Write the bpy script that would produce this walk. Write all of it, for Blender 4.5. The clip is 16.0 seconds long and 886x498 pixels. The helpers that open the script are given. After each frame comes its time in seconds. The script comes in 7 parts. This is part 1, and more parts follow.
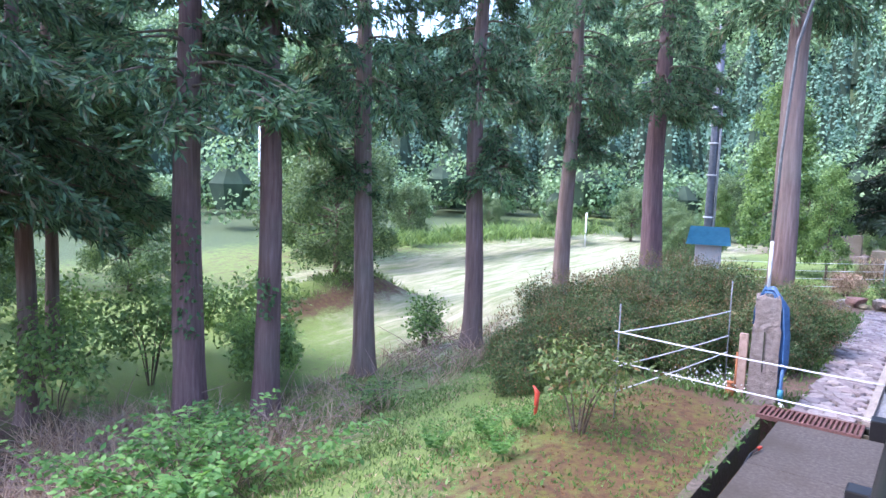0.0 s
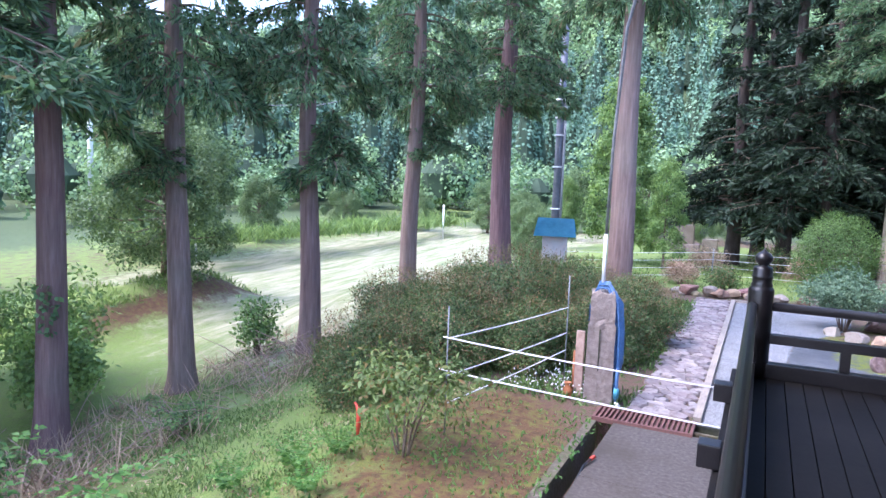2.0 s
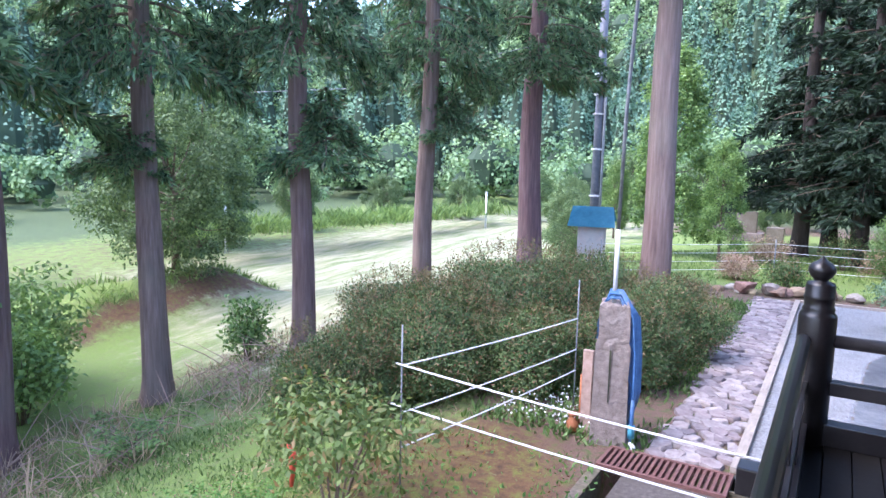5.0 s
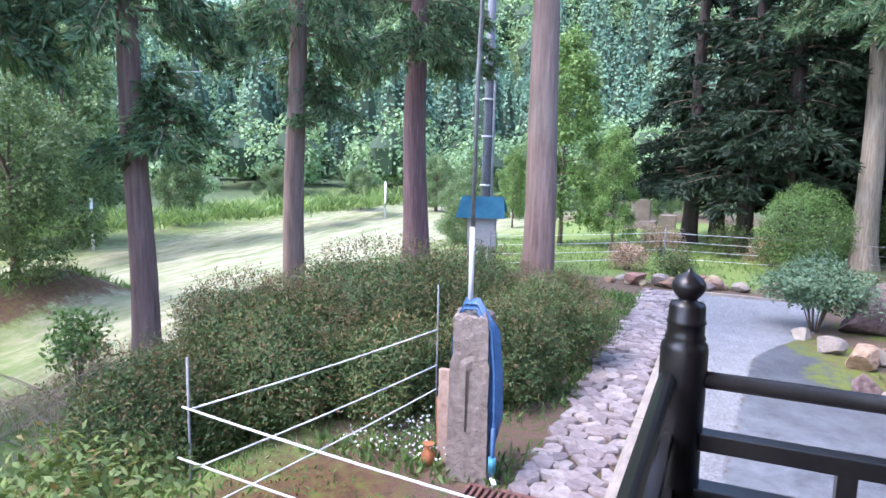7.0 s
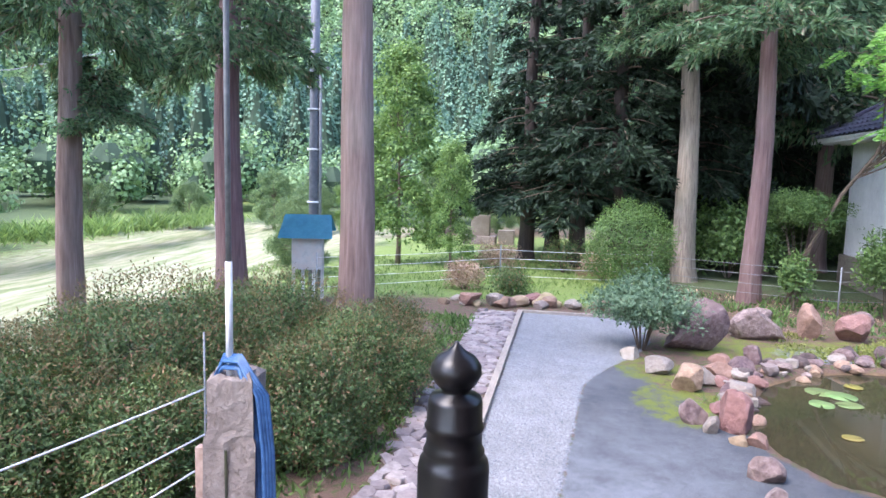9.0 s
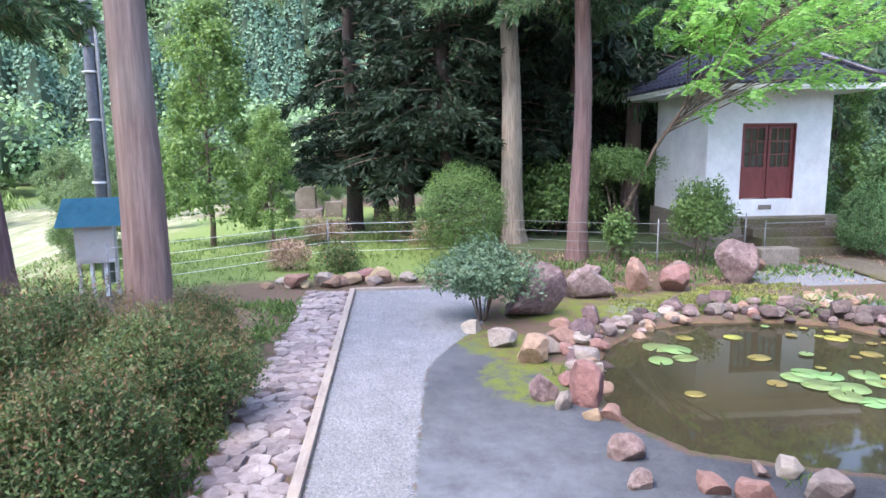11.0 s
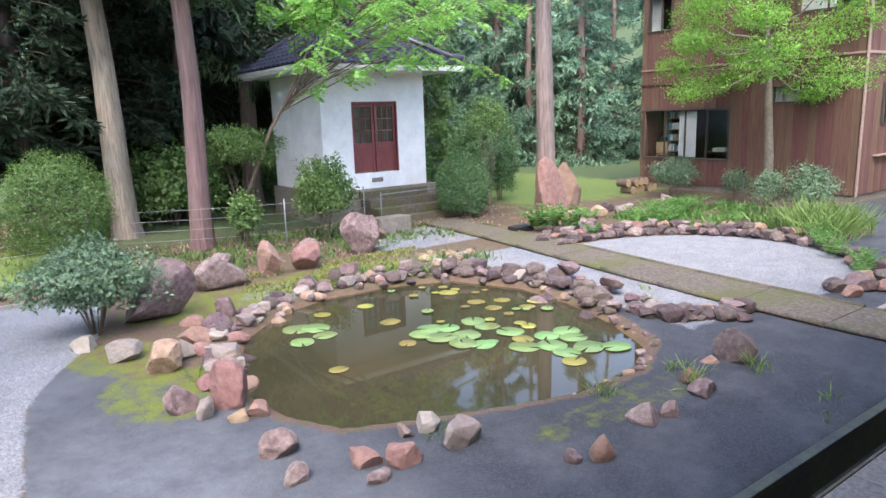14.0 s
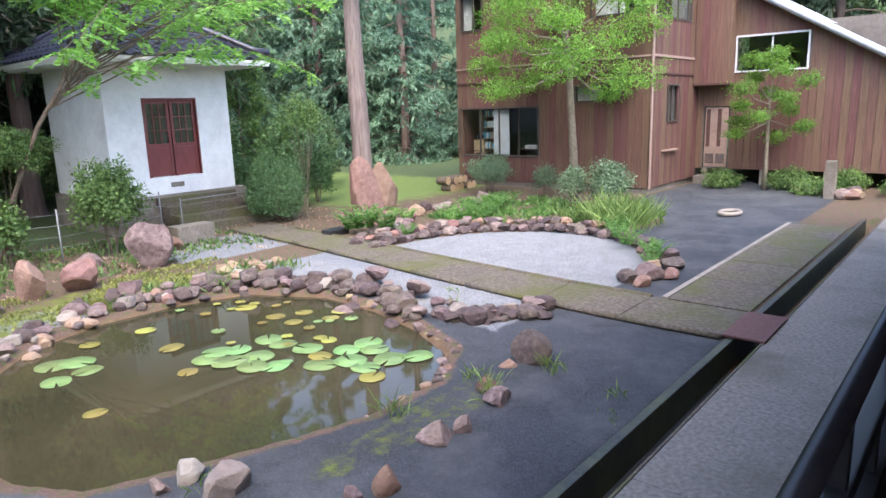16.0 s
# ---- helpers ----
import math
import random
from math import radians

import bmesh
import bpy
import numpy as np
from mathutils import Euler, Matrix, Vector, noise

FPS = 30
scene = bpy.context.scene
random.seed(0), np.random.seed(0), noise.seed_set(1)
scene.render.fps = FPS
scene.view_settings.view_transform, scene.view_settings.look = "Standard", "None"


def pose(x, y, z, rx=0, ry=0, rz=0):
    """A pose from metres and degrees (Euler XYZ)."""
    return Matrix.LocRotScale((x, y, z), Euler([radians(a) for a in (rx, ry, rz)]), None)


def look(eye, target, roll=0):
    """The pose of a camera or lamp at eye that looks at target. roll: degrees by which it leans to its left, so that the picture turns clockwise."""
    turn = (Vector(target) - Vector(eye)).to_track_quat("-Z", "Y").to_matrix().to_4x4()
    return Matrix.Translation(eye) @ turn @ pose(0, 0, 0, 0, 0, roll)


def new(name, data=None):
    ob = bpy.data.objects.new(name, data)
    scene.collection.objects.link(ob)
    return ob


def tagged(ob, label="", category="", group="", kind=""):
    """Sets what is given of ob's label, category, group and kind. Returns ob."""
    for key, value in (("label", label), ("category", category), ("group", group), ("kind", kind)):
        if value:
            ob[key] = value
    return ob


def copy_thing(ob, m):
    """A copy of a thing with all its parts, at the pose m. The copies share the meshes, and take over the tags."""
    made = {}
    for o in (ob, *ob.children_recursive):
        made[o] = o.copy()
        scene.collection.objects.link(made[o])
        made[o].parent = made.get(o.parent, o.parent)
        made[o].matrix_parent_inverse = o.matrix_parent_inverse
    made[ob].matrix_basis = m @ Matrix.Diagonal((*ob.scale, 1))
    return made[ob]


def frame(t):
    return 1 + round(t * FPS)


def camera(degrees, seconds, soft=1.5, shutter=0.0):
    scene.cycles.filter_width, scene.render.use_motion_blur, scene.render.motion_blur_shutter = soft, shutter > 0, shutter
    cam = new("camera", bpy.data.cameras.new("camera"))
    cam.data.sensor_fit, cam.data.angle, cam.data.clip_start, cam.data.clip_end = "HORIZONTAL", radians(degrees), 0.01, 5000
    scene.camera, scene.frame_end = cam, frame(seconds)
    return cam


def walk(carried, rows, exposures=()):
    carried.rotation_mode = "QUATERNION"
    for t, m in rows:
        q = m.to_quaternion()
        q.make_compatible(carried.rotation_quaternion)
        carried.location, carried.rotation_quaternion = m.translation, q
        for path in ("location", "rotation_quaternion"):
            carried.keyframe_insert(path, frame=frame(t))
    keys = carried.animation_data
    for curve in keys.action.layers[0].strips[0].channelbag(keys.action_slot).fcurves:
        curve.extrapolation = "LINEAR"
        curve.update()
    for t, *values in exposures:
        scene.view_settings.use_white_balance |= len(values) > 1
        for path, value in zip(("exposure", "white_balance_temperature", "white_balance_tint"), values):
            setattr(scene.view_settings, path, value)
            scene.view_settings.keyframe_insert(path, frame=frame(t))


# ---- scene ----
cam = camera(67.7, 16.0)
METRES, EYE, TILT, LEAN, TURN = 7.5, 1.5, 0.0, 0.0, 37.4
ROWS = [
    (0.0, 0.0, 0.0, 0.0, 0.2, -5.74, -1.98),
    (0.5, 0.0173, 0.0285, -0.0024, -3.49, -5.94, -2.21),
    (1.0, 0.0389, 0.0592, -0.001, -7.28, -5.72, -2.87),
    (1.5, 0.0596, 0.0866, -0.0025, -9.81, -5.71, -1.33),
    (2.0, 0.0823, 0.1189, -0.002, -11.33, -5.97, -2.11),
    (2.5, 0.1042, 0.1488, -0.005, -11.74, -6.32, -1.16),
    (3.0, 0.1311, 0.1734, -0.0029, -8.68, -6.69, -0.71),
    (5.5, 0.2588, 0.3326, -0.005, -6.21, -7.42, -1.33),
    (6.0, 0.2864, 0.366, -0.0069, -8.96, -8.43, -1.11),
    (6.5, 0.3179, 0.395, -0.0049, -11.23, -8.56, -0.51),
    (7.0, 0.3413, 0.4258, -0.0055, -13.92, -7.97, -1.29),
    (7.5, 0.3667, 0.4609, -0.0028, -17.41, -7.19, -1.24),
    (8.0, 0.4029, 0.489, -0.0051, -20.88, -6.65, -0.89),
    (8.5, 0.4307, 0.512, -0.0048, -24.12, -6.19, -1.27),
    (11.0, 0.5337, 0.649, -0.0103, -41.61, -8.94, 0.65),
    (11.5, 0.5462, 0.6668, -0.009, -48.74, -9.89, 1.61),
    (12.0, 0.5536, 0.6735, -0.009, -54.2, -10.49, 1.99),
    (12.5, 0.5586, 0.6749, -0.0087, -59.75, -10.95, 2.11),
    (13.0, 0.5629, 0.674, -0.0085, -64.39, -11.23, 2.25),
    (13.5, 0.5681, 0.6733, -0.009, -68.85, -11.19, 2.0),
    (14.0, 0.5742, 0.671, -0.01, -73.5, -11.37, 1.84),
    (14.5, 0.5867, 0.663, -0.0108, -78.47, -11.43, 2.66),
    (15.0, 0.6069, 0.6494, -0.0106, -81.53, -11.6, 2.37),
    (15.5, 0.6304, 0.6331, -0.0106, -84.36, -11.7, 1.46),
    (16.0, 0.6604, 0.6166, -0.0133, -87.58, -11.94, 1.74),
]
walk(cam, [(t, pose(0, 0, EYE, TILT, LEAN, TURN) @ pose(METRES * x, METRES * y, METRES * z, 90 + pitch, roll, yaw)) for t, x, y, z, yaw, pitch, roll in ROWS],
     exposures=[(0.0, 2.6, 5700, 22), (5.5, 2.65, 5800, 20), (8.5, 2.6, 6050, 18), (11.0, 2.55, 6250, 17), (13.0, 2.5, 6550, 15), (16.0, 2.5, 6550, 14)])

# ---- light ----
world = bpy.data.worlds.new("sky")
scene.world = world
world.use_nodes = True
wn = world.node_tree
sky = wn.nodes.new("ShaderNodeTexSky")
sky.sky_type, sky.sun_disc = "NISHITA", False
sky.sun_elevation, sky.sun_rotation = radians(57), radians(-132)
sky.air_density, sky.dust_density, sky.ozone_density = 1.0, 2.2, 1.0
wn.links.new(sky.outputs[0], wn.nodes["Background"].inputs[0])
wn.nodes["Background"].inputs[1].default_value = 0.15
sun_data = bpy.data.lights.new("sun", "SUN")
sun_data.energy, sun_data.angle, sun_data.color = 0.55, radians(40), (1, 0.97, 0.93)
sun = new("sun", sun_data)
sun.matrix_world = look((-22, -20, 45), (0, 0, 0))


# ---- materials ----
def nodes_of(name):
    m = bpy.data.materials.new(name)
    m.use_nodes = True
    t = m.node_tree
    return m, t, t.nodes["Principled BSDF"]


def noise_node(t, scale, detail=5, rough=0.6, stretch=None, space="world"):
    n = t.nodes.new("ShaderNodeTexNoise")
    n.inputs["Scale"].default_value, n.inputs["Detail"].default_value, n.inputs["Roughness"].default_value = scale, detail, rough
    if space == "world":
        src = t.nodes.new("ShaderNodeNewGeometry").outputs["Position"]
    else:
        src = t.nodes.new("ShaderNodeTexCoord").outputs["Object"]
    if stretch:
        mp = t.nodes.new("ShaderNodeMapping")
        mp.inputs["Scale"].default_value = stretch
        t.links.new(src, mp.inputs[0])
        src = mp.outputs[0]
    t.links.new(src, n.inputs["Vector"])
    return n.outputs["Fac"]


def ramp(t, fac, stops):
    r = t.nodes.new("ShaderNodeValToRGB")
    while len(r.color_ramp.elements) < len(stops):
        r.color_ramp.elements.new(0.5)
    for e, (p, c) in zip(r.color_ramp.elements, stops):
        e.position, e.color = p, (*c, 1)
    t.links.new(fac, r.inputs[0])
    return r.outputs[0]


def mix(t, fac, a, b, mode="MIX"):
    n = t.nodes.new("ShaderNodeMix")
    n.data_type, n.blend_type = "RGBA", mode
    for sock, v in ((n.inputs[0], fac), (n.inputs[6], a), (n.inputs[7], b)):
        if isinstance(v, (int, float)):
            sock.default_value = v
        elif isinstance(v, tuple):
            sock.default_value = (*v, 1)
        else:
            t.links.new(v, sock)
    return n.outputs[2]


def calc(t, op, a, b=0.0, clamp=False):
    n = t.nodes.new("ShaderNodeMath")
    n.operation, n.use_clamp = op, clamp
    for sock, v in zip(n.inputs, (a, b)):
        if isinstance(v, (int, float)):
            sock.default_value = v
        else:
            t.links.new(v, sock)
    return n.outputs[0]


def bumped(t, bsdf, height, strength, distance):
    b = t.nodes.new("ShaderNodeBump")
    b.inputs["Strength"].default_value, b.inputs["Distance"].default_value = strength, distance
    t.links.new(height, b.inputs["Height"])
    t.links.new(b.outputs[0], bsdf.inputs["Normal"])


def surface(name, stops, fine=20, coarse=2.0, rough=0.8, bump=0.4, depth=0.01, stretch=None, stain=None, stain_amount=0.5, vary=0.0, space="world", metal=0.0, spec=0.5):
    """Two-scale coloured surface with relief."""
    m, t, b = nodes_of(name)
    f = noise_node(t, fine, 6, 0.65, stretch, space)
    col = ramp(t, f, stops)
    big = noise_node(t, coarse, 4, 0.6, None, space)
    if stain:
        s = ramp(t, big, [(0.42, (0, 0, 0)), (0.66, (1, 1, 1))])
        col = mix(t, calc(t, "MULTIPLY", s, stain_amount), col, stain)
    shade = ramp(t, big, [(0.3, (0.75, 0.75, 0.75)), (0.7, (1.15, 1.15, 1.15))])
    col = mix(t, 0.8, col, shade, "MULTIPLY")
    if vary:
        info = t.nodes.new("ShaderNodeObjectInfo")
        h = t.nodes.new("ShaderNodeHueSaturation")
        t.links.new(calc(t, "ADD", calc(t, "MULTIPLY", info.outputs["Random"], 2 * vary), 1 - vary), h.inputs["Value"])
        t.links.new(calc(t, "ADD", calc(t, "MULTIPLY", info.outputs["Random"], 0.06), 0.47), h.inputs["Hue"])
        t.links.new(col, h.inputs["Color"])
        col = h.outputs[0]
    t.links.new(col, b.inputs["Base Color"])
    b.inputs["Roughness"].default_value, b.inputs["Metallic"].default_value = rough, metal
    b.inputs["Specular IOR Level"].default_value = spec
    if bump:
        bumped(t, b, f, bump, depth)
    return m


def leaf_material(name, dark, light, trans=0.25, rough=0.5, odd=None, patch=1.3, lo=(0.65, 0.7, 0.7), hi=(1.25, 1.2, 1.1)):
    """Leaves that differ one by one and let some light through."""
    m, t, b = nodes_of(name)
    geo = t.nodes.new("ShaderNodeNewGeometry")
    stops = [(0.0, dark), (0.72, light)] + ([(0.82, light), (0.97, odd)] if odd else [])
    col = ramp(t, geo.outputs["Random Per Island"], stops)
    big = noise_node(t, patch, 3)
    col = mix(t, 0.7 if patch > 1 else 1.0, col, ramp(t, big, [(0.3, lo), (0.7, hi)]), "MULTIPLY")
    info = t.nodes.new("ShaderNodeObjectInfo")
    h = t.nodes.new("ShaderNodeHueSaturation")
    t.links.new(calc(t, "ADD", calc(t, "MULTIPLY", info.outputs["Random"], 0.3), 0.85), h.inputs["Value"])
    t.links.new(col, h.inputs["Color"])
    col = h.outputs[0]
    t.links.new(col, b.inputs["Base Color"])
    b.inputs["Roughness"].default_value = rough
    b.inputs["Specular IOR Level"].default_value = 0.3
    tr = t.nodes.new("ShaderNodeBsdfTranslucent")
    t.links.new(mix(t, 1.0, col, (1.2, 1.2, 0.85), "MULTIPLY"), tr.inputs[0])
    ms = t.nodes.new("ShaderNodeMixShader")
    ms.inputs[0].default_value = trans
    t.links.new(b.outputs[0], ms.inputs[1])
    t.links.new(tr.outputs[0], ms.inputs[2])
    t.links.new(ms.outputs[0], t.nodes["Material Output"].inputs[0])
    return m


M = {}
M["bark"] = surface("cedar_bark", [(0.3, (0.135, 0.084, 0.077)), (0.55, (0.234, 0.150, 0.136)), (0.75, (0.324, 0.224, 0.211))], 2.6, 0.8, 0.9, 0.8, 0.03, (9, 9, 0.6), (0.126, 0.132, 0.106), 0.35, 0.18)
M["bark_pale"] = surface("pale_bark", [(0.3, (0.156, 0.117, 0.098)), (0.55, (0.312, 0.242, 0.207)), (0.75, (0.410, 0.328, 0.289))], 3.0, 1.2, 0.9, 0.8, 0.02, (8, 8, 0.8), (0.164, 0.156, 0.117), 0.4, 0.15)
M["twig"] = surface("twig_bark", [(0.3, (0.09, 0.065, 0.045)), (0.7, (0.2, 0.15, 0.11))], 30, 3, 0.9, 0.5, 0.004)
M["maple_bark"] = surface("maple_bark", [(0.3, (0.132, 0.108, 0.072)), (0.7, (0.252, 0.216, 0.162))], 14, 3, 0.85, 0.4, 0.005)
M["cedar"] = leaf_material("cedar_needles", (0.022, 0.055, 0.030), (0.175, 0.295, 0.160), 0.35, 0.55, (0.207, 0.184, 0.123))
# cedar needles again, with deep shade put into the colour
M["cedar_shaded"] = leaf_material("shaded_cedar_needles", (0.009, 0.019, 0.012), (0.036, 0.064, 0.038), 0.2, 0.6)
M["azalea"] = leaf_material("azalea_leaves", (0.032, 0.066, 0.026), (0.150, 0.226, 0.090), 0.3, 0.5, (0.300, 0.170, 0.110), lo=(0.6, 0.72, 0.66), hi=(1.35, 1.15, 1.05))
M["russet"] = leaf_material("russet_shoots", (0.10, 0.095, 0.045), (0.25, 0.21, 0.11), 0.3, 0.55, (0.30, 0.16, 0.11))
M["silk"] = leaf_material("bright_feathery_leaves", (0.13, 0.33, 0.075), (0.30, 0.53, 0.16), 0.5, 0.45)
M["shrub"] = leaf_material("shrub_leaves", (0.062, 0.125, 0.042), (0.185, 0.295, 0.10), 0.35, 0.45)
M["grey_leaf"] = leaf_material("grey_green_leaves", (0.085, 0.15, 0.095), (0.21, 0.31, 0.20), 0.3, 0.6)
M["fresh"] = leaf_material("fresh_green_leaves", (0.072, 0.187, 0.054), (0.187, 0.346, 0.108), 0.45, 0.45)
M["maple"] = leaf_material("maple_leaves", (0.095, 0.225, 0.040), (0.235, 0.42, 0.092), 0.5, 0.45)
M["broad"] = leaf_material("woodland_leaves", (0.093, 0.174, 0.064), (0.255, 0.383, 0.136), 0.4, 0.5)
# distance haze is mixed into this pale leaf colour
M["hill_broad"] = leaf_material("hazed_hillside_leaves", (0.105, 0.190, 0.090), (0.270, 0.400, 0.215), 0.25, 0.6, None, 0.24, (0.5, 0.62, 0.62), (1.4, 1.28, 1.15))
M["field_tree"] = leaf_material("dull_green_leaves", (0.070, 0.125, 0.060), (0.200, 0.285, 0.130), 0.3, 0.55)
# needles made paler and bluer in colour for haze
M["hill_cedar"] = leaf_material("hazed_hillside_needles", (0.075, 0.150, 0.105), (0.185, 0.305, 0.215), 0.2, 0.6, None, 0.24, (0.5, 0.6, 0.66), (1.35, 1.3, 1.15))
# dark green of the added tree cores, standing for shade within the crowns
M["hill_shade"] = surface("crown_shade_core", [(0.3, (0.030, 0.052, 0.030)), (0.7, (0.062, 0.098, 0.055))], 0.8, 0.2, 0.95, 0.0)
M["dry"] = leaf_material("dry_stalks", (0.22, 0.13, 0.098), (0.54, 0.40, 0.31), 0.25, 0.8)
M["grassblade"] = leaf_material("grass_blades", (0.085, 0.155, 0.05), (0.25, 0.36, 0.12), 0.3, 0.5)
# grass blades again, darkened in colour for the shade under the cedars
M["shaded_grass"] = leaf_material("shaded_grass", (0.05, 0.098, 0.032), (0.150, 0.225, 0.075), 0.3, 0.5)
M["gold"] = leaf_material("golden_creeper", (0.128, 0.165, 0.045), (0.315, 0.338, 0.112), 0.3, 0.5)
M["concrete"] = surface("old_concrete", [(0.3, (0.15, 0.128, 0.105)), (0.5, (0.25, 0.218, 0.185)), (0.7, (0.34, 0.30, 0.265))], 25, 0.8, 0.85, 0.4, 0.004, None, (0.095, 0.082, 0.058), 0.85)
# darker, browner concrete for the west slabs of the apron
M["brown_concrete"] = surface("dark_brown_concrete", [(0.3, (0.050, 0.040, 0.034)), (0.5, (0.092, 0.076, 0.066)), (0.7, (0.150, 0.128, 0.112))], 25, 0.9, 0.7, 0.4, 0.004, None, (0.045, 0.036, 0.026), 0.9)
M["mossy"] = surface("mossy_concrete", [(0.3, (0.070, 0.056, 0.041)), (0.5, (0.125, 0.102, 0.08)), (0.7, (0.215, 0.175, 0.145))], 22, 1.3, 0.95, 0.5, 0.006, None, (0.075, 0.080, 0.022), 0.85)
M["wetdark"] = surface("wet_gutter", [(0.35, (0.02, 0.022, 0.018)), (0.65, (0.06, 0.058, 0.045))], 18, 2, 0.5, 0.4, 0.006, None, (0.07, 0.08, 0.02), 0.5)
M["post_stone"] = surface("weathered_concrete_post", [(0.3, (0.196, 0.153, 0.136)), (0.7, (0.360, 0.305, 0.278))], 14, 3, 0.95, 0.9, 0.03, None, (0.109, 0.087, 0.077), 0.5)
M["black"] = surface("black_lacquered_wood", [(0.3, (0.006, 0.0055, 0.0065)), (0.7, (0.016, 0.014, 0.016))], 40, 3, 0.32, 0.12, 0.002, (1, 1, 1), (0.03, 0.028, 0.028), 0.4)
M["deck"] = surface("dark_deck_boards", [(0.3, (0.006, 0.0055, 0.006)), (0.7, (0.013, 0.012, 0.012))], 25, 2, 0.6, 0.2, 0.003, None, (0.02, 0.018, 0.017), 0.4, 0.1, spec=0.15)
M["plaster"] = surface("white_plaster", [(0.3, (0.74, 0.74, 0.74)), (0.7, (0.84, 0.84, 0.84))], 12, 1.2, 0.85, 0.08, 0.004, None, (0.66, 0.66, 0.64), 0.3)
M["tile"] = surface("glazed_roof_tile", [(0.3, (0.020, 0.023, 0.040)), (0.7, (0.05, 0.055, 0.085))], 16, 2, 0.28, 0.1, 0.003, None, (0.07, 0.07, 0.09), 0.3, 0.25)
M["redwood"] = surface("red_brown_paint", [(0.3, (0.16, 0.035, 0.033)), (0.7, (0.24, 0.06, 0.055))], 20, 2.5, 0.5, 0.15, 0.003, (1, 1, 0.15), (0.13, 0.04, 0.04), 0.5)
M["siding"] = surface("brown_stained_boards", [(0.25, (0.085, 0.042, 0.031)), (0.55, (0.155, 0.078, 0.057)), (0.8, (0.22, 0.125, 0.098))], 4.5, 0.7, 0.8, 0.35, 0.006, (6, 6, 0.35), (0.12, 0.062, 0.046), 0.6, 0.06)
M["trim"] = surface("dark_brown_trim", [(0.3, (0.05, 0.022, 0.017)), (0.7, (0.11, 0.05, 0.04))], 20, 2, 0.7, 0.2, 0.003)
M["paletrim"] = surface("weathered_pale_trim", [(0.3, (0.27, 0.18, 0.14)), (0.7, (0.42, 0.30, 0.25))], 20, 2, 0.8, 0.2, 0.003)
M["alu"] = surface("pale_window_frame", [(0.3, (0.55, 0.55, 0.56)), (0.7, (0.68, 0.68, 0.69))], 30, 2, 0.45, 0.05, 0.002)
M["bronze"] = surface("bronze_window_frame", [(0.3, (0.05, 0.04, 0.035)), (0.7, (0.09, 0.075, 0.065))], 30, 2, 0.4, 0.05, 0.002)
M["curtain"] = surface("white_curtain", [(0.3, (0.6, 0.6, 0.58)), (0.7, (0.76, 0.76, 0.74))], 9, 2, 0.9, 0.3, 0.01, (6, 6, 0.4))
# indoor dimness is put into this dark colour; also backs the boarded walls
M["interior"] = surface("darkened_room_plaster", [(0.3, (0.10, 0.085, 0.07)), (0.7, (0.15, 0.13, 0.11))], 6, 1, 0.9, 0.1, 0.004)
M["metalroof"] = surface("pale_sheet_metal_roof", [(0.3, (0.42, 0.45, 0.5)), (0.7, (0.55, 0.58, 0.62))], 8, 1, 0.45, 0.1, 0.004, (1, 1, 1), (0.4, 0.4, 0.42), 0.4)
M["blue_metal"] = surface("blue_painted_metal", [(0.3, (0.035, 0.22, 0.33)), (0.7, (0.06, 0.30, 0.42))], 12, 4, 0.45, 0.1, 0.002, None, (0.08, 0.24, 0.32), 0.4)
M["box_grey"] = surface("grey_painted_box", [(0.3, (0.46, 0.45, 0.42)), (0.7, (0.6, 0.59, 0.56))], 12, 6, 0.6, 0.1, 0.002, None, (0.36, 0.24, 0.17), 0.5)
M["pole"] = surface("dull_steel_pole", [(0.3, (0.10, 0.11, 0.13)), (0.7, (0.18, 0.19, 0.22))], 12, 4, 0.55, 0.1, 0.002)
M["pvc"] = surface("white_plastic", [(0.3, (0.68, 0.69, 0.70)), (0.7, (0.8, 0.8, 0.8))], 20, 5, 0.4, 0.03, 0.001)
M["conduit"] = surface("grey_plastic", [(0.3, (0.17, 0.18, 0.19)), (0.7, (0.26, 0.27, 0.28))], 20, 5, 0.45, 0.03, 0.001)
M["hose"] = surface("blue_hose", [(0.3, (0.035, 0.10, 0.24)), (0.7, (0.07, 0.16, 0.34))], 20, 5, 0.4, 0.03, 0.001)
M["rope"] = surface("white_cord", [(0.3, (0.58, 0.58, 0.62)), (0.7, (0.78, 0.78, 0.8))], 60, 5, 0.8, 0.3, 0.001)
M["rust"] = surface("rusty_iron", [(0.3, (0.10, 0.045, 0.04)), (0.7, (0.19, 0.085, 0.072))], 30, 5, 0.8, 0.4, 0.003, None, (0.10, 0.05, 0.045), 0.5)
M["orange"] = surface("orange_rust", [(0.3, (0.30, 0.10, 0.04)), (0.7, (0.45, 0.18, 0.08))], 30, 5, 0.8, 0.3, 0.003)
M["redbit"] = surface("red_plastic", [(0.3, (0.5, 0.05, 0.03)), (0.7, (0.65, 0.09, 0.05))], 30, 5, 0.5, 0.1, 0.001)
M["kerb"] = surface("pale_kerb_timber", [(0.3, (0.24, 0.20, 0.17)), (0.7, (0.38, 0.33, 0.29))], 24, 2.5, 0.85, 0.3, 0.004, (1, 0.2, 1), (0.3, 0.26, 0.2), 0.5)
M["rock"] = surface("purple_brown_rock", [(0.3, (0.105, 0.066, 0.066)), (0.5, (0.215, 0.145, 0.142)), (0.75, (0.370, 0.285, 0.268))], 13, 2.6, 0.85, 1.0, 0.04, None, (0.145, 0.111, 0.085), 0.5, 0.3)
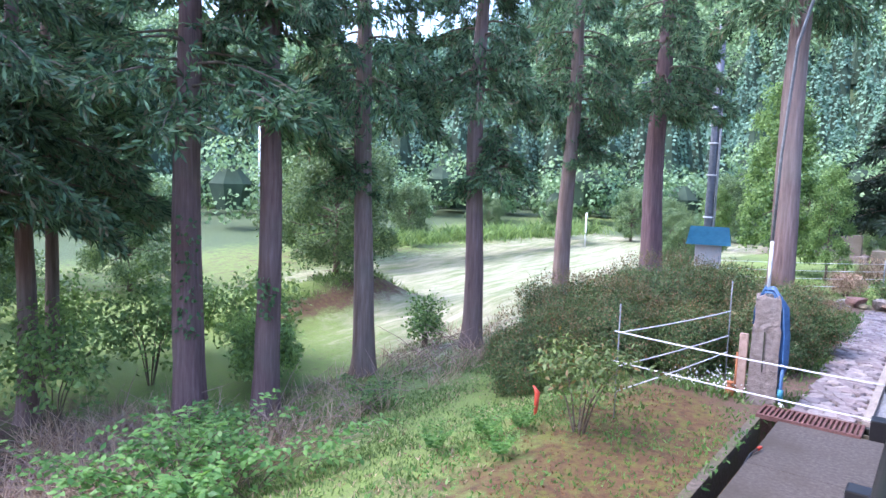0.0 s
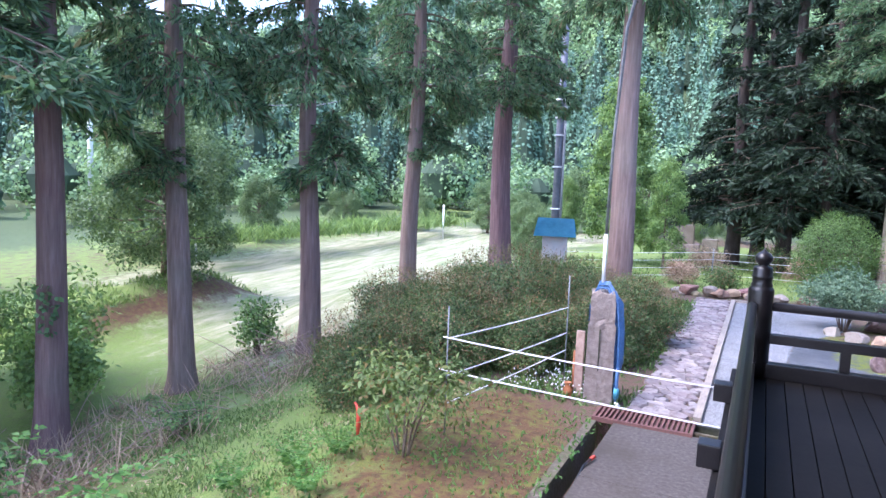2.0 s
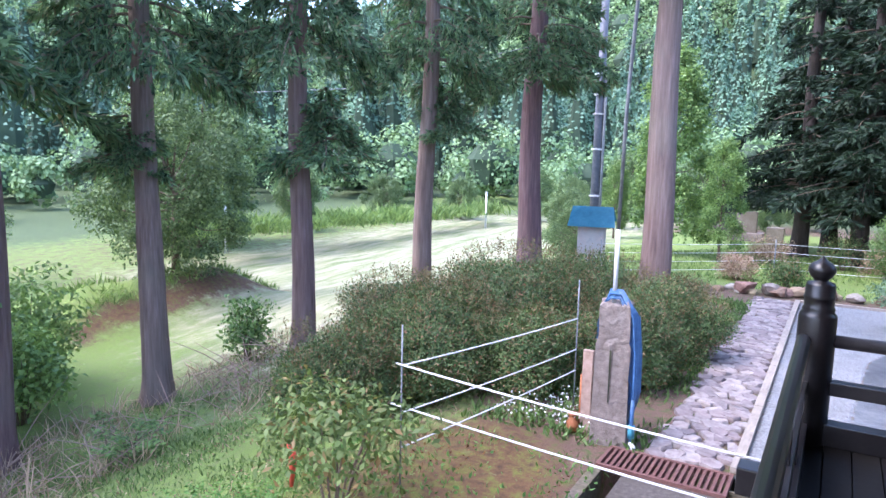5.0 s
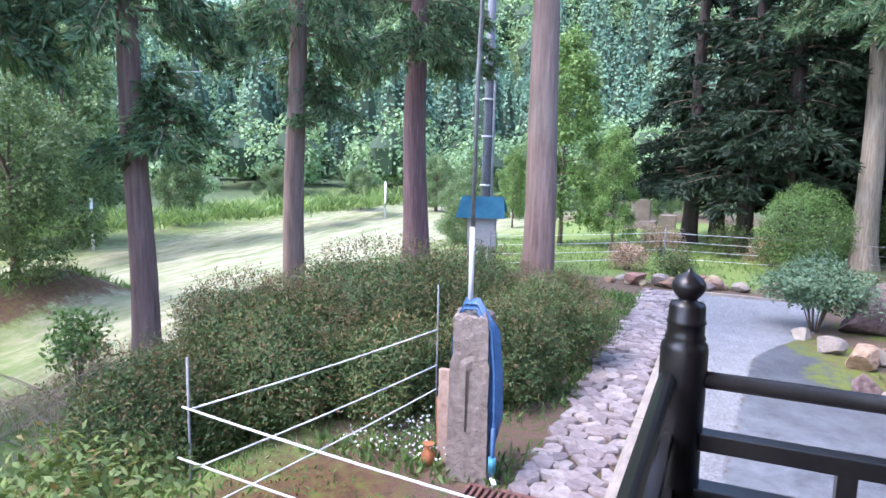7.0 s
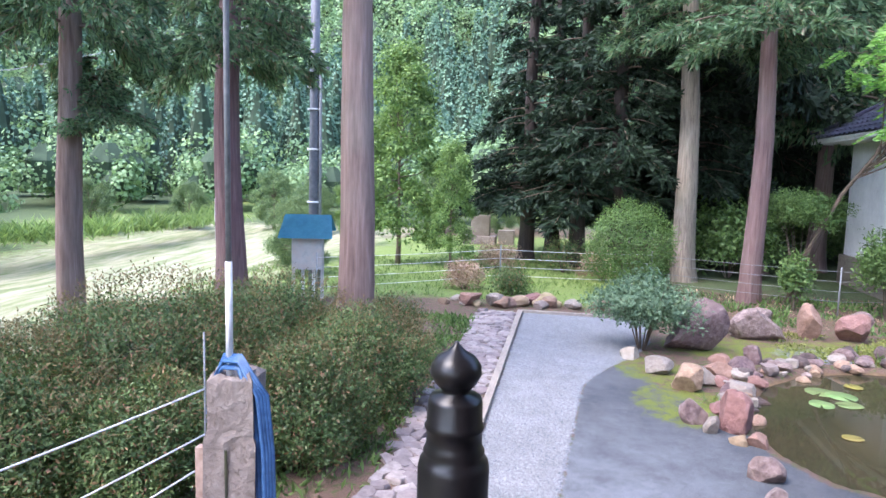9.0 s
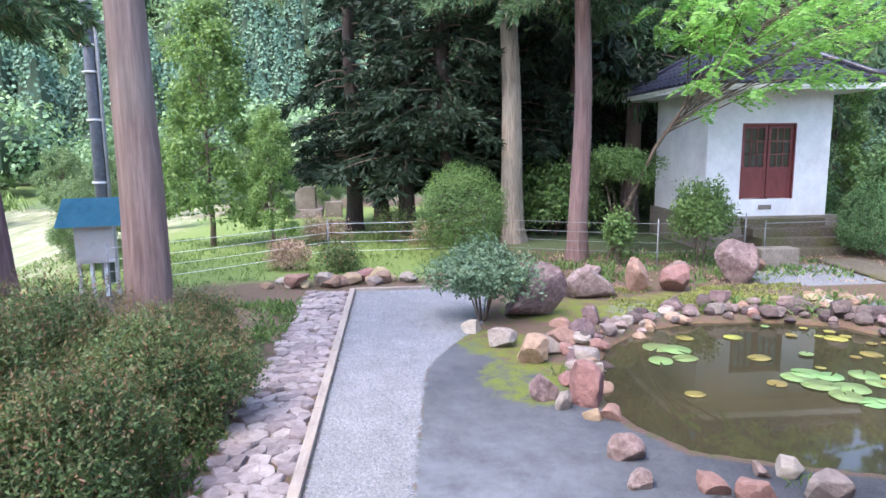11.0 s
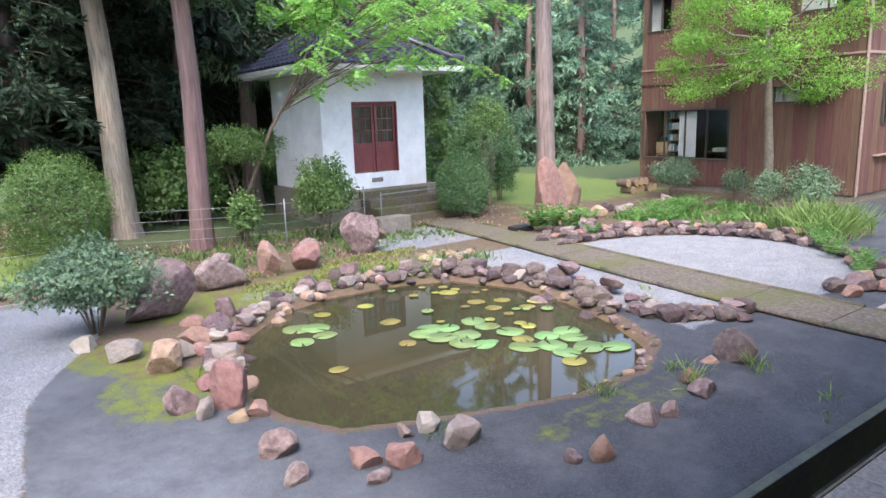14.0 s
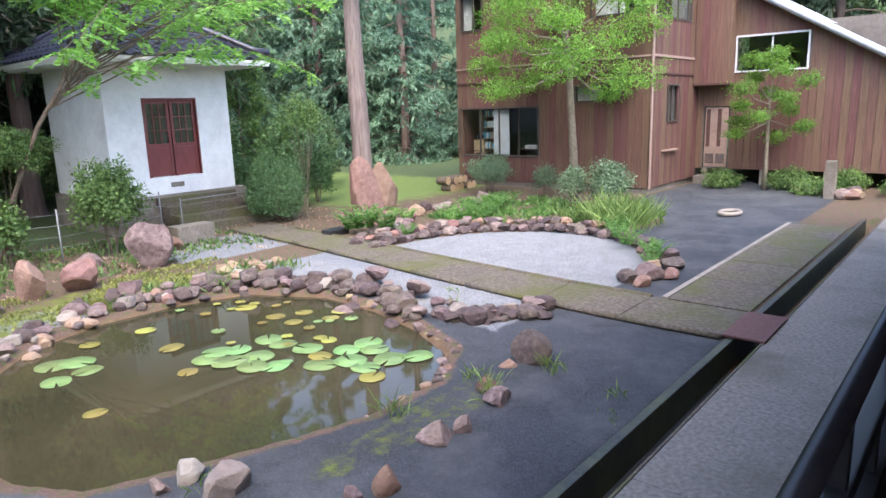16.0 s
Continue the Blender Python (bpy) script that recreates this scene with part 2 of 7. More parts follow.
M["rock_red"] = surface("red_brown_rock", [(0.3, (0.20, 0.115, 0.09)), (0.55, (0.32, 0.19, 0.145)), (0.8, (0.44, 0.31, 0.25))], 12, 2.6, 0.85, 1.0, 0.04, None, (0.24, 0.15, 0.12), 0.5, 0.22)
M["rock_pale"] = surface("pale_rock", [(0.3, (0.214, 0.175, 0.149)), (0.55, (0.311, 0.272, 0.239)), (0.8, (0.389, 0.356, 0.324))], 13, 2.6, 0.85, 1.0, 0.03, None, (0.227, 0.175, 0.142), 0.5, 0.25)
M["rock_dark"] = surface("dark_pond_rock", [(0.3, (0.055, 0.04, 0.04)), (0.55, (0.115, 0.08, 0.078)), (0.8, (0.24, 0.18, 0.165))], 15, 3.0, 0.8, 1.0, 0.03, None, (0.10, 0.08, 0.05), 0.4, 0.35)
M["rock_tan"] = surface("tan_rock", [(0.3, (0.194, 0.123, 0.077)), (0.55, (0.285, 0.201, 0.130)), (0.8, (0.356, 0.285, 0.214))], 6, 2.5, 0.85, 0.7, 0.015, None, (0.194, 0.130, 0.091), 0.5, 0.25)
M["paving"] = surface("pink_grey_split_stone", [(0.3, (0.178, 0.142, 0.142)), (0.55, (0.274, 0.236, 0.233)), (0.8, (0.356, 0.336, 0.337))], 12, 3.0, 0.85, 0.5, 0.008, None, (0.202, 0.142, 0.128), 0.35, 0.3)
M["pad"] = surface("lily_pad", [(0.3, (0.140, 0.253, 0.082)), (0.7, (0.251, 0.366, 0.147))], 10, 4, 0.35, 0.2, 0.004, None, (0.153, 0.253, 0.065), 0.4, 0.25)
M["pad_yellow"] = surface("yellow_lily_pad", [(0.3, (0.240, 0.232, 0.045)), (0.7, (0.338, 0.315, 0.083))], 12, 4, 0.4, 0.2, 0.004, None, (0.225, 0.135, 0.030), 0.4, 0.25)
M["pebble"] = surface("pale_gravel", [(0.3, (0.132, 0.136, 0.144)), (0.7, (0.296, 0.300, 0.308))], 30, 3, 0.85, 0.2, 0.003)
M["grit"] = surface("dark_grit", [(0.3, (0.05, 0.053, 0.06)), (0.7, (0.13, 0.135, 0.145))], 30, 3, 0.85, 0.2, 0.003)
M["logend"] = surface("cut_wood", [(0.3, (0.36, 0.24, 0.14)), (0.7, (0.52, 0.38, 0.24))], 20, 4, 0.85, 0.3, 0.004)
M["dark_plastic"] = surface("black_plastic", [(0.3, (0.015, 0.016, 0.02)), (0.7, (0.03, 0.031, 0.036))], 20, 4, 0.4, 0.1, 0.002)
M["petal"] = surface("white_petals", [(0.3, (0.6, 0.6, 0.6)), (0.7, (0.8, 0.8, 0.78))], 30, 5, 0.7, 0.0, 0.001)
M["moss_leaf"] = leaf_material("rusty_fallen_leaves", (0.10, 0.045, 0.022), (0.24, 0.13, 0.055), 0.2, 0.7)
# bark colour darkened to stand for shade inside the grove
M["bark_shaded"] = surface("dark_shaded_bark", [(0.3, (0.035, 0.026, 0.022)), (0.7, (0.085, 0.064, 0.055))], 3, 1, 0.9, 0.7, 0.02, (8, 8, 0.7))
M["sapling"] = leaf_material("sapling_leaves", (0.066, 0.110, 0.030), (0.179, 0.248, 0.090), 0.35, 0.5, (0.234, 0.156, 0.070))
M["ivy"] = leaf_material("ivy_leaves", (0.049, 0.108, 0.043), (0.146, 0.259, 0.116), 0.25, 0.4)

mg, tg, bg = nodes_of("window_glass")
bg.inputs["Base Color"].default_value = (0.9, 0.95, 0.95, 1)
bg.inputs["Roughness"].default_value, bg.inputs["Transmission Weight"].default_value, bg.inputs["IOR"].default_value = 0.02, 1.0, 1.45
M["glass"] = mg
mw, tw, bw = nodes_of("murky_pond_water")
bw.inputs["Base Color"].default_value = (0.62, 0.60, 0.42, 1)
bw.inputs["Roughness"].default_value, bw.inputs["Transmission Weight"].default_value, bw.inputs["IOR"].default_value = 0.03, 0.3, 1.33
tw.links.new(ramp(tw, noise_node(tw, 0.7, 3), [(0.35, (0.050, 0.049, 0.026)), (0.7, (0.088, 0.072, 0.038))]), bw.inputs["Base Color"])
bumped(tw, bw, noise_node(tw, 7, 2, 0.4), 0.03, 0.006)
M["water"] = mw


# ---- building helpers ----
def mesh_np(name, V, loops, counts):
    """A mesh from arrays of corners, face corners and face sizes."""
    me = bpy.data.meshes.new(name)
    V = np.asarray(V, dtype=np.float32)
    loops, counts = np.asarray(loops, dtype=np.int32), np.asarray(counts, dtype=np.int32)
    me.vertices.add(len(V))
    me.vertices.foreach_set("co", V.ravel())
    me.loops.add(len(loops))
    me.loops.foreach_set("vertex_index", loops)
    me.polygons.add(len(counts))
    starts = np.concatenate(([0], np.cumsum(counts)[:-1])).astype(np.int32)
    me.polygons.foreach_set("loop_start", starts)
    me.update(calc_edges=True)
    me.validate()
    return me


def bm_mesh(name, bm, smooth=False):
    me = bpy.data.meshes.new(name)
    if smooth:
        for f in bm.faces:
            f.smooth = True
    bm.to_mesh(me)
    bm.free()
    return me


def part(name, data, material, parent=None, label="", m=None):
    """One mesh object from a bmesh or a mesh, under a thing or a part."""
    me = bm_mesh(name, data) if isinstance(data, bmesh.types.BMesh) else data
    if material and not me.materials:
        me.materials.append(material)
    ob = new(name, me)
    if parent:
        ob.parent = parent
    if m:
        ob.matrix_basis = m
    return tagged(ob, label)


def thing(name, label, category, group="", m=None, kind=""):
    ob = new(name)
    if m:
        ob.matrix_basis = m
    return tagged(ob, label, category, group, kind)


def box(x0, x1, y0, y1, z0, z1, bevel=0.0, bm=None):
    bm = bm or bmesh.new()
    r = bmesh.ops.create_cube(bm, size=1, matrix=Matrix.LocRotScale(((x0 + x1) / 2, (y0 + y1) / 2, (z0 + z1) / 2), None, (abs(x1 - x0), abs(y1 - y0), abs(z1 - z0))))
    if bevel:
        es = list({e for v in r["verts"] for e in v.link_edges})
        bmesh.ops.bevel(bm, geom=es, offset=bevel, segments=2, affect="EDGES", profile=0.7)
    return bm


def tube(points, radii, seg=8, bm=None, cap=True):
    """A tapered tube through points."""
    bm = bm or bmesh.new()
    rings = []
    pts = [Vector(p) for p in points]
    if isinstance(radii, (int, float)):
        radii = [radii] * len(pts)
    for i, p in enumerate(pts):
        d = (pts[min(i + 1, len(pts) - 1)] - pts[max(i - 1, 0)]).normalized()
        a = d.orthogonal() if abs(d.z) > 0.9 else Vector((0, 0, 1)).cross(d)
        if abs(d.z) > 0.9:
            a = Vector((1, 0, 0)) - d * d.x
        a.normalize()
        b = d.cross(a)
        rings.append([bm.verts.new(p + radii[i] * (a * math.cos(k * math.tau / seg) + b * math.sin(k * math.tau / seg))) for k in range(seg)])
    for r0, r1 in zip(rings, rings[1:]):
        for k in range(seg):
            f = bm.faces.new((r0[k], r0[(k + 1) % seg], r1[(k + 1) % seg], r1[k]))
            f.smooth = True
    if cap:
        bm.faces.new(rings[0][::-1])
        bm.faces.new(rings[-1])
    return bm


def lathe(profile, seg=24, bm=None):
    bm = bm or bmesh.new()
    rings = [[bm.verts.new((r * math.cos(k * math.tau / seg), r * math.sin(k * math.tau / seg), z)) for k in range(seg)] for r, z in profile]
    for r0, r1 in zip(rings, rings[1:]):
        for k in range(seg):
            f = bm.faces.new((r0[k], r0[(k + 1) % seg], r1[(k + 1) % seg], r1[k]))
            f.smooth = True
    bm.faces.new(rings[0][::-1])
    bm.faces.new(rings[-1])
    return bm


def unit(v):
    return v / np.maximum(np.linalg.norm(v, axis=-1, keepdims=True), 1e-6)


def blades(P, D, L, W, rng, fold=0.25, face=None):
    """Folded diamond leaves: base P, way D, length L, half width W."""
    n = len(P)
    D = unit(D)
    if face is None:
        S = unit(np.cross(D, rng.normal(size=(n, 3))))
    else:
        D = unit(D - face * (D * face).sum(1, keepdims=True) * 0.75)
        S = unit(np.cross(face, D))
    N = np.cross(D, S)
    L, W = np.broadcast_to(L, (n,))[:, None], np.broadcast_to(W, (n,))[:, None]
    mid = P + D * L * 0.5 + N * W * fold
    V = np.stack((P, mid + S * W, P + D * L - N * L * 0.08, mid - S * W), 1).reshape(-1, 3)
    return V


def leaf_mesh(name, V):
    n = len(V) // 4
    return mesh_np(name, V, np.arange(4 * n), np.full(n, 4))


def ball(n, rng):
    return unit(rng.normal(size=(n, 3)))


def clumps_shell(rng, n, centre, radii, inner=0.75):
    """Points in the outer shell of an ellipsoid, with the way out."""
    d = ball(n, rng)
    r = inner + (1 - inner) * rng.random((n, 1)) ** 0.6
    return np.asarray(centre) + d * np.asarray(radii) * r, unit(d / np.asarray(radii))


# ---- the lie of the land ----
POND = np.array([(2.3, 12.6), (2.4, 11.9), (2.7, 11.35), (3.3, 11.08), (4.0, 10.82), (4.7, 10.6), (5.5, 10.6), (6.25, 11.0), (6.65, 11.85), (6.9, 12.8), (6.95, 13.8), (6.45, 14.9), (5.5, 15.25), (4.5, 15.3), (3.6, 15.0), (2.9, 14.3), (2.5, 13.5)])
WATER = -1.17


def smooth(a):
    a = np.clip(a, 0, 1)
    return a * a * (3 - 2 * a)


def pond_depth(X, Y):
    """Signed distance to the pond's rim, positive inside."""
    dist = np.full(X.shape, 1e9)
    inside = np.zeros(X.shape, bool)
    for (x0, y0), (x1, y1) in zip(POND, np.roll(POND, -1, 0)):
        ex, ey = x1 - x0, y1 - y0
        u = np.clip(((X - x0) * ex + (Y - y0) * ey) / (ex * ex + ey * ey), 0, 1)
        dist = np.minimum(dist, np.hypot(X - x0 - u * ex, Y - y0 - u * ey))
        cross = (y0 > Y) != (y1 > Y)
        inside ^= cross & (X < ex * (Y - y0) / (y1 - y0 if y1 != y0 else 1e-9) + x0)
    return np.where(inside, dist, -dist)


def land(X, Y):
    X, Y = np.asarray(X, float), np.asarray(Y, float)
    low = -2.6 + 0.13 * np.clip(Y - 6, 0, 9)
    z = -1.1 + (low + 1.1) * smooth((-2.6 - X) / 6.5)
    field = -2.55 + 0.032 * np.clip(Y - 8, 0, 40)
    z = z + (field - z) * smooth((-8.5 - X) / 5)
    z = z + 1.05 * np.exp(-((X + 14.2 - 0.10 * (Y - 12)) / 1.3) ** 2) * smooth((16.8 - Y) / 2.5) * smooth((Y - 9) / 2.5)
    west, north = np.clip(-X - 70, 0, None), np.clip(Y - 95, 0, None)
    ang = np.arctan2(-X, Y)
    crest = 135 - 92 * smooth((ang - 0.2) / 0.6)
    up = 0.62 * np.hypot(west, north)
    z = z + crest * (1 - np.exp(-up / np.maximum(crest, 1) * 1.2))
    east = np.clip(X - 42, 0, None)
    z = z + 26 * (1 - np.exp(-east * 0.5 / 26))
    z = z + np.where(X < -3, 0.05 * np.sin(X * 1.7 + Y * 0.6) * np.sin(Y * 1.3 - X * 0.5), 0)
    d = pond_depth(X, Y) if X.size < 400000 else 0
    return z - 0.55 * smooth((d + 0.12) / 0.6)


def ground_z(x, y):
    return float(land(np.array([x]), np.array([y]))[0])


def lines(*spans):
    out = []
    for a, b, step in spans:
        out.append(np.arange(a, b - 1e-6, step))
    return np.unique(np.round(np.concatenate(out + [np.array([spans[-1][1]])]), 4))


GX = lines((-600, -60, 12), (-60, -20, 1.5), (-20, -9, 0.4), (-9, -2, 0.2), (-2, 10, 0.1), (10, 24, 0.3), (24, 60, 1.5), (60, 600, 12))
GY = lines((-300, -30, 12), (-30, -4, 1.5), (-4, 5, 0.3), (5, 8, 0.15), (8, 18.6, 0.1), (18.6, 28, 0.3), (28, 60, 1.2), (60, 160, 4), (160, 640, 15))


def ground_material():
    m, t, b = nodes_of("ground_cover")

    def zone(name):
        a = t.nodes.new("ShaderNodeAttribute")
        a.attribute_name = name
        s = t.nodes.new("ShaderNodeSeparateColor")
        t.links.new(a.outputs["Color"], s.inputs[0])
        return s.outputs

    wob = calc(t, "MULTIPLY", calc(t, "SUBTRACT", noise_node(t, 2.6, 7, 0.8), 0.5), 2.0)
    crisp = calc(t, "MULTIPLY", calc(t, "SUBTRACT", noise_node(t, 7.0, 6, 0.8), 0.5), 1.0)

    def mask(sock, hard=4.0):
        v = calc(t, "ADD", calc(t, "SUBTRACT", sock, 0.5), crisp if hard > 3.9 else wob)
        return calc(t, "ADD", calc(t, "MULTIPLY", v, hard), 0.5, True)

    fine, mid = noise_node(t, 60, 5, 0.7), noise_node(t, 9, 5, 0.7)
    litter = ramp(t, fine, [(0.3, (0.06, 0.036, 0.028)), (0.5, (0.13, 0.08, 0.062)), (0.72, (0.24, 0.17, 0.13))])
    litter = mix(t, ramp(t, mid, [(0.5, (0, 0, 0)), (0.62, (1, 1, 1))]), litter, (0.07, 0.095, 0.028))
    lawn = ramp(t, fine, [(0.3, (0.08, 0.13, 0.03)), (0.55, (0.175, 0.25, 0.06)), (0.8, (0.30, 0.37, 0.11))])
    lawn = mix(t, ramp(t, mid, [(0.45, (0, 0, 0)), (0.75, (0.6, 0.6, 0.6))]), lawn, (0.17, 0.15, 0.085))
    rows = noise_node(t, 2.0, 4, 0.7, (1.6, 0.25, 1))
    hay = ramp(t, rows, [(0.33, (0.15, 0.20, 0.075)), (0.5, (0.28, 0.285, 0.165)), (0.68, (0.42, 0.39, 0.28))])
    hay = mix(t, 0.5, hay, ramp(t, fine, [(0.3, (0.6, 0.6, 0.6)), (0.7, (1.2, 1.2, 1.2))]), "MULTIPLY")
    grit = noise_node(t, 150, 3, 0.8)
    speck = noise_node(t, 55, 4, 0.85)
    yard = mix(t, 0.5, ramp(t, grit, [(0.32, (0.016, 0.019, 0.024)), (0.52, (0.054, 0.060, 0.071)), (0.7, (0.19, 0.20, 0.22))]), ramp(t, speck, [(0.36, (0.012, 0.014, 0.018)), (0.52, (0.042, 0.047, 0.056)), (0.68, (0.13, 0.138, 0.15))]))
    yard = mix(t, ramp(t, noise_node(t, 0.8, 6, 0.75), [(0.5, (0, 0, 0)), (0.68, (0.55, 0.55, 0.55))]), yard, (0.035, 0.038, 0.040))
    yard = mix(t, ramp(t, noise_node(t, 1.1, 5, 0.7), [(0.45, (0, 0, 0)), (0.75, (0.6, 0.6, 0.6))]), yard, (0.14, 0.145, 0.15))
    gravel = ramp(t, noise_node(t, 75, 4, 0.8), [(0.34, (0.06, 0.066, 0.076)), (0.5, (0.175, 0.185, 0.2)), (0.66, (0.40, 0.41, 0.43))])
    moss = ramp(t, fine, [(0.3, (0.045, 0.065, 0.012)), (0.5, (0.13, 0.155, 0.026)), (0.78, (0.27, 0.28, 0.06))])
    mud = ramp(t, mid, [(0.3, (0.09, 0.055, 0.03)), (0.7, (0.20, 0.13, 0.075))])
    wood = ramp(t, mid, [(0.3, (0.045, 0.07, 0.03)), (0.7, (0.11, 0.15, 0.065))])
    z1, z2 = zone("zone_a"), zone("zone_b")
    yard = mix(t, calc(t, "MULTIPLY", zone("zone_c")[1], ramp(t, noise_node(t, 3.0, 6, 0.75), [(0.35, (0.35, 0.35, 0.35)), (0.65, (1, 1, 1))])), yard, ramp(t, grit, [(0.3, (0.11, 0.12, 0.135)), (0.7, (0.29, 0.305, 0.325))]))
    litter = mix(t, zone("zone_c")[2], litter, ramp(t, mid, [(0.3, (0.045, 0.026, 0.015)), (0.5, (0.125, 0.068, 0.034)), (0.66, (0.13, 0.125, 0.035))]))
    col = litter
    for sock, c, hard in ((z2[1], wood, 2), (z1[1], lawn, 2.5), (z1[0], hay, 2.0), (z1[2], yard, 5), (z2[0], gravel, 4), (z2[2], mud, 4)):
        col = mix(t, mask(sock, hard), col, c)
    z3 = zone("zone_c")
    patchy = calc(t, "MULTIPLY", calc(t, "SUBTRACT", noise_node(t, 4.5, 7, 0.75), 0.52), 5.0)
    col = mix(t, calc(t, "ADD", calc(t, "SUBTRACT", calc(t, "MULTIPLY", z3[0], 1.75), 0.95), patchy, True), col, moss)
    t.links.new(col, b.inputs["Base Color"])
    b.inputs["Roughness"].default_value = 0.92
    b.inputs["Specular IOR Level"].default_value = 0.3
    bumped(t, b, calc(t, "ADD", calc(t, "MULTIPLY", fine, 0.7), calc(t, "MULTIPLY", grit, 0.5)), 0.6, 0.02)
    return m


def rect(X, Y, x0, x1, y0, y1, s=0.12):
    return np.clip(np.minimum(np.minimum(X - x0, x1 - X), np.minimum(Y - y0, y1 - Y)) / s * 0.5 + 0.5, 0, 1)


def disc(X, Y, x, y, rx, ry, s=0.3):
    return np.clip((1 - np.hypot((X - x) / rx, (Y - y) / ry)) / s + 0.5, 0, 1)


def edge_x(y):
    """East rim of the pale gravel walk."""
    return 0.33 + 0.08 * (np.asarray(y) - 11) + 0.9 * smooth((np.asarray(y) - 13.2) / 3.0)


def build_ground():
    X, Y = np.meshgrid(GX, GY)
    Z = land(X, Y)
    sunk = ((X > -1.55) & (X < -1.35) & (Y < 8.65) & (Y > -4)) | ((Y > 8.35) & (Y < 8.65) & (X > -1.55) & (X < 17))
    Z = np.where(sunk, -1.62, Z)
    Z = np.where((X > -1.3) & (X < 17) & (Y < 8.3) & (Y > -14), -1.25, Z)
    nx, ny = len(GX), len(GY)
    i = np.arange(nx * ny).reshape(ny, nx)
    quads = np.stack((i[:-1, :-1], i[:-1, 1:], i[1:, 1:], i[1:, :-1]), -1).reshape(-1)
    me = mesh_np("ground", np.stack((X, Y, Z), -1).reshape(-1, 3), quads, np.full(len(quads) // 4, 4))
    d = pond_depth(X, Y)
    near = (X > -2.5) & (X < 24) & (Y > 8.3) & (Y < 18.6)
    pondside = np.clip((d + 0.02) / 0.1 + 0.5, 0, 1)
    hay = rect(X, Y, -20, -7.6, 10.2 - 0.5 * (X + 9), 40, 2.0) * (1 - 0.8 * rect(X, Y, -16, -13.5, 9, 16.5, 1.0))
    lawn = np.maximum.reduce([rect(X, Y, -9, -3.4, -2, 11, 1.2), rect(X, Y, -22, -8.8, -6, 14, 2.0), rect(X, Y, -9, 2.2, 18.8, 34, 0.8), rect(X, Y, 13, 20, 19.5, 40, 1.0), rect(X, Y, -30, -18, -10, 60, 2.0) * 0.6])
    lawn = lawn * (1 - rect(X, Y, -12, -6.4, -6, 5.2, 1.2))
    yard = np.maximum(rect(X, Y, -0.4, 8.15, 8.6, 14.6) * np.clip((X - edge_x(Y)) / 0.12 + 0.5, 0, 1), rect(X, Y, 9.25, 24, 9.7, 14.0))
    yard = yard * (1 - disc(X, Y, 2.6, 14.8, 1.35, 1.9)) * (1 - rect(X, Y, 3.0, 8.2, 14.2, 20)) * np.clip(1 - (d + 0.28) / 0.2, 0, 1)
    bed = disc(X, Y, 9.9, 12.95, 2.75, 2.35, 0.06) * (X > 9.0)
    isle = np.clip(1 - np.hypot((X - 14.4) / 1.9, (Y - 13.6) / 1.9), 0, 1)
    gravel = np.maximum.reduce([rect(X, Y, -0.5, 30, 8.6, 17.8) * np.clip((edge_x(Y) - X) / 0.12 + 0.5, 0, 1), rect(X, Y, 7.0, 8.9, 10.9, 16.0) * np.clip((-d - 0.35) / 0.2, 0, 1), bed, rect(X, Y, 6.8, 9.0, 17.2, 19.2), disc(X, Y, 4.1, 15.9, 0.7, 0.45)])
    yard = yard * (1 - np.clip(isle * 3, 0, 1))
    moss = np.maximum.reduce([disc(X, Y, 1.65, 13.1, 0.6, 0.8), disc(X, Y, 1.5, 14.4, 0.55, 0.65), disc(X, Y, 2.8, 16.0, 1.1, 0.8), disc(X, Y, 5.2, 16.3, 1.7, 0.75), disc(X, Y, 4.9, 10.1, 1.3, 0.28) * 0.7, disc(X, Y, -2.4, 6.3, 0.95, 2.3) * 0.62, disc(X, Y, 9.0, 19.3, 1.2, 0.8) * 0.6])
    pale = np.clip((3.2 - X) / 2.2, 0, 1) * np.clip((13.5 - Y) / 3, 0.3, 1)
    soil = np.maximum(rect(X, Y, -13.5, -12.9, 10.2, 15.8, 0.4), disc(X, Y, -2.8, 6.4, 1.3, 2.4))
    lawn, hay = lawn * (1 - rect(X, Y, -13.5, -12.9, 10.2, 15.8, 0.4)), hay * (1 - rect(X, Y, -13.5, -12.9, 10.2, 15.8, 0.4))
    mud = np.maximum(pondside, np.clip((d + 0.3) / 0.25, 0, 1) * (Y < 11.6) * 0.45)
    wood = np.clip((np.hypot(np.clip(-X - 24, 0, None), np.clip(Y - 36, 0, None)) + np.clip(X - 24, 0, None)) / 6, 0, 1) * 0.95
    wood = np.maximum(wood, rect(X, Y, 2.5, 40, 21, 60, 2.0) * 0.9)
    for name, (r, g, bb) in (("zone_a", (hay, lawn, yard)), ("zone_b", (gravel, wood, mud)), ("zone_c", (moss, pale, soil))):
        at = me.color_attributes.new(name, "FLOAT_COLOR", "POINT")
        at.data.foreach_set("color", np.stack((r, g, bb, np.ones_like(r)), -1).astype(np.float32).ravel())
    me.polygons.foreach_set("use_smooth", np.ones(len(me.polygons), bool))
    tagged(part("ground", me, ground_material()), "grass, leaf litter, gravel and mown hay field rising to a wooded hillside", "ground", kind="structure")


build_ground()

# pond water
ring = POND + unit(POND - POND.mean(0)) * 0.22
wb = bmesh.new()
wb.faces.new([wb.verts.new((x, y, WATER)) for x, y in ring])
tagged(part("water", wb, M["water"]), "murky olive-brown pond water reflecting trees", "water", kind="structure")


# ---- veranda, apron and gutters ----
RAIL_X, RAIL_Y = -0.03, 6.93


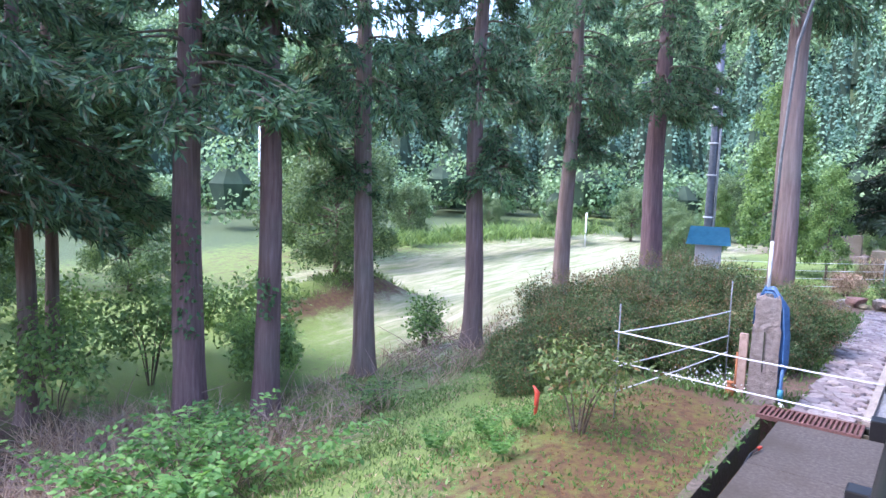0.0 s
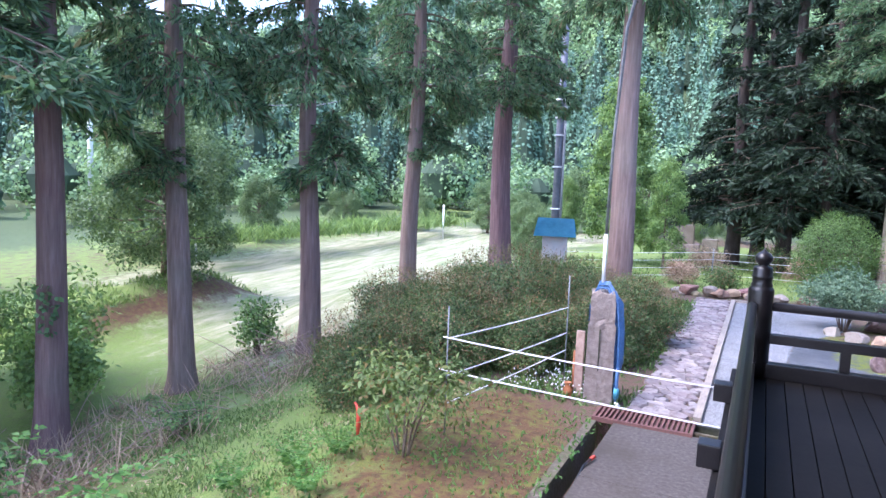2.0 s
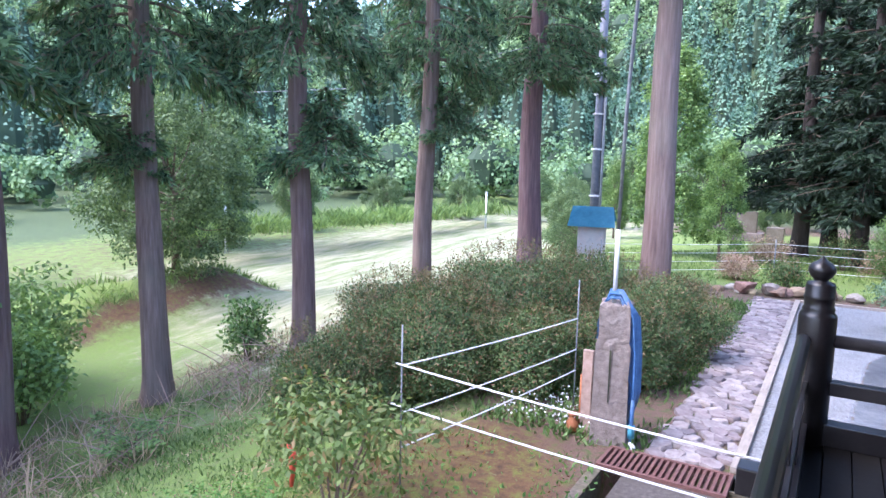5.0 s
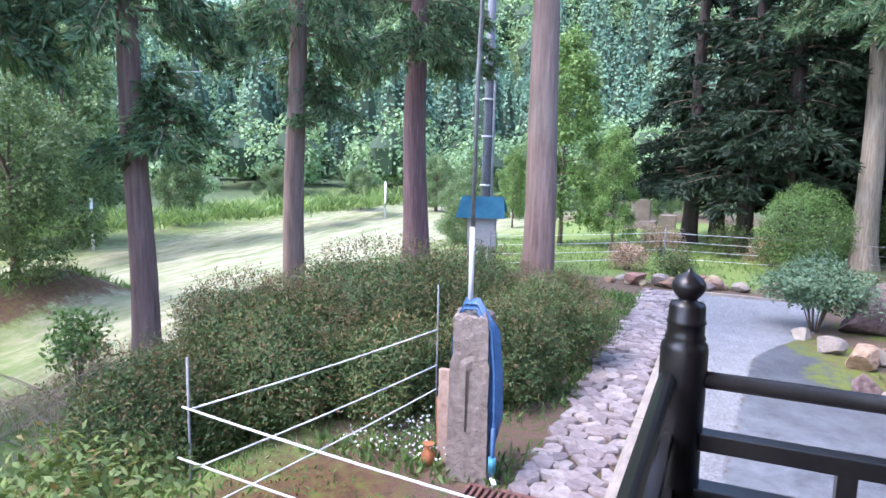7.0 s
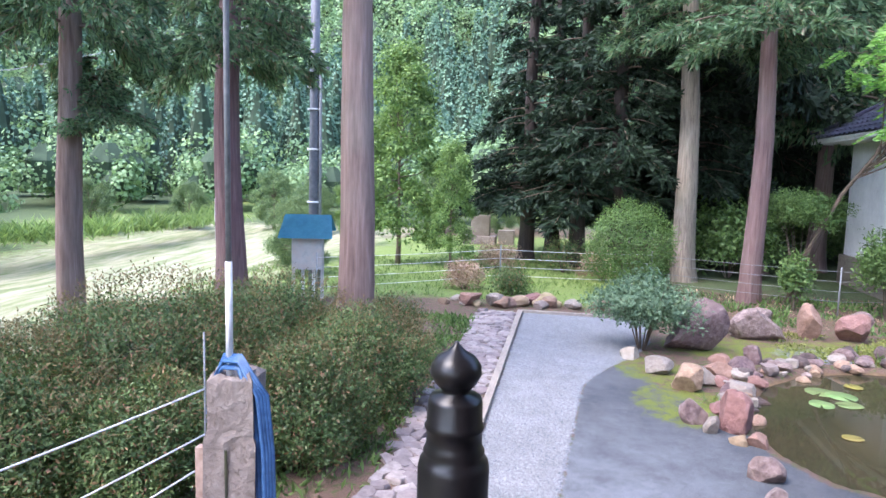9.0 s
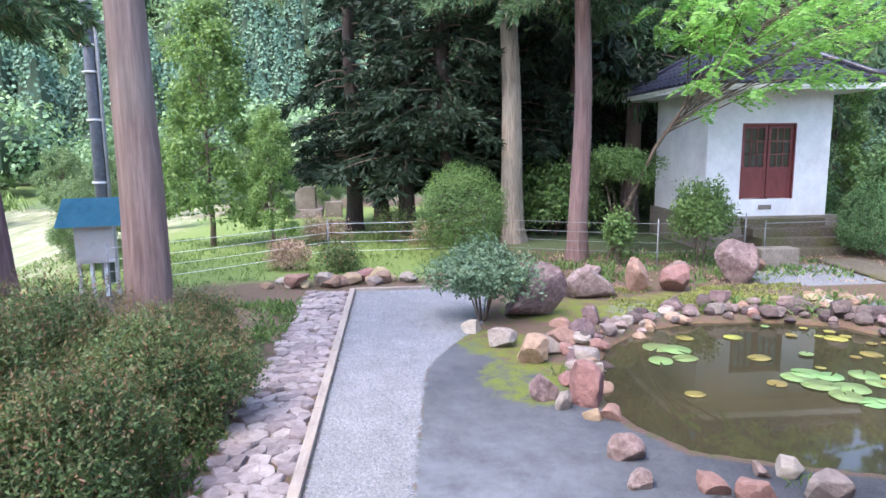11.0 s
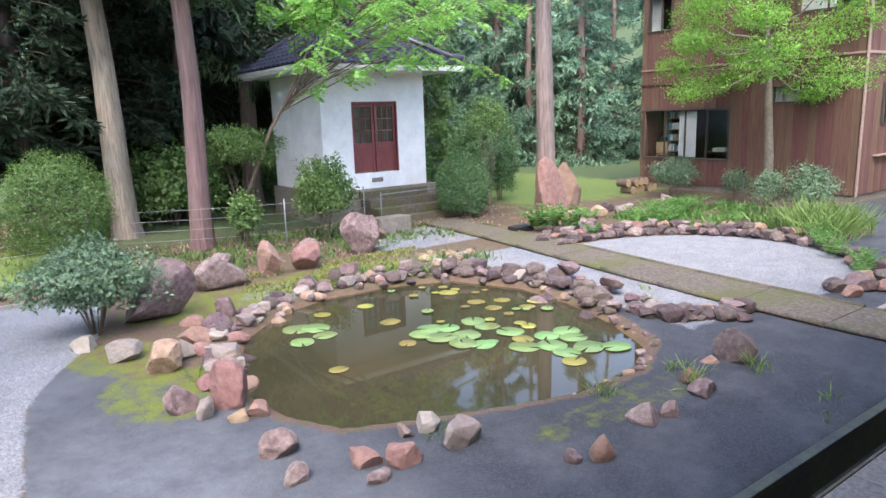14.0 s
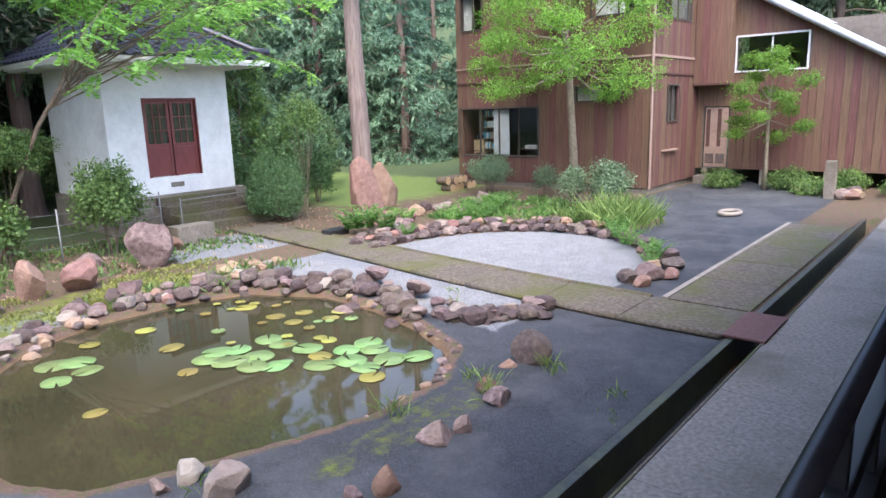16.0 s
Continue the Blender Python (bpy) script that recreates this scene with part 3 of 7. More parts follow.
def newel(x, y):
    prof = [(0.095, -0.25), (0.095, 0.70), (0.090, 0.72), (0.078, 0.735), (0.082, 0.745), (0.074, 0.76), (0.074, 0.80), (0.080, 0.81), (0.074, 0.82), (0.072, 0.875), (0.066, 0.89), (0.038, 0.897), (0.036, 0.905), (0.055, 0.925), (0.068, 0.95), (0.066, 0.972), (0.05, 0.995), (0.024, 1.01), (0.009, 1.025), (0.004, 1.035)]
    return part("newel_post", lathe(prof, 28), M["black"], None, "", Matrix.Translation((x, y, 0)))


railing = thing("veranda_railing", "black lacquered temple veranda railing with onion-topped newel post", "railing")
corner_post = newel(RAIL_X, RAIL_Y)
corner_post.parent = railing
for axis in (0, 1):
    a0, a1 = (-3.5, RAIL_Y - 0.06) if axis == 0 else (RAIL_X + 0.06, 14.0)

    def along(u, z, off=-0.055 if axis == 0 else 0.0, ax=axis):
        return (RAIL_X + off, u, z) if ax == 0 else (u, RAIL_Y + off, z)

    part("handrail", tube([along(a0, 0.575), along(a1, 0.575)], 0.036, 12), M["black"], railing)
    for name, z0, z1, w in (("middle_rail", 0.28, 0.355, 0.038), ("bottom_rail", 0.0, 0.12, 0.055)):
        if axis == 0:
            bmr = box(RAIL_X - 0.055 - w, RAIL_X - 0.055 + w, a0, a1, z0, z1, 0.006)
        else:
            bmr = box(a0, a1, RAIL_Y - w, RAIL_Y + w, z0, z1, 0.006)
        part(name, bmr, M["black"], railing)
    u = a1 - 0.62 if axis == 0 else a0 + 0.56
    while a0 < u < a1 + 0.1:
        bmr = box(-0.035, 0.035, -0.035, 0.035, 0.12, 0.283, 0.004)
        part("baluster", bmr, M["black"], railing, "", Matrix.Translation(along(u, 0)))
        if int(abs(u) / 0.6) % 2:
            part("upper_strut", box(-0.028, 0.028, -0.028, 0.028, 0.352, 0.548, 0.004), M["black"], railing, "", Matrix.Translation(along(u, 0)))
            part("support_block", box(-0.06, 0.06, -0.06, 0.06, 0.01, 0.14, 0.008), M["black"], railing, "", Matrix.Translation(along(u + (0.42 if axis == 0 else 0), 0, -0.19 if axis == 0 else 0.12)))
        u += -0.62 if axis == 0 else 0.62

deck = tagged(new("veranda_floor"), "dark worn veranda floor boards", "floor", kind="structure")
for k in range(12):
    part("floor_board", box(-0.20 + k * 0.13, -0.076 + k * 0.13, -4.0, 7.06, -0.06, -0.002, 0.003), M["deck"], deck)
for k in range(12):
    part("floor_board", box(1.37, 14.0, 7.06 - k * 0.12 - 0.116, 7.06 - k * 0.12, -0.06, -0.002, 0.003), M["deck"], deck)
tagged(part("edge_beam", box(-0.10, 14.0, 6.86, 7.08, -0.3, -0.065, 0.01), M["black"], deck))
tagged(part("side_beam", box(-0.12, 0.08, -4.0, 6.855, -0.3, -0.065, 0.01), M["black"], deck))
for k in range(9):
    part("stilt", box(-0.05, 0.1, 6.9 - k * 1.3, 7.05 - k * 1.3, -1.08, -0.3, 0.01), M["black"], deck)
    part("stilt", box(1.4 + k * 1.3, 1.55 + k * 1.3, 6.9, 7.05, -1.08, -0.3, 0.01), M["black"], deck)
tagged(part("wall_temple_side", box(1.42, 1.6, -4.0, 5.55, -1.1, 3.3), M["siding"]), "plain timber temple wall beside the veranda", "wall", kind="structure")
tagged(part("wall_temple_front", box(1.603, 14.0, 5.4, 5.58, -1.1, 3.3), M["siding"]), "plain timber temple wall behind the veranda", "wall", kind="structure")
tagged(part("ceiling", box(-0.75, 14.3, -4.2, 7.75, 3.42, 3.6), M["trim"]), "dark timber eaves above the veranda", "ceiling", kind="structure")
tagged(part("temple_roof", box(-0.85, 14.4, -4.3, 7.85, 3.603, 3.75, 0.02), M["tile"]), "dark tiled temple roof edge", "roof", kind="structure")

apron = tagged(new("pavement"), "stained concrete apron round the veranda", "pavement", kind="structure")
for k in range(8):
    part("slab", box(-1.36, 1.4, -4.0 + k * 1.53, -4.0 + (k + 1) * 1.53 - 0.004, -1.5, -1.08, 0.008), M["brown_concrete"], apron, "darker brown-stained concrete")
for k in range(9):
    part("slab", box(1.41 + k * 1.8, 1.41 + (k + 1) * 1.8 - 0.004, 6.2, 8.35, -1.5, -1.08, 0.008), M["concrete"], apron)
gutter = tagged(new("gutter"), "wet mossy concrete rain gutter with a trickle of water", "gutter", kind="structure")
part("gutter_wall", box(-1.64, -1.54, -4.0, 8.2, -1.6, -1.085, 0.012), M["mossy"], gutter)
part("gutter_bed", box(-1.56, -1.34, -4.0, 8.66, -1.6, -1.47), M["wetdark"], gutter)
part("gutter_wall", box(-0.58, 17.0, 8.64, 8.72, -1.6, -1.085, 0.012), M["wetdark"], gutter)
part("gutter_bed", box(-1.33, 17.0, 8.34, 8.66, -1.6, -1.46), M["wetdark"], gutter)
part("underfloor", box(-0.2, 1.36, -4.0, 7.06, -0.1, -0.064), M["deck"], deck)
part("underfloor", box(1.37, 14.0, 5.62, 6.85, -0.1, -0.064), M["deck"], deck)
part("gutter_lip", box(-0.58, 17.0, 8.352, 8.375, -1.46, -1.074, 0.006), M["mossy"], gutter)
grate = thing("drain_grate", "rusty red-brown iron drain grate over the gutter", "drain grate", m=Matrix.Translation((-1.6, 8.2, -1.06)))
for x0, x1, y0, y1 in ((0, 1.05, 0, 0.035), (0, 1.05, 0.41, 0.445), (0, 0.03, 0.035, 0.41), (1.02, 1.05, 0.035, 0.41)):
    part("frame_bar", box(x0, x1, y0, y1, -0.04, 0.012, 0.003), M["rust"], grate)
for k in range(19):
    part("slat", box(0.055 + k * 0.051, 0.081 + k * 0.051, 0.035, 0.41, -0.03, 0.008, 0.003), M["rust"], grate)
cover = part("drain_cover", box(8.17, 9.15, 8.33, 8.76, -1.072, -1.045, 0.006), M["rust"])
tagged(cover, "flat rusty steel plate bridging the gutter", "drain cover")

# concrete garden paths
path_mat = M["mossy"]
paths = tagged(new("garden_path"), "mossy concrete garden path with pale kerbs", "path", kind="structure")


def path_mid(y):
    u = smooth((y - 9.5) / 10)
    return 8.66 + 0.9 * float(u), 0.50 - 0.06 * float(u)


ys = [8.76 + k * 1.2 for k in range(10)]
for y0, y1 in zip(ys, ys[1:]):
    bmp = bmesh.new()
    (c0, w0), (c1, w1) = path_mid(y0 + 0.006), path_mid(y1 - 0.006)
    lo = [bmp.verts.new(v) for v in ((c0 - w0, y0, -1.2), (c0 + w0, y0, -1.2), (c1 + w1, y1 - 0.012, -1.2), (c1 - w1, y1 - 0.012, -1.2))]
    hi = [bmp.verts.new((v.co.x, v.co.y, -1.062)) for v in lo]
    bmp.faces.new(hi)
    for k in range(4):
        bmp.faces.new((lo[k], lo[(k + 1) % 4], hi[(k + 1) % 4], hi[k]))
    part("path_slab", bmp, M["mossy"], paths)
    for s in (-1, 1):
        if s > 0 and y0 < 9.6:
            continue
        part("kerb", tube([(c0 + s * (w0 + 0.03), y0, -1.07), (c1 + s * (w1 + 0.03), y1 - 0.01, -1.07)], 0.04, 4), M["mossy"], paths)
for k in range(5):
    part("path_slab", box(9.22 + k * 1.3, 9.22 + (k + 1) * 1.3 - 0.012, 8.76, 9.76, -1.2, -1.064, 0.006), M["mossy"], paths)
    part("kerb", box(9.22 + k * 1.3, 9.22 + (k + 1) * 1.3 - 0.006, 9.763, 9.84, -1.2, -1.05, 0.008), M["kerb"], paths)

kerb = tagged(new("gravel_kerb"), "pale weathered timber kerb edging the gravel walk", "kerb", kind="structure")
for k in range(5):
    part("kerb_board", box(-0.60, -0.51, 8.78 + k * 1.8, 8.78 + (k + 1) * 1.8 - 0.012, -1.2, -1.045, 0.008), M["kerb"], kerb)
for k in range(2):
    part("kerb_board", box(-0.51 + k * 1.2, -0.51 + (k + 1) * 1.2 - 0.01, 17.75, 17.83, -1.2, -1.05, 0.008), M["kerb"], kerb)


# ---- trees ----
def trunk_mesh(name, h, r, seed, top=0.35, lean=(0.0, 0.0), seg=22, rings=34, flare=0.55, ridges=True):
    rng = np.random.default_rng(seed)
    u = np.linspace(0, 1, rings) ** 1.35
    a = np.linspace(0, math.tau, seg, endpoint=False)
    ph = rng.random(4) * 6
    z = u * h
    rad = r * (1 - (1 - top) * u) * (1 + flare * np.exp(-z / (1.3 * r)))
    ripple = 1 + (0.035 * np.sin(5 * a[None] + ph[0] + z[:, None] * 0.6) + 0.025 * np.sin(9 * a[None] + ph[1] - z[:, None] * 0.9)) * (1 + 2.2 * np.exp(-z / 0.5))[:, None] * (1 if ridges else 0.3)
    R = rad[:, None] * ripple + rng.normal(size=(rings, seg)) * r * 0.012
    cx = lean[0] * u * h + 0.04 * np.sin(z * 0.9 + ph[2])
    cy = lean[1] * u * h + 0.04 * np.sin(z * 0.7 + ph[3])
    V = np.stack((cx[:, None] + R * np.cos(a), cy[:, None] + R * np.sin(a), np.broadcast_to(z[:, None] - 0.15, R.shape)), -1).reshape(-1, 3)
    i = np.arange(rings * seg).reshape(rings, seg)
    j = np.roll(i, -1, 1)
    q = np.stack((i[:-1], j[:-1], j[1:], i[1:]), -1).reshape(-1)
    me = mesh_np(name, V, q, np.full(len(q) // 4, 4))
    me.polygons.foreach_set("use_smooth", np.ones(len(me.polygons), bool))
    return me


def cedar_crown(seed, z0, z1, rmax, branches, sprays, blade=0.17, width=0.012, low_bias=1.6, droop=0.35, spray=9):
    """Needle sprays on drooping boughs, and the boughs."""
    rng = np.random.default_rng(seed)
    Ps, Ds = [], []
    bm = bmesh.new()
    for k in range(branches):
        u = (k / branches) ** low_bias
        z = z0 + (z1 - z0) * u + rng.normal() * 0.12
        ang = k * 2.399 + rng.normal() * 0.3
        length = rmax * (1 - 0.85 * u) * (0.65 + 0.55 * rng.random())
        d = np.array([math.cos(ang), math.sin(ang), 0])
        side = np.array([-d[1], d[0], 0])
        sag = droop * (0.7 + 0.6 * rng.random())
        s = np.linspace(0, 1, 5)
        pts = d * (s * length)[:, None] + np.array([0, 0, 1]) * (z + 0.10 * length * s - sag * length * s ** 2)[:, None]
        tube(pts, [0.03, 0.024, 0.017, 0.011, 0.004], 5, bm, False)
        n = int(sprays * (0.4 + 0.6 * length / rmax))
        f = 0.25 + 0.75 * rng.random(n) ** 0.7
        spread = (1.08 - f) * 0.55 * length + 0.10
        P = d * (f * length)[:, None] + np.array([0, 0, 1]) * (z + 0.10 * length * f - sag * length * f ** 2)[:, None]
        lat = rng.normal(size=n) * 0.5
        P = P + side * (lat * spread)[:, None] + np.array([0, 0, 1]) * (-0.25 * np.abs(lat) * spread - 0.22 * rng.random(n) + 0.05)[:, None]
        out = d * 0.7 + side * (lat * 0.9)[:, None] + np.array([0, 0, -0.35]) + rng.normal(size=(n, 3)) * 0.25
        Ps.append(P)
        Ds.append(unit(out))
    P, D = np.concatenate(Ps), np.concatenate(Ds)
    k = spray
    n = len(P)
    P2 = np.repeat(P, k, 0) + np.repeat(D, k, 0) * (np.tile(np.linspace(-0.06, 0.14, k), n))[:, None]
    D2 = np.repeat(D, k, 0) + rng.normal(size=(n * k, 3)) * 0.42 + np.array([0, 0, -0.12])
    V = blades(P2, D2, blade * (0.6 + 0.7 * rng.random(n * k)), width * (0.7 + 0.6 * rng.random(n * k)), rng)
    return leaf_mesh("crown", V), bm_mesh("bough", bm)


CEDAR_CROWNS = [cedar_crown(11 + s, 0.0, 8.0, 2.3, 58, 62, 0.21, 0.021) for s in range(3)]
FAR_CROWNS = [cedar_crown(15 + s, 0.0, 8.0, 2.3, 62, 42, 0.25, 0.033, spray=6) for s in range(3)]


def cedar(x, y, r, foliage_z, seed, height=13.0, lean=(0.0, 0.0), spread=1.0, bark="bark", label="tall cedar with red-brown furrowed bark and drooping dark boughs", group="cedars", flare=0.55, crown=True, mat="cedar", twist=0.0, tall=1.0):
    z = ground_z(x, y)
    t = thing("cedar_tree", label, "tree", group, Matrix.Translation((x, y, z)))
    part("trunk", trunk_mesh("trunk", height, r, seed, 0.3, lean, flare=flare), M[bark], t)
    if crown:
        cr, bo = (FAR_CROWNS if y > 23.5 or x > 15 else CEDAR_CROWNS)[seed % 3]
        h = foliage_z - z
        m = Matrix.Translation((lean[0] * h, lean[1] * h, h)) @ Matrix.Rotation(seed * 1.3 + twist, 4, "Z") @ Matrix.Diagonal((spread, spread, tall, 1))
        me = cr
        if mat != "cedar":
            me = cr.copy()
            me.materials.clear()
        part("crown", me, M[mat], t, "", m)
        tagged(part("bough", bo, M["twig"], t, "", m), kind="stuff")
    return t


row = [(-9.41, 5.75, 0.26, 2.6, 0.0), (-8.77, 6.74, 0.215, 4.2, 0.012), (-8.72, 9.02, 0.205, 2.6, -0.02), (-7.68, 11.02, 0.20, 2.9, 0.004), (-7.19, 14.12, 0.205, 3.0, 0.006), (-6.22, 17.15, 0.29, 3.3, 0.004), (-2.41, 13.31, 0.245, 4.6, 0.006)]
for k, (x, y, r, fz, ln) in enumerate(row):
    cedar(x, y, r, fz + (0.5 if k > 1 else 0), 20 + k, lean=(ln, ln * 0.6), spread=(1.0, 0.55, 0.66, 0.62, 0.62, 0.8, 0.65)[k])

tuft_crown, tuft_bough = cedar_crown(19, 0.0, 1.0, 1.0, 16, 46, 0.15, 0.017, 1.0, 0.3)
for k, z, dx, dy, s in ((3, 1.55, 0.35, 0.25, 1.0), (2, 1.35, -0.3, -0.15, 0.8), (4, 2.2, 0.3, 0.3, 0.8)):
    stem_tree = bpy.data.objects["cedar_tree" if k == 0 else f"cedar_tree.{k:03d}"]
    m = Matrix.Translation((dx, dy, z - stem_tree.matrix_basis.translation.z)) @ Matrix.Rotation(k * 1.1, 4, "Z") @ Matrix.Diagonal((s, s, s, 1))
    part("low_spray", tuft_crown, M["cedar"], stem_tree, "tuft of needles low on the trunk", m)
    tagged(part("bough", tuft_bough, M["twig"], stem_tree, "", m), kind="stuff")

# thickets of cedars
for k, (x, y, r, fz, sp) in enumerate([(-11.6, 4.2, 0.16, 1.2, 1.0), (-13.8, 5.5, 0.14, 0.9, 1.0), (-12.4, 1.8, 0.2, 1.0, 1.1), (-9.8, 2.6, 0.16, 1.4, 0.8)]):
    cedar(x, y, r, fz, 40 + k, 11, spread=sp, label="shaded cedar with low dark boughs in the thicket", group="thicket cedars")
# dense grove: its inner shade is carried by near-black needles and bark
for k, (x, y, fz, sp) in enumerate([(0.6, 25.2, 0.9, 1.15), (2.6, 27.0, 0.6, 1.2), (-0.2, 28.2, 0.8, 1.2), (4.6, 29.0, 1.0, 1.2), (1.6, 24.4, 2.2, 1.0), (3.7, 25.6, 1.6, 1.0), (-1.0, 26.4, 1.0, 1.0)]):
    cedar(x, y, 0.24, fz, 50 + k, 14, spread=sp, mat="cedar_shaded", bark="bark_shaded", label="dense cedar coloured dark for deep shade, with boughs down to the undergrowth", group="dark cedars")
# slope behind the house, also in the shade-coloured needles
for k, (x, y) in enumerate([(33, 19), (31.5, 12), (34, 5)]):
    cedar(x, y, 0.25, 1.5, 90 + k, 16, spread=1.3, mat="cedar_shaded", bark="bark_shaded", tall=1.8, label="cedar on the slope behind the house, shade put into its dark colour", group="slope cedars")
# brighter hill needles stand for sunlight on these cedars
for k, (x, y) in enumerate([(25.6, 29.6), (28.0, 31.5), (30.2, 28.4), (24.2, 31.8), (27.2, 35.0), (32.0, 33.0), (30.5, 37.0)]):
    cedar(x, y, 0.22, -0.7 + 0.3 * (k % 3), 110 + k, 15, spread=1.15, mat="hill_cedar", tall=1.5, label="cedar behind the house, sunlight put into its pale green colour", group="pale cedars")
cedar(3.3, 23.2, 0.30, 5.2, 61, 14, lean=(-0.03, 0), flare=0.25, bark="bark_pale", label="cedar with pale grey-brown knotty bark", group="pond cedars")
cedar(4.25, 20.45, 0.22, 4.6, 62, 14, lean=(-0.004, 0), flare=0.25, bark="bark", label="cedar with smooth purplish-brown bark", group="pond cedars")
cedar(12.8, 19.2, 0.26, 6.0, 63, 14, lean=(0.0, 0), flare=0.2, bark="bark_pale", label="bare-trunked cedar with pale grey bark beside the standing stones", group="pond cedars")


# ---- leafy things ----
def shoot_cloud(rng, n, centre, radii, leaf, width, inner=0.8, per=5, lumps=9, up=0.35, flat_bottom=0.75):
    """Small twigs of leaves over a lumpy, gappy outline."""
    centre, radii = np.asarray(centre, float), np.asarray(radii, float)
    d = ball(n * 2, rng)
    d = d[d[:, 2] > -flat_bottom][:n]
    bumps = ball(lumps, rng)
    near = np.exp(-9.0 * (1 - d @ bumps.T)).max(1)
    lump = 0.24 if inner > 0.6 else 0.42
    r = (1.04 - lump + lump * near) * (inner + (1 - inner) * rng.random(len(d)) ** 0.5) + rng.normal(size=len(d)) * (0.03 if inner > 0.6 else 0.05)
    stray = rng.random(len(d)) < 0.06
    r = r + stray * rng.random(len(d)) * (0.10 if inner > 0.6 else 0.22)
    P = centre + d * radii * r[:, None]
    out = unit(d / radii) + np.array([0, 0, up])
    P2 = np.repeat(P, per, 0) + rng.normal(size=(len(P) * per, 3)) * leaf * 0.7
    D2 = np.repeat(out, per, 0) + rng.normal(size=(len(P) * per, 3)) * 0.75
    m = len(P2)
    face = unit(np.repeat(unit(d / radii), per, 0) + np.array([0, 0, 0.45]) + rng.normal(size=(m, 3)) * 0.55)
    return blades(P2, D2, leaf * (0.6 + 0.7 * rng.random(m)), width * (0.7 + 0.6 * rng.random(m)), rng, face=face)


def stems(rng, n, spread, h, r=0.012, bend=0.3):
    bm = bmesh.new()
    for k in range(n):
        a = k * 2.4 + rng.random()
        ex, ey = spread * math.cos(a) * (0.4 + 0.6 * rng.random()), spread * math.sin(a) * (0.4 + 0.6 * rng.random())
        pts = [(0.04 * math.cos(a), 0.04 * math.sin(a), -0.05), (ex * 0.3, ey * 0.3, h * 0.35), (ex * 0.65 + rng.normal() * 0.03, ey * 0.65, h * 0.65), (ex, ey, h * (0.8 + 0.25 * rng.random()))]
        tube(pts, [r, r * 0.8, r * 0.55, r * 0.2], 5, bm, False)
    return bm


def shrub(name, x, y, rx, ry, z_low, z_top, mat, leaf, width, n, seed, label, category="shrub", group="", stem=True, inner=0.8, per=5, lumps=10, up=0.35, stem_n=9, stem_mat="twig", flat_bottom=0.75):
    rng = np.random.default_rng(seed)
    z = ground_z(x, y)
    t = thing(name, label, category, group, Matrix.Translation((x, y, z)))
    rz = (z_top - z_low) / 2
    V = shoot_cloud(rng, n, (0, 0, (z_top + z_low) / 2 - z), (rx, ry, rz), leaf, width, inner, per, lumps, up, flat_bottom)
    part("foliage", leaf_mesh("foliage", V), M[mat], t)
    if stem:
        tagged(part("stem", stems(rng, stem_n, max(rx, ry) * 0.75, (z_top + z_low) / 2 - z + rz * 0.5), M[stem_mat], t), kind="stuff")
    return t


# clipped azaleas behind the cord fence
HEDGE = [(-4.55, 8.15, 0.85, -0.35), (-4.15, 9.5, 1.1, 0.05), (-3.7, 11.1, 1.3, 0.33), (-5.2, 10.4, 1.0, -0.1), (-2.15, 10.75, 0.80, -0.2), (-1.98, 12.2, 0.95, -0.12), (-2.3, 13.9, 0.9, -0.35), (-3.0, 9.75, 0.68, -0.2), (-3.1, 12.7, 1.0, 0.1)]
for k, (x, y, r, top) in enumerate(HEDGE):
    shrub("azalea_bush", x, y, r, r, ground_z(x, y) - 0.25, top + 0.1, "azalea", 0.046, 0.0085, int(6000 * r * r) + 1500, 100 + k, "large rounded azalea bush with dull green and russet leaves", "bush", "azaleas by the fence", inner=0.55, per=5, lumps=13, up=0.7, stem_n=14, flat_bottom=0.9)
    bush = bpy.data.objects["azalea_bush" if k == 0 else f"azalea_bush.{k:03d}"]
    sh = np.random.default_rng(960 + k)
    zb, nt = bush.matrix_basis.translation.z, int(330 * r * r)
    dirs = ball(nt * 3, sh)
    dirs = dirs[dirs[:, 2] > 0.4][:nt]
    half = (top + 0.1 - ground_z(x, y) + 0.25) / 2
    P = np.array([0, 0, top + 0.1 - half - zb]) + dirs * np.array([r, r, half]) * (0.86 + 0.12 * sh.random((len(dirs), 1)))
    rise = unit(dirs * 0.5 + np.array([0, 0, 1.0]) + sh.normal(size=(len(dirs), 3)) * 0.25) * (0.07 + 0.13 * sh.random((len(dirs), 1)))
    f = np.tile(np.linspace(0.1, 1, 6), len(dirs))[:, None]
    P6 = np.repeat(P, 6, 0) + np.repeat(rise, 6, 0) * f
    D6 = np.repeat(unit(rise), 6, 0) * 0.6 + sh.normal(size=(len(P6), 3)) * 0.6
    tagged(part("young_growth", leaf_mesh("young_growth", blades(P6, D6, 0.038, 0.007, sh)), M["russet"], bush, "russet young shoots"), kind="stuff")

# small maple sapling by the fence
t = shrub("maple_sapling", -2.95, 6.35, 0.85, 0.75, -0.78, -0.02, "sapling", 0.075, 0.015, 230, 130, "young maple sapling with airy yellow-green leaves", "sapling", inner=0.3, per=6, lumps=6, up=-0.1, stem_n=7)
# low fresh shrub and dry brush in the hollow


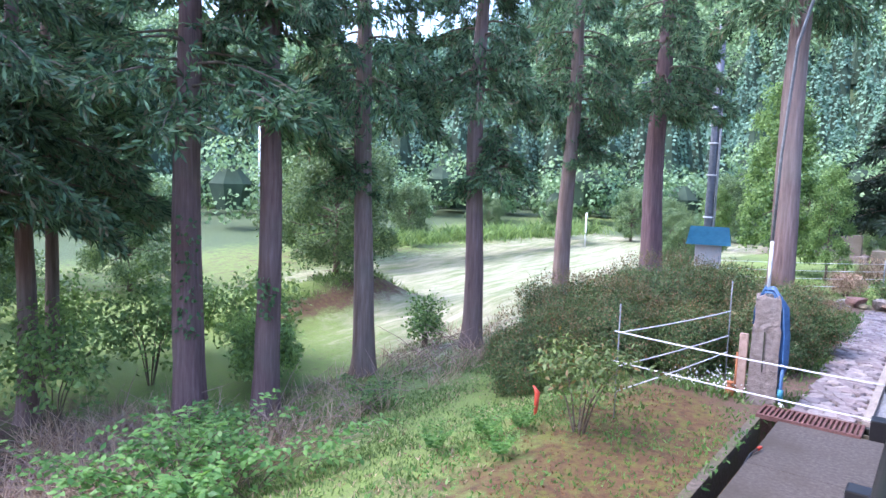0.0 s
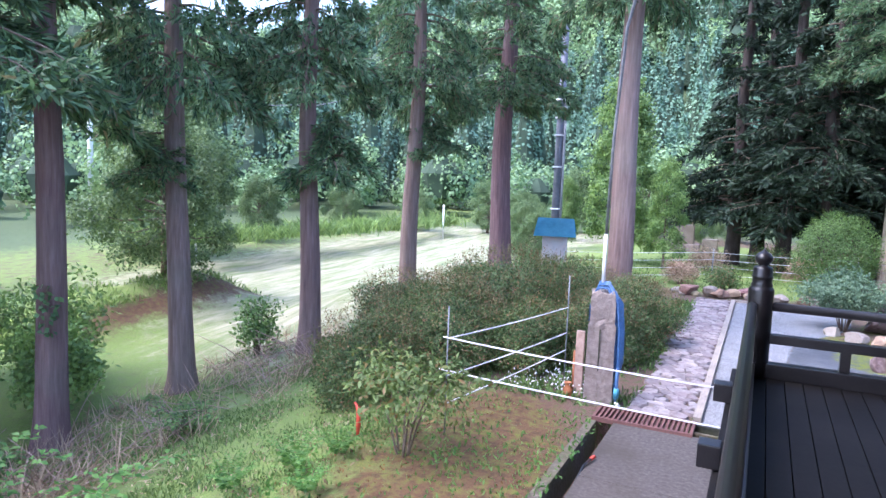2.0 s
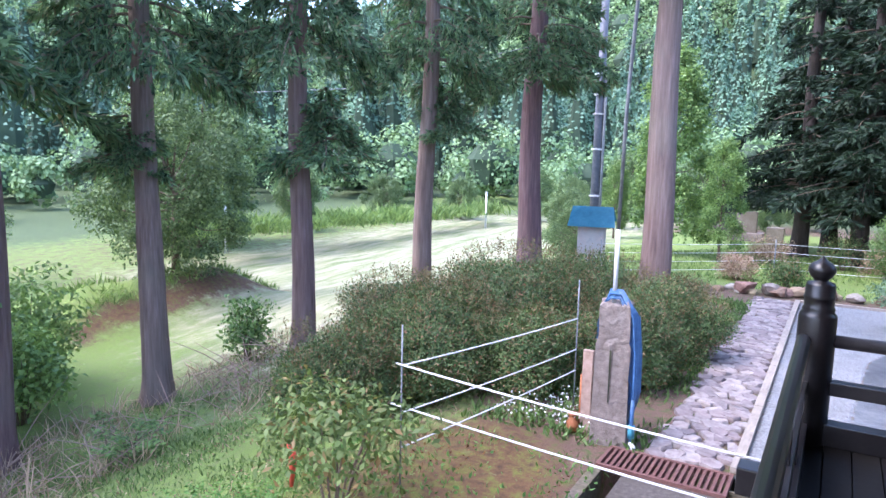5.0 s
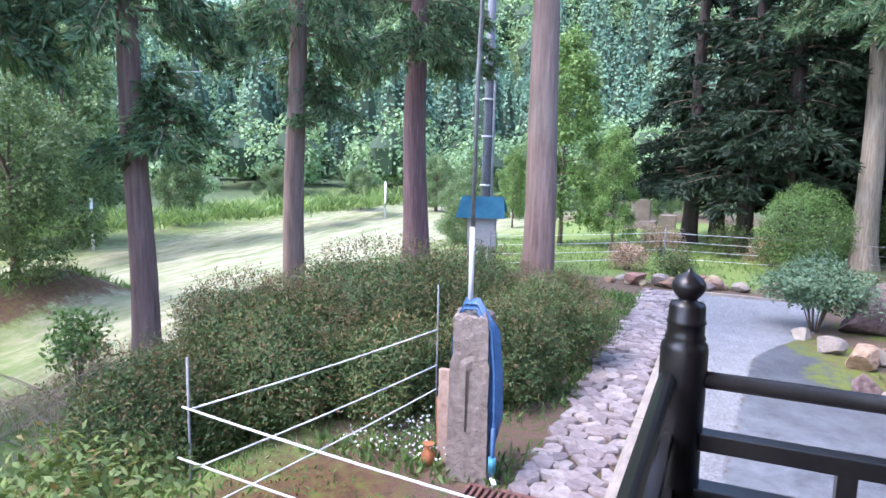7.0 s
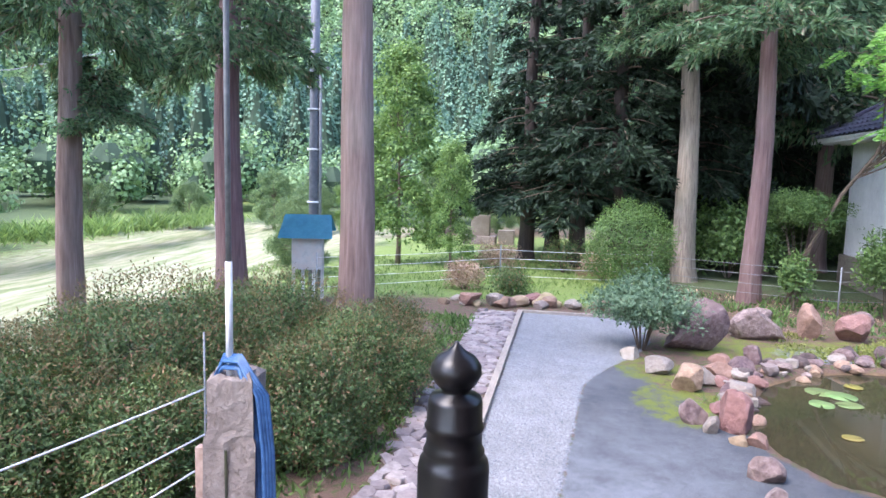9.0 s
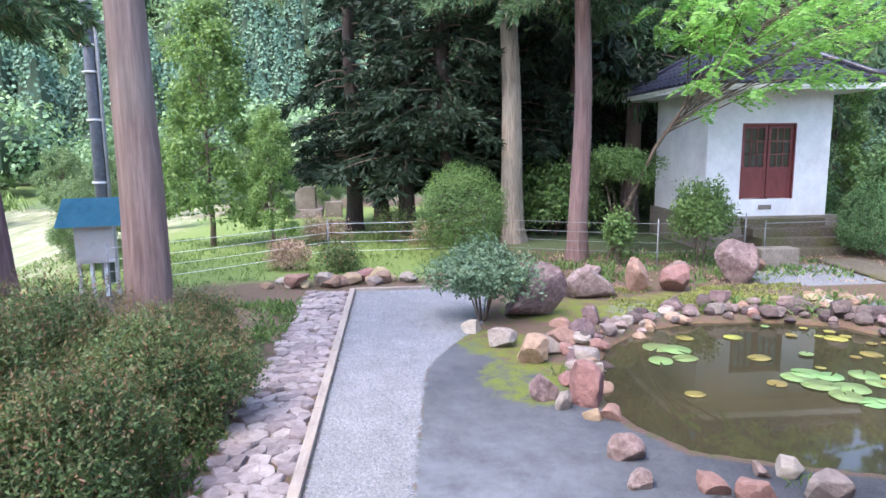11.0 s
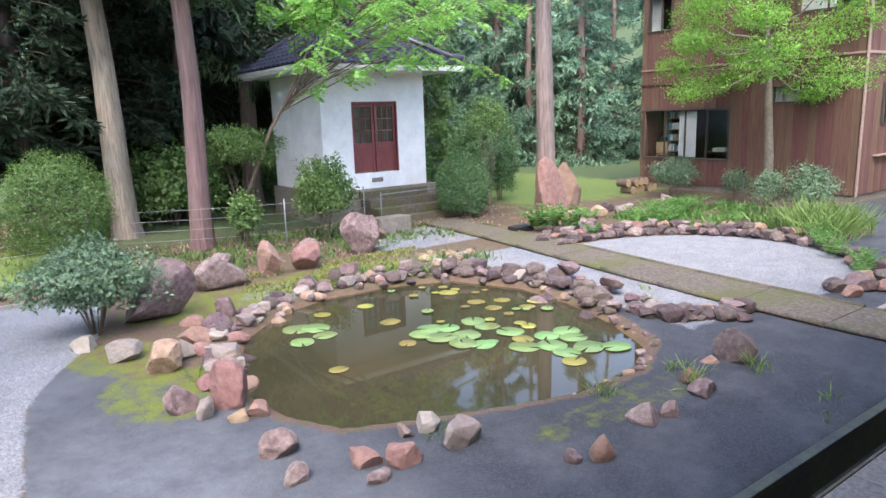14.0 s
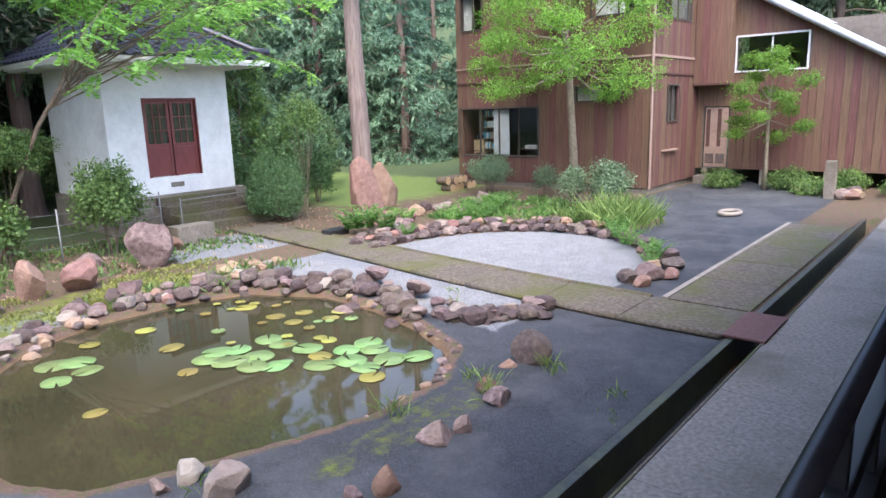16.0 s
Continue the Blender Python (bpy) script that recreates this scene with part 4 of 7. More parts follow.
def arching_shrub(x, y, reach, height, n, seed, mat, leaf, label):
    """Long arching shoots with paired leaves along them."""
    rng = np.random.default_rng(seed)
    t = thing("arching_shrub", label, "shrub", "", Matrix.Translation((x, y, ground_z(x, y))))
    bm, Ps, Ds = bmesh.new(), [], []
    for k in range(n):
        a = k * 2.399 + rng.normal() * 0.3
        d = np.array([math.cos(a), math.sin(a), 0])
        root = np.array([rng.normal() * reach * 0.25, rng.normal() * reach * 0.25, 0])
        R, H = reach * (0.45 + 0.6 * rng.random()), height * (0.6 + 0.5 * rng.random())
        s = np.linspace(0, 1, 7)
        pts = root + d * (R * s)[:, None] + np.array([0, 0, 1]) * (H * (1.9 * s - 1.15 * s ** 2))[:, None]
        tube(pts, [0.008, 0.007, 0.006, 0.005, 0.004, 0.003, 0.002], 4, bm, False)
        s = np.repeat(np.linspace(0.25, 1, 22), 2)
        c = root + d * (R * s)[:, None] + np.array([0, 0, 1]) * (H * (1.9 * s - 1.15 * s ** 2))[:, None]
        sv = np.array([-d[1], d[0], 0])
        Ps.append(c + rng.normal(size=c.shape) * 0.025)
        Ds.append(sv * np.tile([1, -1], 22)[:, None] + d * 0.5 + rng.normal(size=c.shape) * 0.3)
    P, D = np.concatenate(Ps), np.concatenate(Ds)
    face = unit(np.array([0, 0, 1.0]) + rng.normal(size=P.shape) * 0.35)
    part("foliage", leaf_mesh("foliage", blades(P, D, leaf * (0.6 + 0.7 * rng.random(len(P))), leaf * 0.26, rng, face=face)), M[mat], t)
    tagged(part("stem", bm, M["twig"], t), kind="stuff")
    return t


arching_shrub(-5.75, 3.5, 1.35, 0.95, 58, 131, "fresh", 0.10, "low spreading shrub with arching fresh green shoots")
arching_shrub(-7.4, 4.3, 0.9, 0.8, 24, 135, "fresh", 0.09, "thin arching shrub with fresh green leaves among dry brush")
arching_shrub(-6.9, 7.3, 0.6, 0.55, 14, 136, "shrub", 0.07, "thin weedy shrub at the foot of the cedars")
shrub("leafy_shrub", -7.7, 5.2, 0.6, 0.6, -2.5, -1.6, "shrub", 0.08, 0.022, 350, 132, "low weedy shrub at the foot of the cedars", inner=0.3)
shrub("leafy_shrub", -9.9, 7.6, 0.9, 0.8, -2.4, -0.9, "broad", 0.10, 0.028, 620, 133, "leafy shrub at the edge of the field", inner=0.4)
shrub("leafy_shrub", -8.5, 10.6, 0.45, 0.45, -2.0, -0.75, "shrub", 0.09, 0.024, 260, 134, "small upright shrub at the edge of the field", inner=0.3)
for k, (x, y) in enumerate([(-13.2, 8.2), (-11.8, 6.4), (-14.6, 6.0), (-11.0, 8.3), (-10.9, 4.3), (-12.3, 3.2)]):
    shrub("leafy_shrub", x, y, 1.1, 1.0, -2.5, -0.4 + 0.3 * (k % 2), "broad", 0.11, 0.030, 330, 140 + k, "shady woodland shrub by the field", group="woodland shrubs", inner=0.3)

# pond-side planting
shrub("grey_leaved_shrub", 1.45, 15.55, 0.88, 0.80, -0.95, 0.14, "grey_leaf", 0.07, 0.017, 1150, 150, "open shrub with grey-green leaves beside the gravel walk", inner=0.25, per=6, lumps=9, stem_n=14)
shrub("round_bush", 1.65, 20.5, 1.0, 0.9, -1.2, 1.1, "shrub", 0.05, 0.013, 3600, 151, "tall rounded bush with dull green leaves under the cedars", "bush", inner=0.65, lumps=12)
shrub("cloud_pruned_tree", 5.25, 20.7, 0.95, 0.8, 0.35, 1.5, "shrub", 0.06, 0.014, 2300, 152, "cloud-pruned evergreen with layered dark foliage", "tree", inner=0.35, lumps=6, up=0.1)
shrub("leafy_shrub", 6.45, 19.3, 0.75, 0.72, -0.75, 0.72, "shrub", 0.085, 0.023, 1050, 153, "small round-headed evergreen shrub", inner=0.3, stem_n=5)
shrub("camellia", 4.85, 19.7, 0.33, 0.33, -1.0, 0.15, "shrub", 0.085, 0.026, 260, 154, "slim upright camellia with glossy leaves", inner=0.2, stem_n=4)
shrub("round_bush", 10.65, 19.9, 0.78, 0.75, -1.2, 0.5, "ivy", 0.05, 0.014, 3600, 155, "clipped ball of dark evergreen beside the storehouse steps", "bush", inner=0.8, lumps=8)
shrub("leafy_shrub", 12.3, 20.9, 0.8, 0.75, 0.5, 2.1, "shrub", 0.075, 0.02, 330, 156, "small tree-like shrub with pale branching stems", inner=0.25, stem_n=9, stem_mat="maple_bark")
shrub("leafy_shrub", 11.6, 23.6, 0.9, 0.9, -1.1, 0.5, "ivy", 0.07, 0.02, 1400, 157, "dark evergreen shrub behind the storehouse", inner=0.5)
shrub("leafy_shrub", 13.3, 21.6, 0.6, 0.6, -1.1, 0.7, "ivy", 0.07, 0.018, 1300, 158, "dark evergreen shrub among the garden trees", inner=0.5)
shrub("leafy_shrub", 17.0, 18.2, 0.85, 0.7, -0.95, 0.15, "grey_leaf", 0.06, 0.016, 1100, 159, "dull green shrub below the house window", inner=0.3)
shrub("leafy_shrub", 17.2, 16.4, 0.5, 0.4, -1.0, -0.1, "grey_leaf", 0.06, 0.016, 350, 160, "small pale shrub by the house wall", inner=0.2)
shrub("leafy_shrub", 15.6, 13.7, 0.62, 0.6, -1.0, 0.25, "grey_leaf", 0.065, 0.018, 800, 161, "pale flecked shrub on the planted island", inner=0.25)
shrub("leafy_shrub", 15.5, 14.6, 0.5, 0.5, -1.0, 0.15, "grey_leaf", 0.06, 0.016, 420, 162, "thin pale shrub on the planted island", inner=0.2)
for k, (x, y, h) in enumerate([(21.4, 12.9, -0.55), (21.6, 11.2, -0.5), (21.7, 9.8, -0.5), (21.3, 8.4, -0.45), (20.9, 10.4, -0.7)]):
    shrub("low_bush", x, y, 0.75, 0.6, -1.2, h, "shrub", 0.07, 0.02, 620, 170 + k, "low leafy bush along the house wing", "bush", "bushes along the wing", stem=False, inner=0.4)
for k, (x, y, r, h) in enumerate([(-2.0, 20.0, 0.55, -0.35), (-0.9, 19.6, 0.5, -0.45), (-1.6, 23.6, 0.8, -0.3), (0.2, 23.6, 0.9, 0.0), (1.2, 22.4, 0.8, -0.2), (2.4, 23.0, 0.9, 0.1)]):
    shrub("scrubby_bush", x, y, r, r, -1.2, h, "dry" if k % 2 == 0 else "azalea", 0.07, 0.012, 520, 180 + k, "scrubby reddish bush on the lawn's edge", "bush", "lawn bushes", inner=0.2, up=0.8)


def fern(x, y, size, seed, mat="fresh", n=12, label="fresh green fern clump"):
    rng = np.random.default_rng(seed)
    z = ground_z(x, y)
    t = thing("fern", label, "fern", "ferns", Matrix.Translation((x, y, z)))
    Ps, Ds, Ls = [], [], []
    for k in range(n):
        a = k * 2.4 + rng.random() * 0.5
        reach = size * (0.7 + 0.5 * rng.random())
        s = np.repeat(np.linspace(0.15, 1, 16), 2)
        side = np.tile([1, -1], 16)
        d = np.array([math.cos(a), math.sin(a), 0])
        sv = np.array([-d[1], d[0], 0])
        c = d * (s * reach)[:, None] + np.array([0, 0, 1]) * ((2.1 * s - 1.25 * s ** 2) * size)[:, None]
        Ps.append(c)
        Ds.append(sv * side[:, None] + d * 0.35 + rng.normal(size=(32, 3)) * 0.1)
        Ls.append(size * 0.26 * (1.1 - s))
    L = np.concatenate(Ls)
    part("fronds", leaf_mesh("fronds", blades(np.concatenate(Ps), np.concatenate(Ds), L, L * 0.22, rng)), M[mat], t)
    return t


for k, (x, y, s) in enumerate([(-3.75, 5.75, 0.34), (-3.3, 5.35, 0.3), (-3.5, 6.1, 0.28), (-4.0, 5.2, 0.3)]):
    fern(x, y, s, 200 + k)
for k, (x, y, s) in enumerate([(10.5, 16.7, 0.62), (10.75, 16.35, 0.55), (10.3, 16.9, 0.5), (11.9, 16.8, 0.35), (10.6, 15.6, 0.3)]):
    fern(x, y, s, 210 + k, "fresh", 16)
for k in range(16):
    rng = np.random.default_rng(300 + k)
    fern(12.0 + 3.4 * rng.random(), 15.4 + 1.3 * rng.random() - 0.1 * k / 16, 0.32 + 0.14 * rng.random(), 230 + k, "fresh", 10, "low fresh green leafy plant in the rock bed")


def tuft(x, y, h, n, seed, mat="grassblade", spread=0.12, label="tuft of long green grass blades", name="grass_tuft", width=0.007):
    rng = np.random.default_rng(seed)
    P = np.zeros((n, 3))
    P[:, :2] = rng.normal(size=(n, 2)) * spread * 0.5
    D = rng.normal(size=(n, 3)) * 0.35 + np.array([0, 0, 1])
    L = h * (0.5 + 0.5 * rng.random(n))
    V1 = blades(P, D, L * 0.62, width, rng)
    tip = P + unit(D) * (L * 0.31)[:, None]
    D2 = D + unit(D * np.array([1, 1, 0])) * 0.55
    V2 = blades(tip, D2, L * 0.6, width * 0.8, rng)
    ob = part(name, leaf_mesh(name, np.concatenate((V1, V2))), M[mat], None, "", Matrix.Translation((x, y, max(ground_z(x, y), WATER) if mat != "x" else 0)))
    return tagged(ob, label, "grass", kind="stuff")


for k, (x, y, h, n) in enumerate([(4.75, 10.35, 0.38, 26), (5.55, 9.95, 0.40, 26), (5.75, 10.25, 0.3, 14), (6.3, 9.75, 0.34, 22), (6.15, 8.95, 0.22, 10), (5.75, 8.85, 0.16, 8), (2.0, 13.15, 0.22, 16), (7.35, 11.75, 0.3, 16), (3.15, 10.6, 0.2, 12), (8.0, 12.3, 0.2, 9)]):
    tuft(x, y, h, n, 400 + k)
for k in range(9):
    rng = np.random.default_rng(420 + k)
    tuft(13.3 + 1.5 * rng.random(), 12.1 + 1.1 * rng.random(), 0.95, 90, 430 + k, "grassblade", 0.4, "clump of upright iris leaves", "iris_clump", 0.013)
for k in range(7):
    tuft(5.0 + 0.42 * k, 15.75 + 0.25 * math.sin(k * 1.7), 0.3, 40, 445 + k, "shrub", 0.4, "low iris-like leaves at the pond's edge", "waterside_plant", 0.014)
for k in range(11):
    tuft(-18.6 + 0.13 * (k * 1.45), 17 + k * 1.75 + 0.4 * math.sin(k * 2.1), 1.1 + 0.2 * math.sin(k * 3.3), 260, 460 + k, "grassblade", 1.1, "tall pale green pampas clump along the field", "pampas_clump", 0.03)


# ---- broadleaved trees ----
def tree(name, x, y, trunk_r, crown_z0, crown_z1, rx, mat, leaf, n, seed, label, clumps=14, group="", lean=(0, 0), bark="twig", per=6, flat=0.35, base_z=None):
    """A branching trunk carrying many separate leafy pads."""
    rng = np.random.default_rng(seed)
    z = ground_z(x, y) if base_z is None else base_z
    t = thing(name, label, "tree", group, Matrix.Translation((x, y, z)))
    bm = bmesh.new()
    h0, h1 = crown_z0 - z, crown_z1 - z
    fork = h0 + 0.12 * (h1 - h0)
    top = np.array([lean[0] * h1, lean[1] * h1, h0 + 0.6 * (h1 - h0)])
    tube([(0, 0, -0.1), (lean[0] * fork * 0.3 + 0.03, lean[1] * fork * 0.3, fork * 0.4), (lean[0] * fork * 0.8, lean[1] * fork * 0.8, fork * 0.8), (lean[0] * fork, lean[1] * fork, fork), tuple(top)], [trunk_r * 1.25, trunk_r, trunk_r * 0.85, trunk_r * 0.75, trunk_r * 0.2], 10, bm)
    Vs = []
    for k in range(clumps):
        a = k * 2.399 + rng.normal() * 0.25
        u = (k + 0.5) / clumps
        rad = rx * math.sqrt(max(0.05, 1 - (2 * u - 0.8) ** 2 * 0.75)) * (0.45 + 0.55 * rng.random())
        c = np.array([lean[0] * h1 + rad * math.cos(a), lean[1] * h1 + rad * math.sin(a), h0 + (h1 - h0) * u])
        s = rx * (0.30 + 0.18 * rng.random())
        Vs.append(shoot_cloud(rng, n // clumps, c, (s, s, s * flat * 1.6), leaf, leaf * 0.26, 0.1, per, 5, -0.05, 1.0))
        st = np.array([lean[0] * fork, lean[1] * fork, fork]) + (top - np.array([lean[0] * fork, lean[1] * fork, fork])) * (0.1 + 0.8 * u)
        mid = st + (c - st) * 0.55 + np.array([0, 0, -0.08 * rx])
        tube([tuple(st), tuple(mid), tuple(c)], [trunk_r * 0.35, trunk_r * 0.22, trunk_r * 0.06], 6, bm, False)
    part("trunk", bm, M[bark], t)
    part("crown", leaf_mesh("crown", np.concatenate(Vs)), M[mat], t)
    return t


tree("maple_tree", 17.1, 15.45, 0.11, 1.7, 5.2, 2.8, "maple", 0.075, 4200, 501, "maple with fresh yellow-green layered leaves before the house", 26, lean=(-0.04, 0.03), bark="maple_bark", flat=0.26, per=8)
tree("maple_tree", 21.2, 11.7, 0.06, 0.3, 2.7, 1.15, "maple", 0.07, 1500, 163, "small fresh green maple before the house wing", 16, bark="maple_bark", flat=0.3, per=7)
# leaning tree over the storehouse roof
rng = np.random.default_rng(520)
sil = thing("silk_tree", "leaning tree with bright feathery leaves over the storehouse", "tree", "", Matrix.Translation((5.0, 20.6, ground_z(5.0, 20.6))))
bms, Pn, Dn = bmesh.new(), [], []
tube([(0, 0, -0.1), (0.2, -0.1, 0.9), (0.8, -0.35, 2.4), (1.7, -0.7, 3.9), (2.8, -1.2, 5.0)], [0.06, 0.05, 0.04, 0.03, 0.018], 8, bms)
for k in range(42):
    u = k / 42
    s0 = np.array([0.9 + 1.9 * u, -0.35 - 0.85 * u, 2.6 + 2.4 * u])
    e = np.array([0.0 + 6.4 * rng.random(), -4.0 + 3.6 * rng.random(), 4.6 + 0.9 * rng.random()])
    if k % 6 == 0:
        e[2] = 3.3 + 0.5 * rng.random()
    m1 = (s0 + e) / 2 + np.array([0, 0, 0.25])
    tube([tuple(s0), tuple(m1), tuple(e)], [0.018, 0.010, 0.004], 5, bms, False)
    for f in np.linspace(0.45, 1, 9):
        c = (1 - f) ** 2 * s0 + 2 * f * (1 - f) * m1 + f ** 2 * e
        ang = rng.random() * 6.28
        d = np.array([math.cos(ang), math.sin(ang), -0.3])
        sv = np.array([-d[1], d[0], 0])
        s = np.repeat(np.linspace(0.05, 1, 11), 2)
        Pn.append(c + d * (s * 0.40)[:, None] + np.array([0, 0, -0.1]) * (s ** 2)[:, None])
        Dn.append(sv * np.tile([1, -1], 11)[:, None] + d * 0.4 + rng.normal(size=(22, 3)) * 0.1)
Pn, Dn = np.concatenate(Pn), np.concatenate(Dn)
part("trunk", bms, M["twig"], sil)
part("crown", leaf_mesh("crown", blades(Pn, Dn, 0.125, 0.025, rng)), M["silk"], sil)

# trees round the field and lawn: three built, the rest copied
kinds = [tree("broadleaf_tree", -14.5, 13.7, 0.10, -0.9, 2.7, 1.95, "field_tree", 0.10, 4200, 530, "rounded leafy tree at the field's edge", 22, "field-edge trees", flat=0.6),
         tree("broadleaf_tree", -4.6, 24.0, 0.07, -0.3, 5.0, 1.35, "broad", 0.13, 2300, 531, "tall leafy tree with sunlit green leaves", 22, "field-edge trees", flat=0.6),
         tree("broadleaf_tree", -22.5, 21.0, 0.2, -1.2, 5.2, 2.9, "field_tree", 0.2, 3000, 532, "large leafy tree behind the field", 22, "field-edge trees", flat=0.6)]
spots = [(-2.9, 23.2, 1, 0.55), (-8.0, 30.0, 1, 0.5), (-23.0, 27, 2, 0.42), (-22.0, 33, 0, 0.6), (-19.0, 36.5, 0, 0.55), (-15.0, 38.0, 2, 0.4), (-12.0, 36.0, 0, 0.6), (-9.5, 35.0, 1, 0.5), (-26, 8, 2, 0.9), (-21.5, 11.0, 0, 0.9), (-24.5, 21, 2, 0.5), (-5.5, 36, 2, 0.45), (-1.5, 37, 0, 0.5), (-3.0, 33.5, 0, 0.5), (-19.5, 5.5, 0, 1.1), (-20, -1, 2, 1.1), (-15.5, 0.5, 0, 1.1), (-10.5, 41, 2, 0.5), (-6.8, 22.0, 0, 0.42), (-8.2, 25.0, 0, 0.5), (14.5, 27.0, 1, 0.9), (16.2, 25.5, 0, 0.6), (33, 22, 2, 1.3), (34, 14, 2, 1.2), (36, 6, 2, 1.2)]
for k, (x, y, kind, s) in enumerate(spots):
    c = copy_thing(kinds[kind], Matrix.Translation((x, y, ground_z(x, y))) @ Matrix.Rotation(k * 1.7, 4, "Z"))
    c.scale = (s, s, s)

# woodland behind the storehouse
for k, (x, y, fz) in enumerate([(5.6, 25.6, 4.0), (7.6, 26.6, 3.4), (9.9, 27.2, 3.6), (11.9, 25.6, 4.4), (12.9, 28.0, 3.0), (6.6, 29.5, 2.0), (9.0, 31.0, 1.5), (11.0, 32.0, 1.5), (14.4, 31.5, 2.2), (4.0, 33.0, 1.0), (7.4, 34.0, 0.6), (13.4, 35.5, 0.8), (17.2, 35.0, 0.6), (20.5, 37, 0.4), (24.0, 34, 0.5), (14.6, 37.5, 1.2), (17.4, 39.5, 1.2), (19.6, 40.0, 1.0), (22.8, 38, 1.0), (12.6, 39, 1.0), (25.5, 37, 1.5)]):
    # needle colour carries the light: shade-dark for three, hazy pale beyond y 33
    cedar(x, y, 0.27 if k < 5 else 0.22, fz, 70 + k, 15, spread=1.0 + 0.02 * k, mat="cedar_shaded" if k in (0, 5, 6) else ("hill_cedar" if y > 33 else "cedar"), tall=1.7, label="woodland cedar behind the storehouse", group="woodland cedars")
for k, (x, y) in enumerate([(4.6, 24.2), (6.0, 27.3), (2.8, 29.5), (8.4, 28.6), (12.5, 25.8), (14.4, 24.0), (10.6, 29.3), (5.0, 31.0)]):
    shrub("undergrowth_bush", x, y, 1.5, 1.3, -1.3, 1.2 + 0.5 * (k % 3), "shrub" if k not in (4, 5) else "ivy", 0.13, 0.034, 900, 540 + k, "shady undergrowth bush between the cedars", "bush", "undergrowth", inner=0.3)


# ---- far wooded hillside ----
def hill_forest():
    """Conifers in stands and broadleaved crowns, each with a dark core for its inner shade and leafy outer boughs."""
    rng = np.random.default_rng(600)
    Vc, Vb, Vs = [], [], []
    a6 = np.arange(7) * math.tau / 7
    count = 0
    while count < 3900:
        ang = rng.uniform(-0.7, 1.45) if rng.random() < 0.92 else rng.uniform(-1.5, -0.7)
        d = 40 + 235 * rng.random() ** 0.72
        x, y = -d * math.sin(ang), d * math.cos(ang)
        if ang < -0.25 and (math.hypot(x - 14, y - 18) < 24 or y < -2):
            continue
        if ang > 0.35 and d < 44 or math.hypot(max(-x - 23, 0), max(y - 38, 0)) < 1 and ang > -0.2:
            continue
        count += 1
        z = ground_z(x, y)
        patch = noise.noise(Vector((x * 0.016, y * 0.016, 0.3)))
        conifer = patch > -0.02 and d > 62
        h = (9 + 5 * rng.random()) if conifer else (3.2 + 3.4 * rng.random() if d < 62 else 6 + 5 * rng.random())
        big = d / 100
        if conifer:
            n = int(min(400, 24000 / d))
            u = rng.random(n) ** 0.75
            a = rng.random(n) * math.tau
            r = (1 - u) * h * 0.21 + 0.1
            ring = 0.62 + 0.38 * np.abs(np.sin(u * 17 + a))
            P = np.stack((x + r * ring * 0.85 * np.cos(a), y + r * ring * 0.85 * np.sin(a), z + h * (0.1 + 0.9 * u)), -1)
            D = np.stack((np.cos(a), np.sin(a), np.full(n, -0.3)), -1) + rng.normal(size=(n, 3)) * 0.7
            face = unit(np.stack((np.cos(a), np.sin(a), np.full(n, 0.6)), -1) + rng.normal(size=(n, 3)) * 0.3)
            Vc.append(blades(P, D, 0.16 + 0.32 * big, (0.07 + 0.15 * big) * (1.2 - 0.5 * u), rng, face=face))
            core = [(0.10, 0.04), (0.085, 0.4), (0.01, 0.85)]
        else:
            n = int(min(800, 34000 / d))
            lumps = ball(9, rng)
            lumps[:, 2] = lumps[:, 2] * 0.9 + 0.05
            who = rng.integers(9, size=n)
            dd = ball(n, rng)
            w = h * (0.44 + 0.1 * rng.random())
            p = np.array([x, y, z + h * 0.52]) + lumps[who] * np.array([w * 0.66, w * 0.66, h * 0.34]) + dd * np.array([w * 0.5, w * 0.5, h * 0.2]) * (0.8 + 0.2 * rng.random((n, 1)))
            face = unit(dd + np.array([0, 0, 0.35]) + rng.normal(size=(n, 3)) * 0.3)
            Vb.append(blades(p, rng.normal(size=(n, 3)), (0.10 + 0.34 * big) * (0.7 + 0.6 * rng.random(n)), 0.05 + 0.19 * big, rng, face=face))
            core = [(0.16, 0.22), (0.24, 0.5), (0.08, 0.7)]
        # added core: rings of dark faces in place of the crown's inner shade
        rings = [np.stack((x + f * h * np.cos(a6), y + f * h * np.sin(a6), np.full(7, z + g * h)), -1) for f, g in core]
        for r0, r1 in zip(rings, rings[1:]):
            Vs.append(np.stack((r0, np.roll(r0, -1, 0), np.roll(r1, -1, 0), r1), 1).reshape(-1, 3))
    # no air haze is rendered; the two hill leaf colours hold it
    tagged(part("far_conifers", leaf_mesh("far_conifers", np.concatenate(Vc)), M["hill_cedar"]), "distant conifers on the hillside, haze put into their blue-green", "trees", kind="stuff")
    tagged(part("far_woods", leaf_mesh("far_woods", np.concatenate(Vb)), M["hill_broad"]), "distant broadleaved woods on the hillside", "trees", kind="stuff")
    tagged(part("forest_shade", leaf_mesh("forest_shade", np.concatenate(Vs)), M["hill_shade"]), "dark cores standing for the shade inside the distant woods", "trees", kind="stuff")


hill_forest()

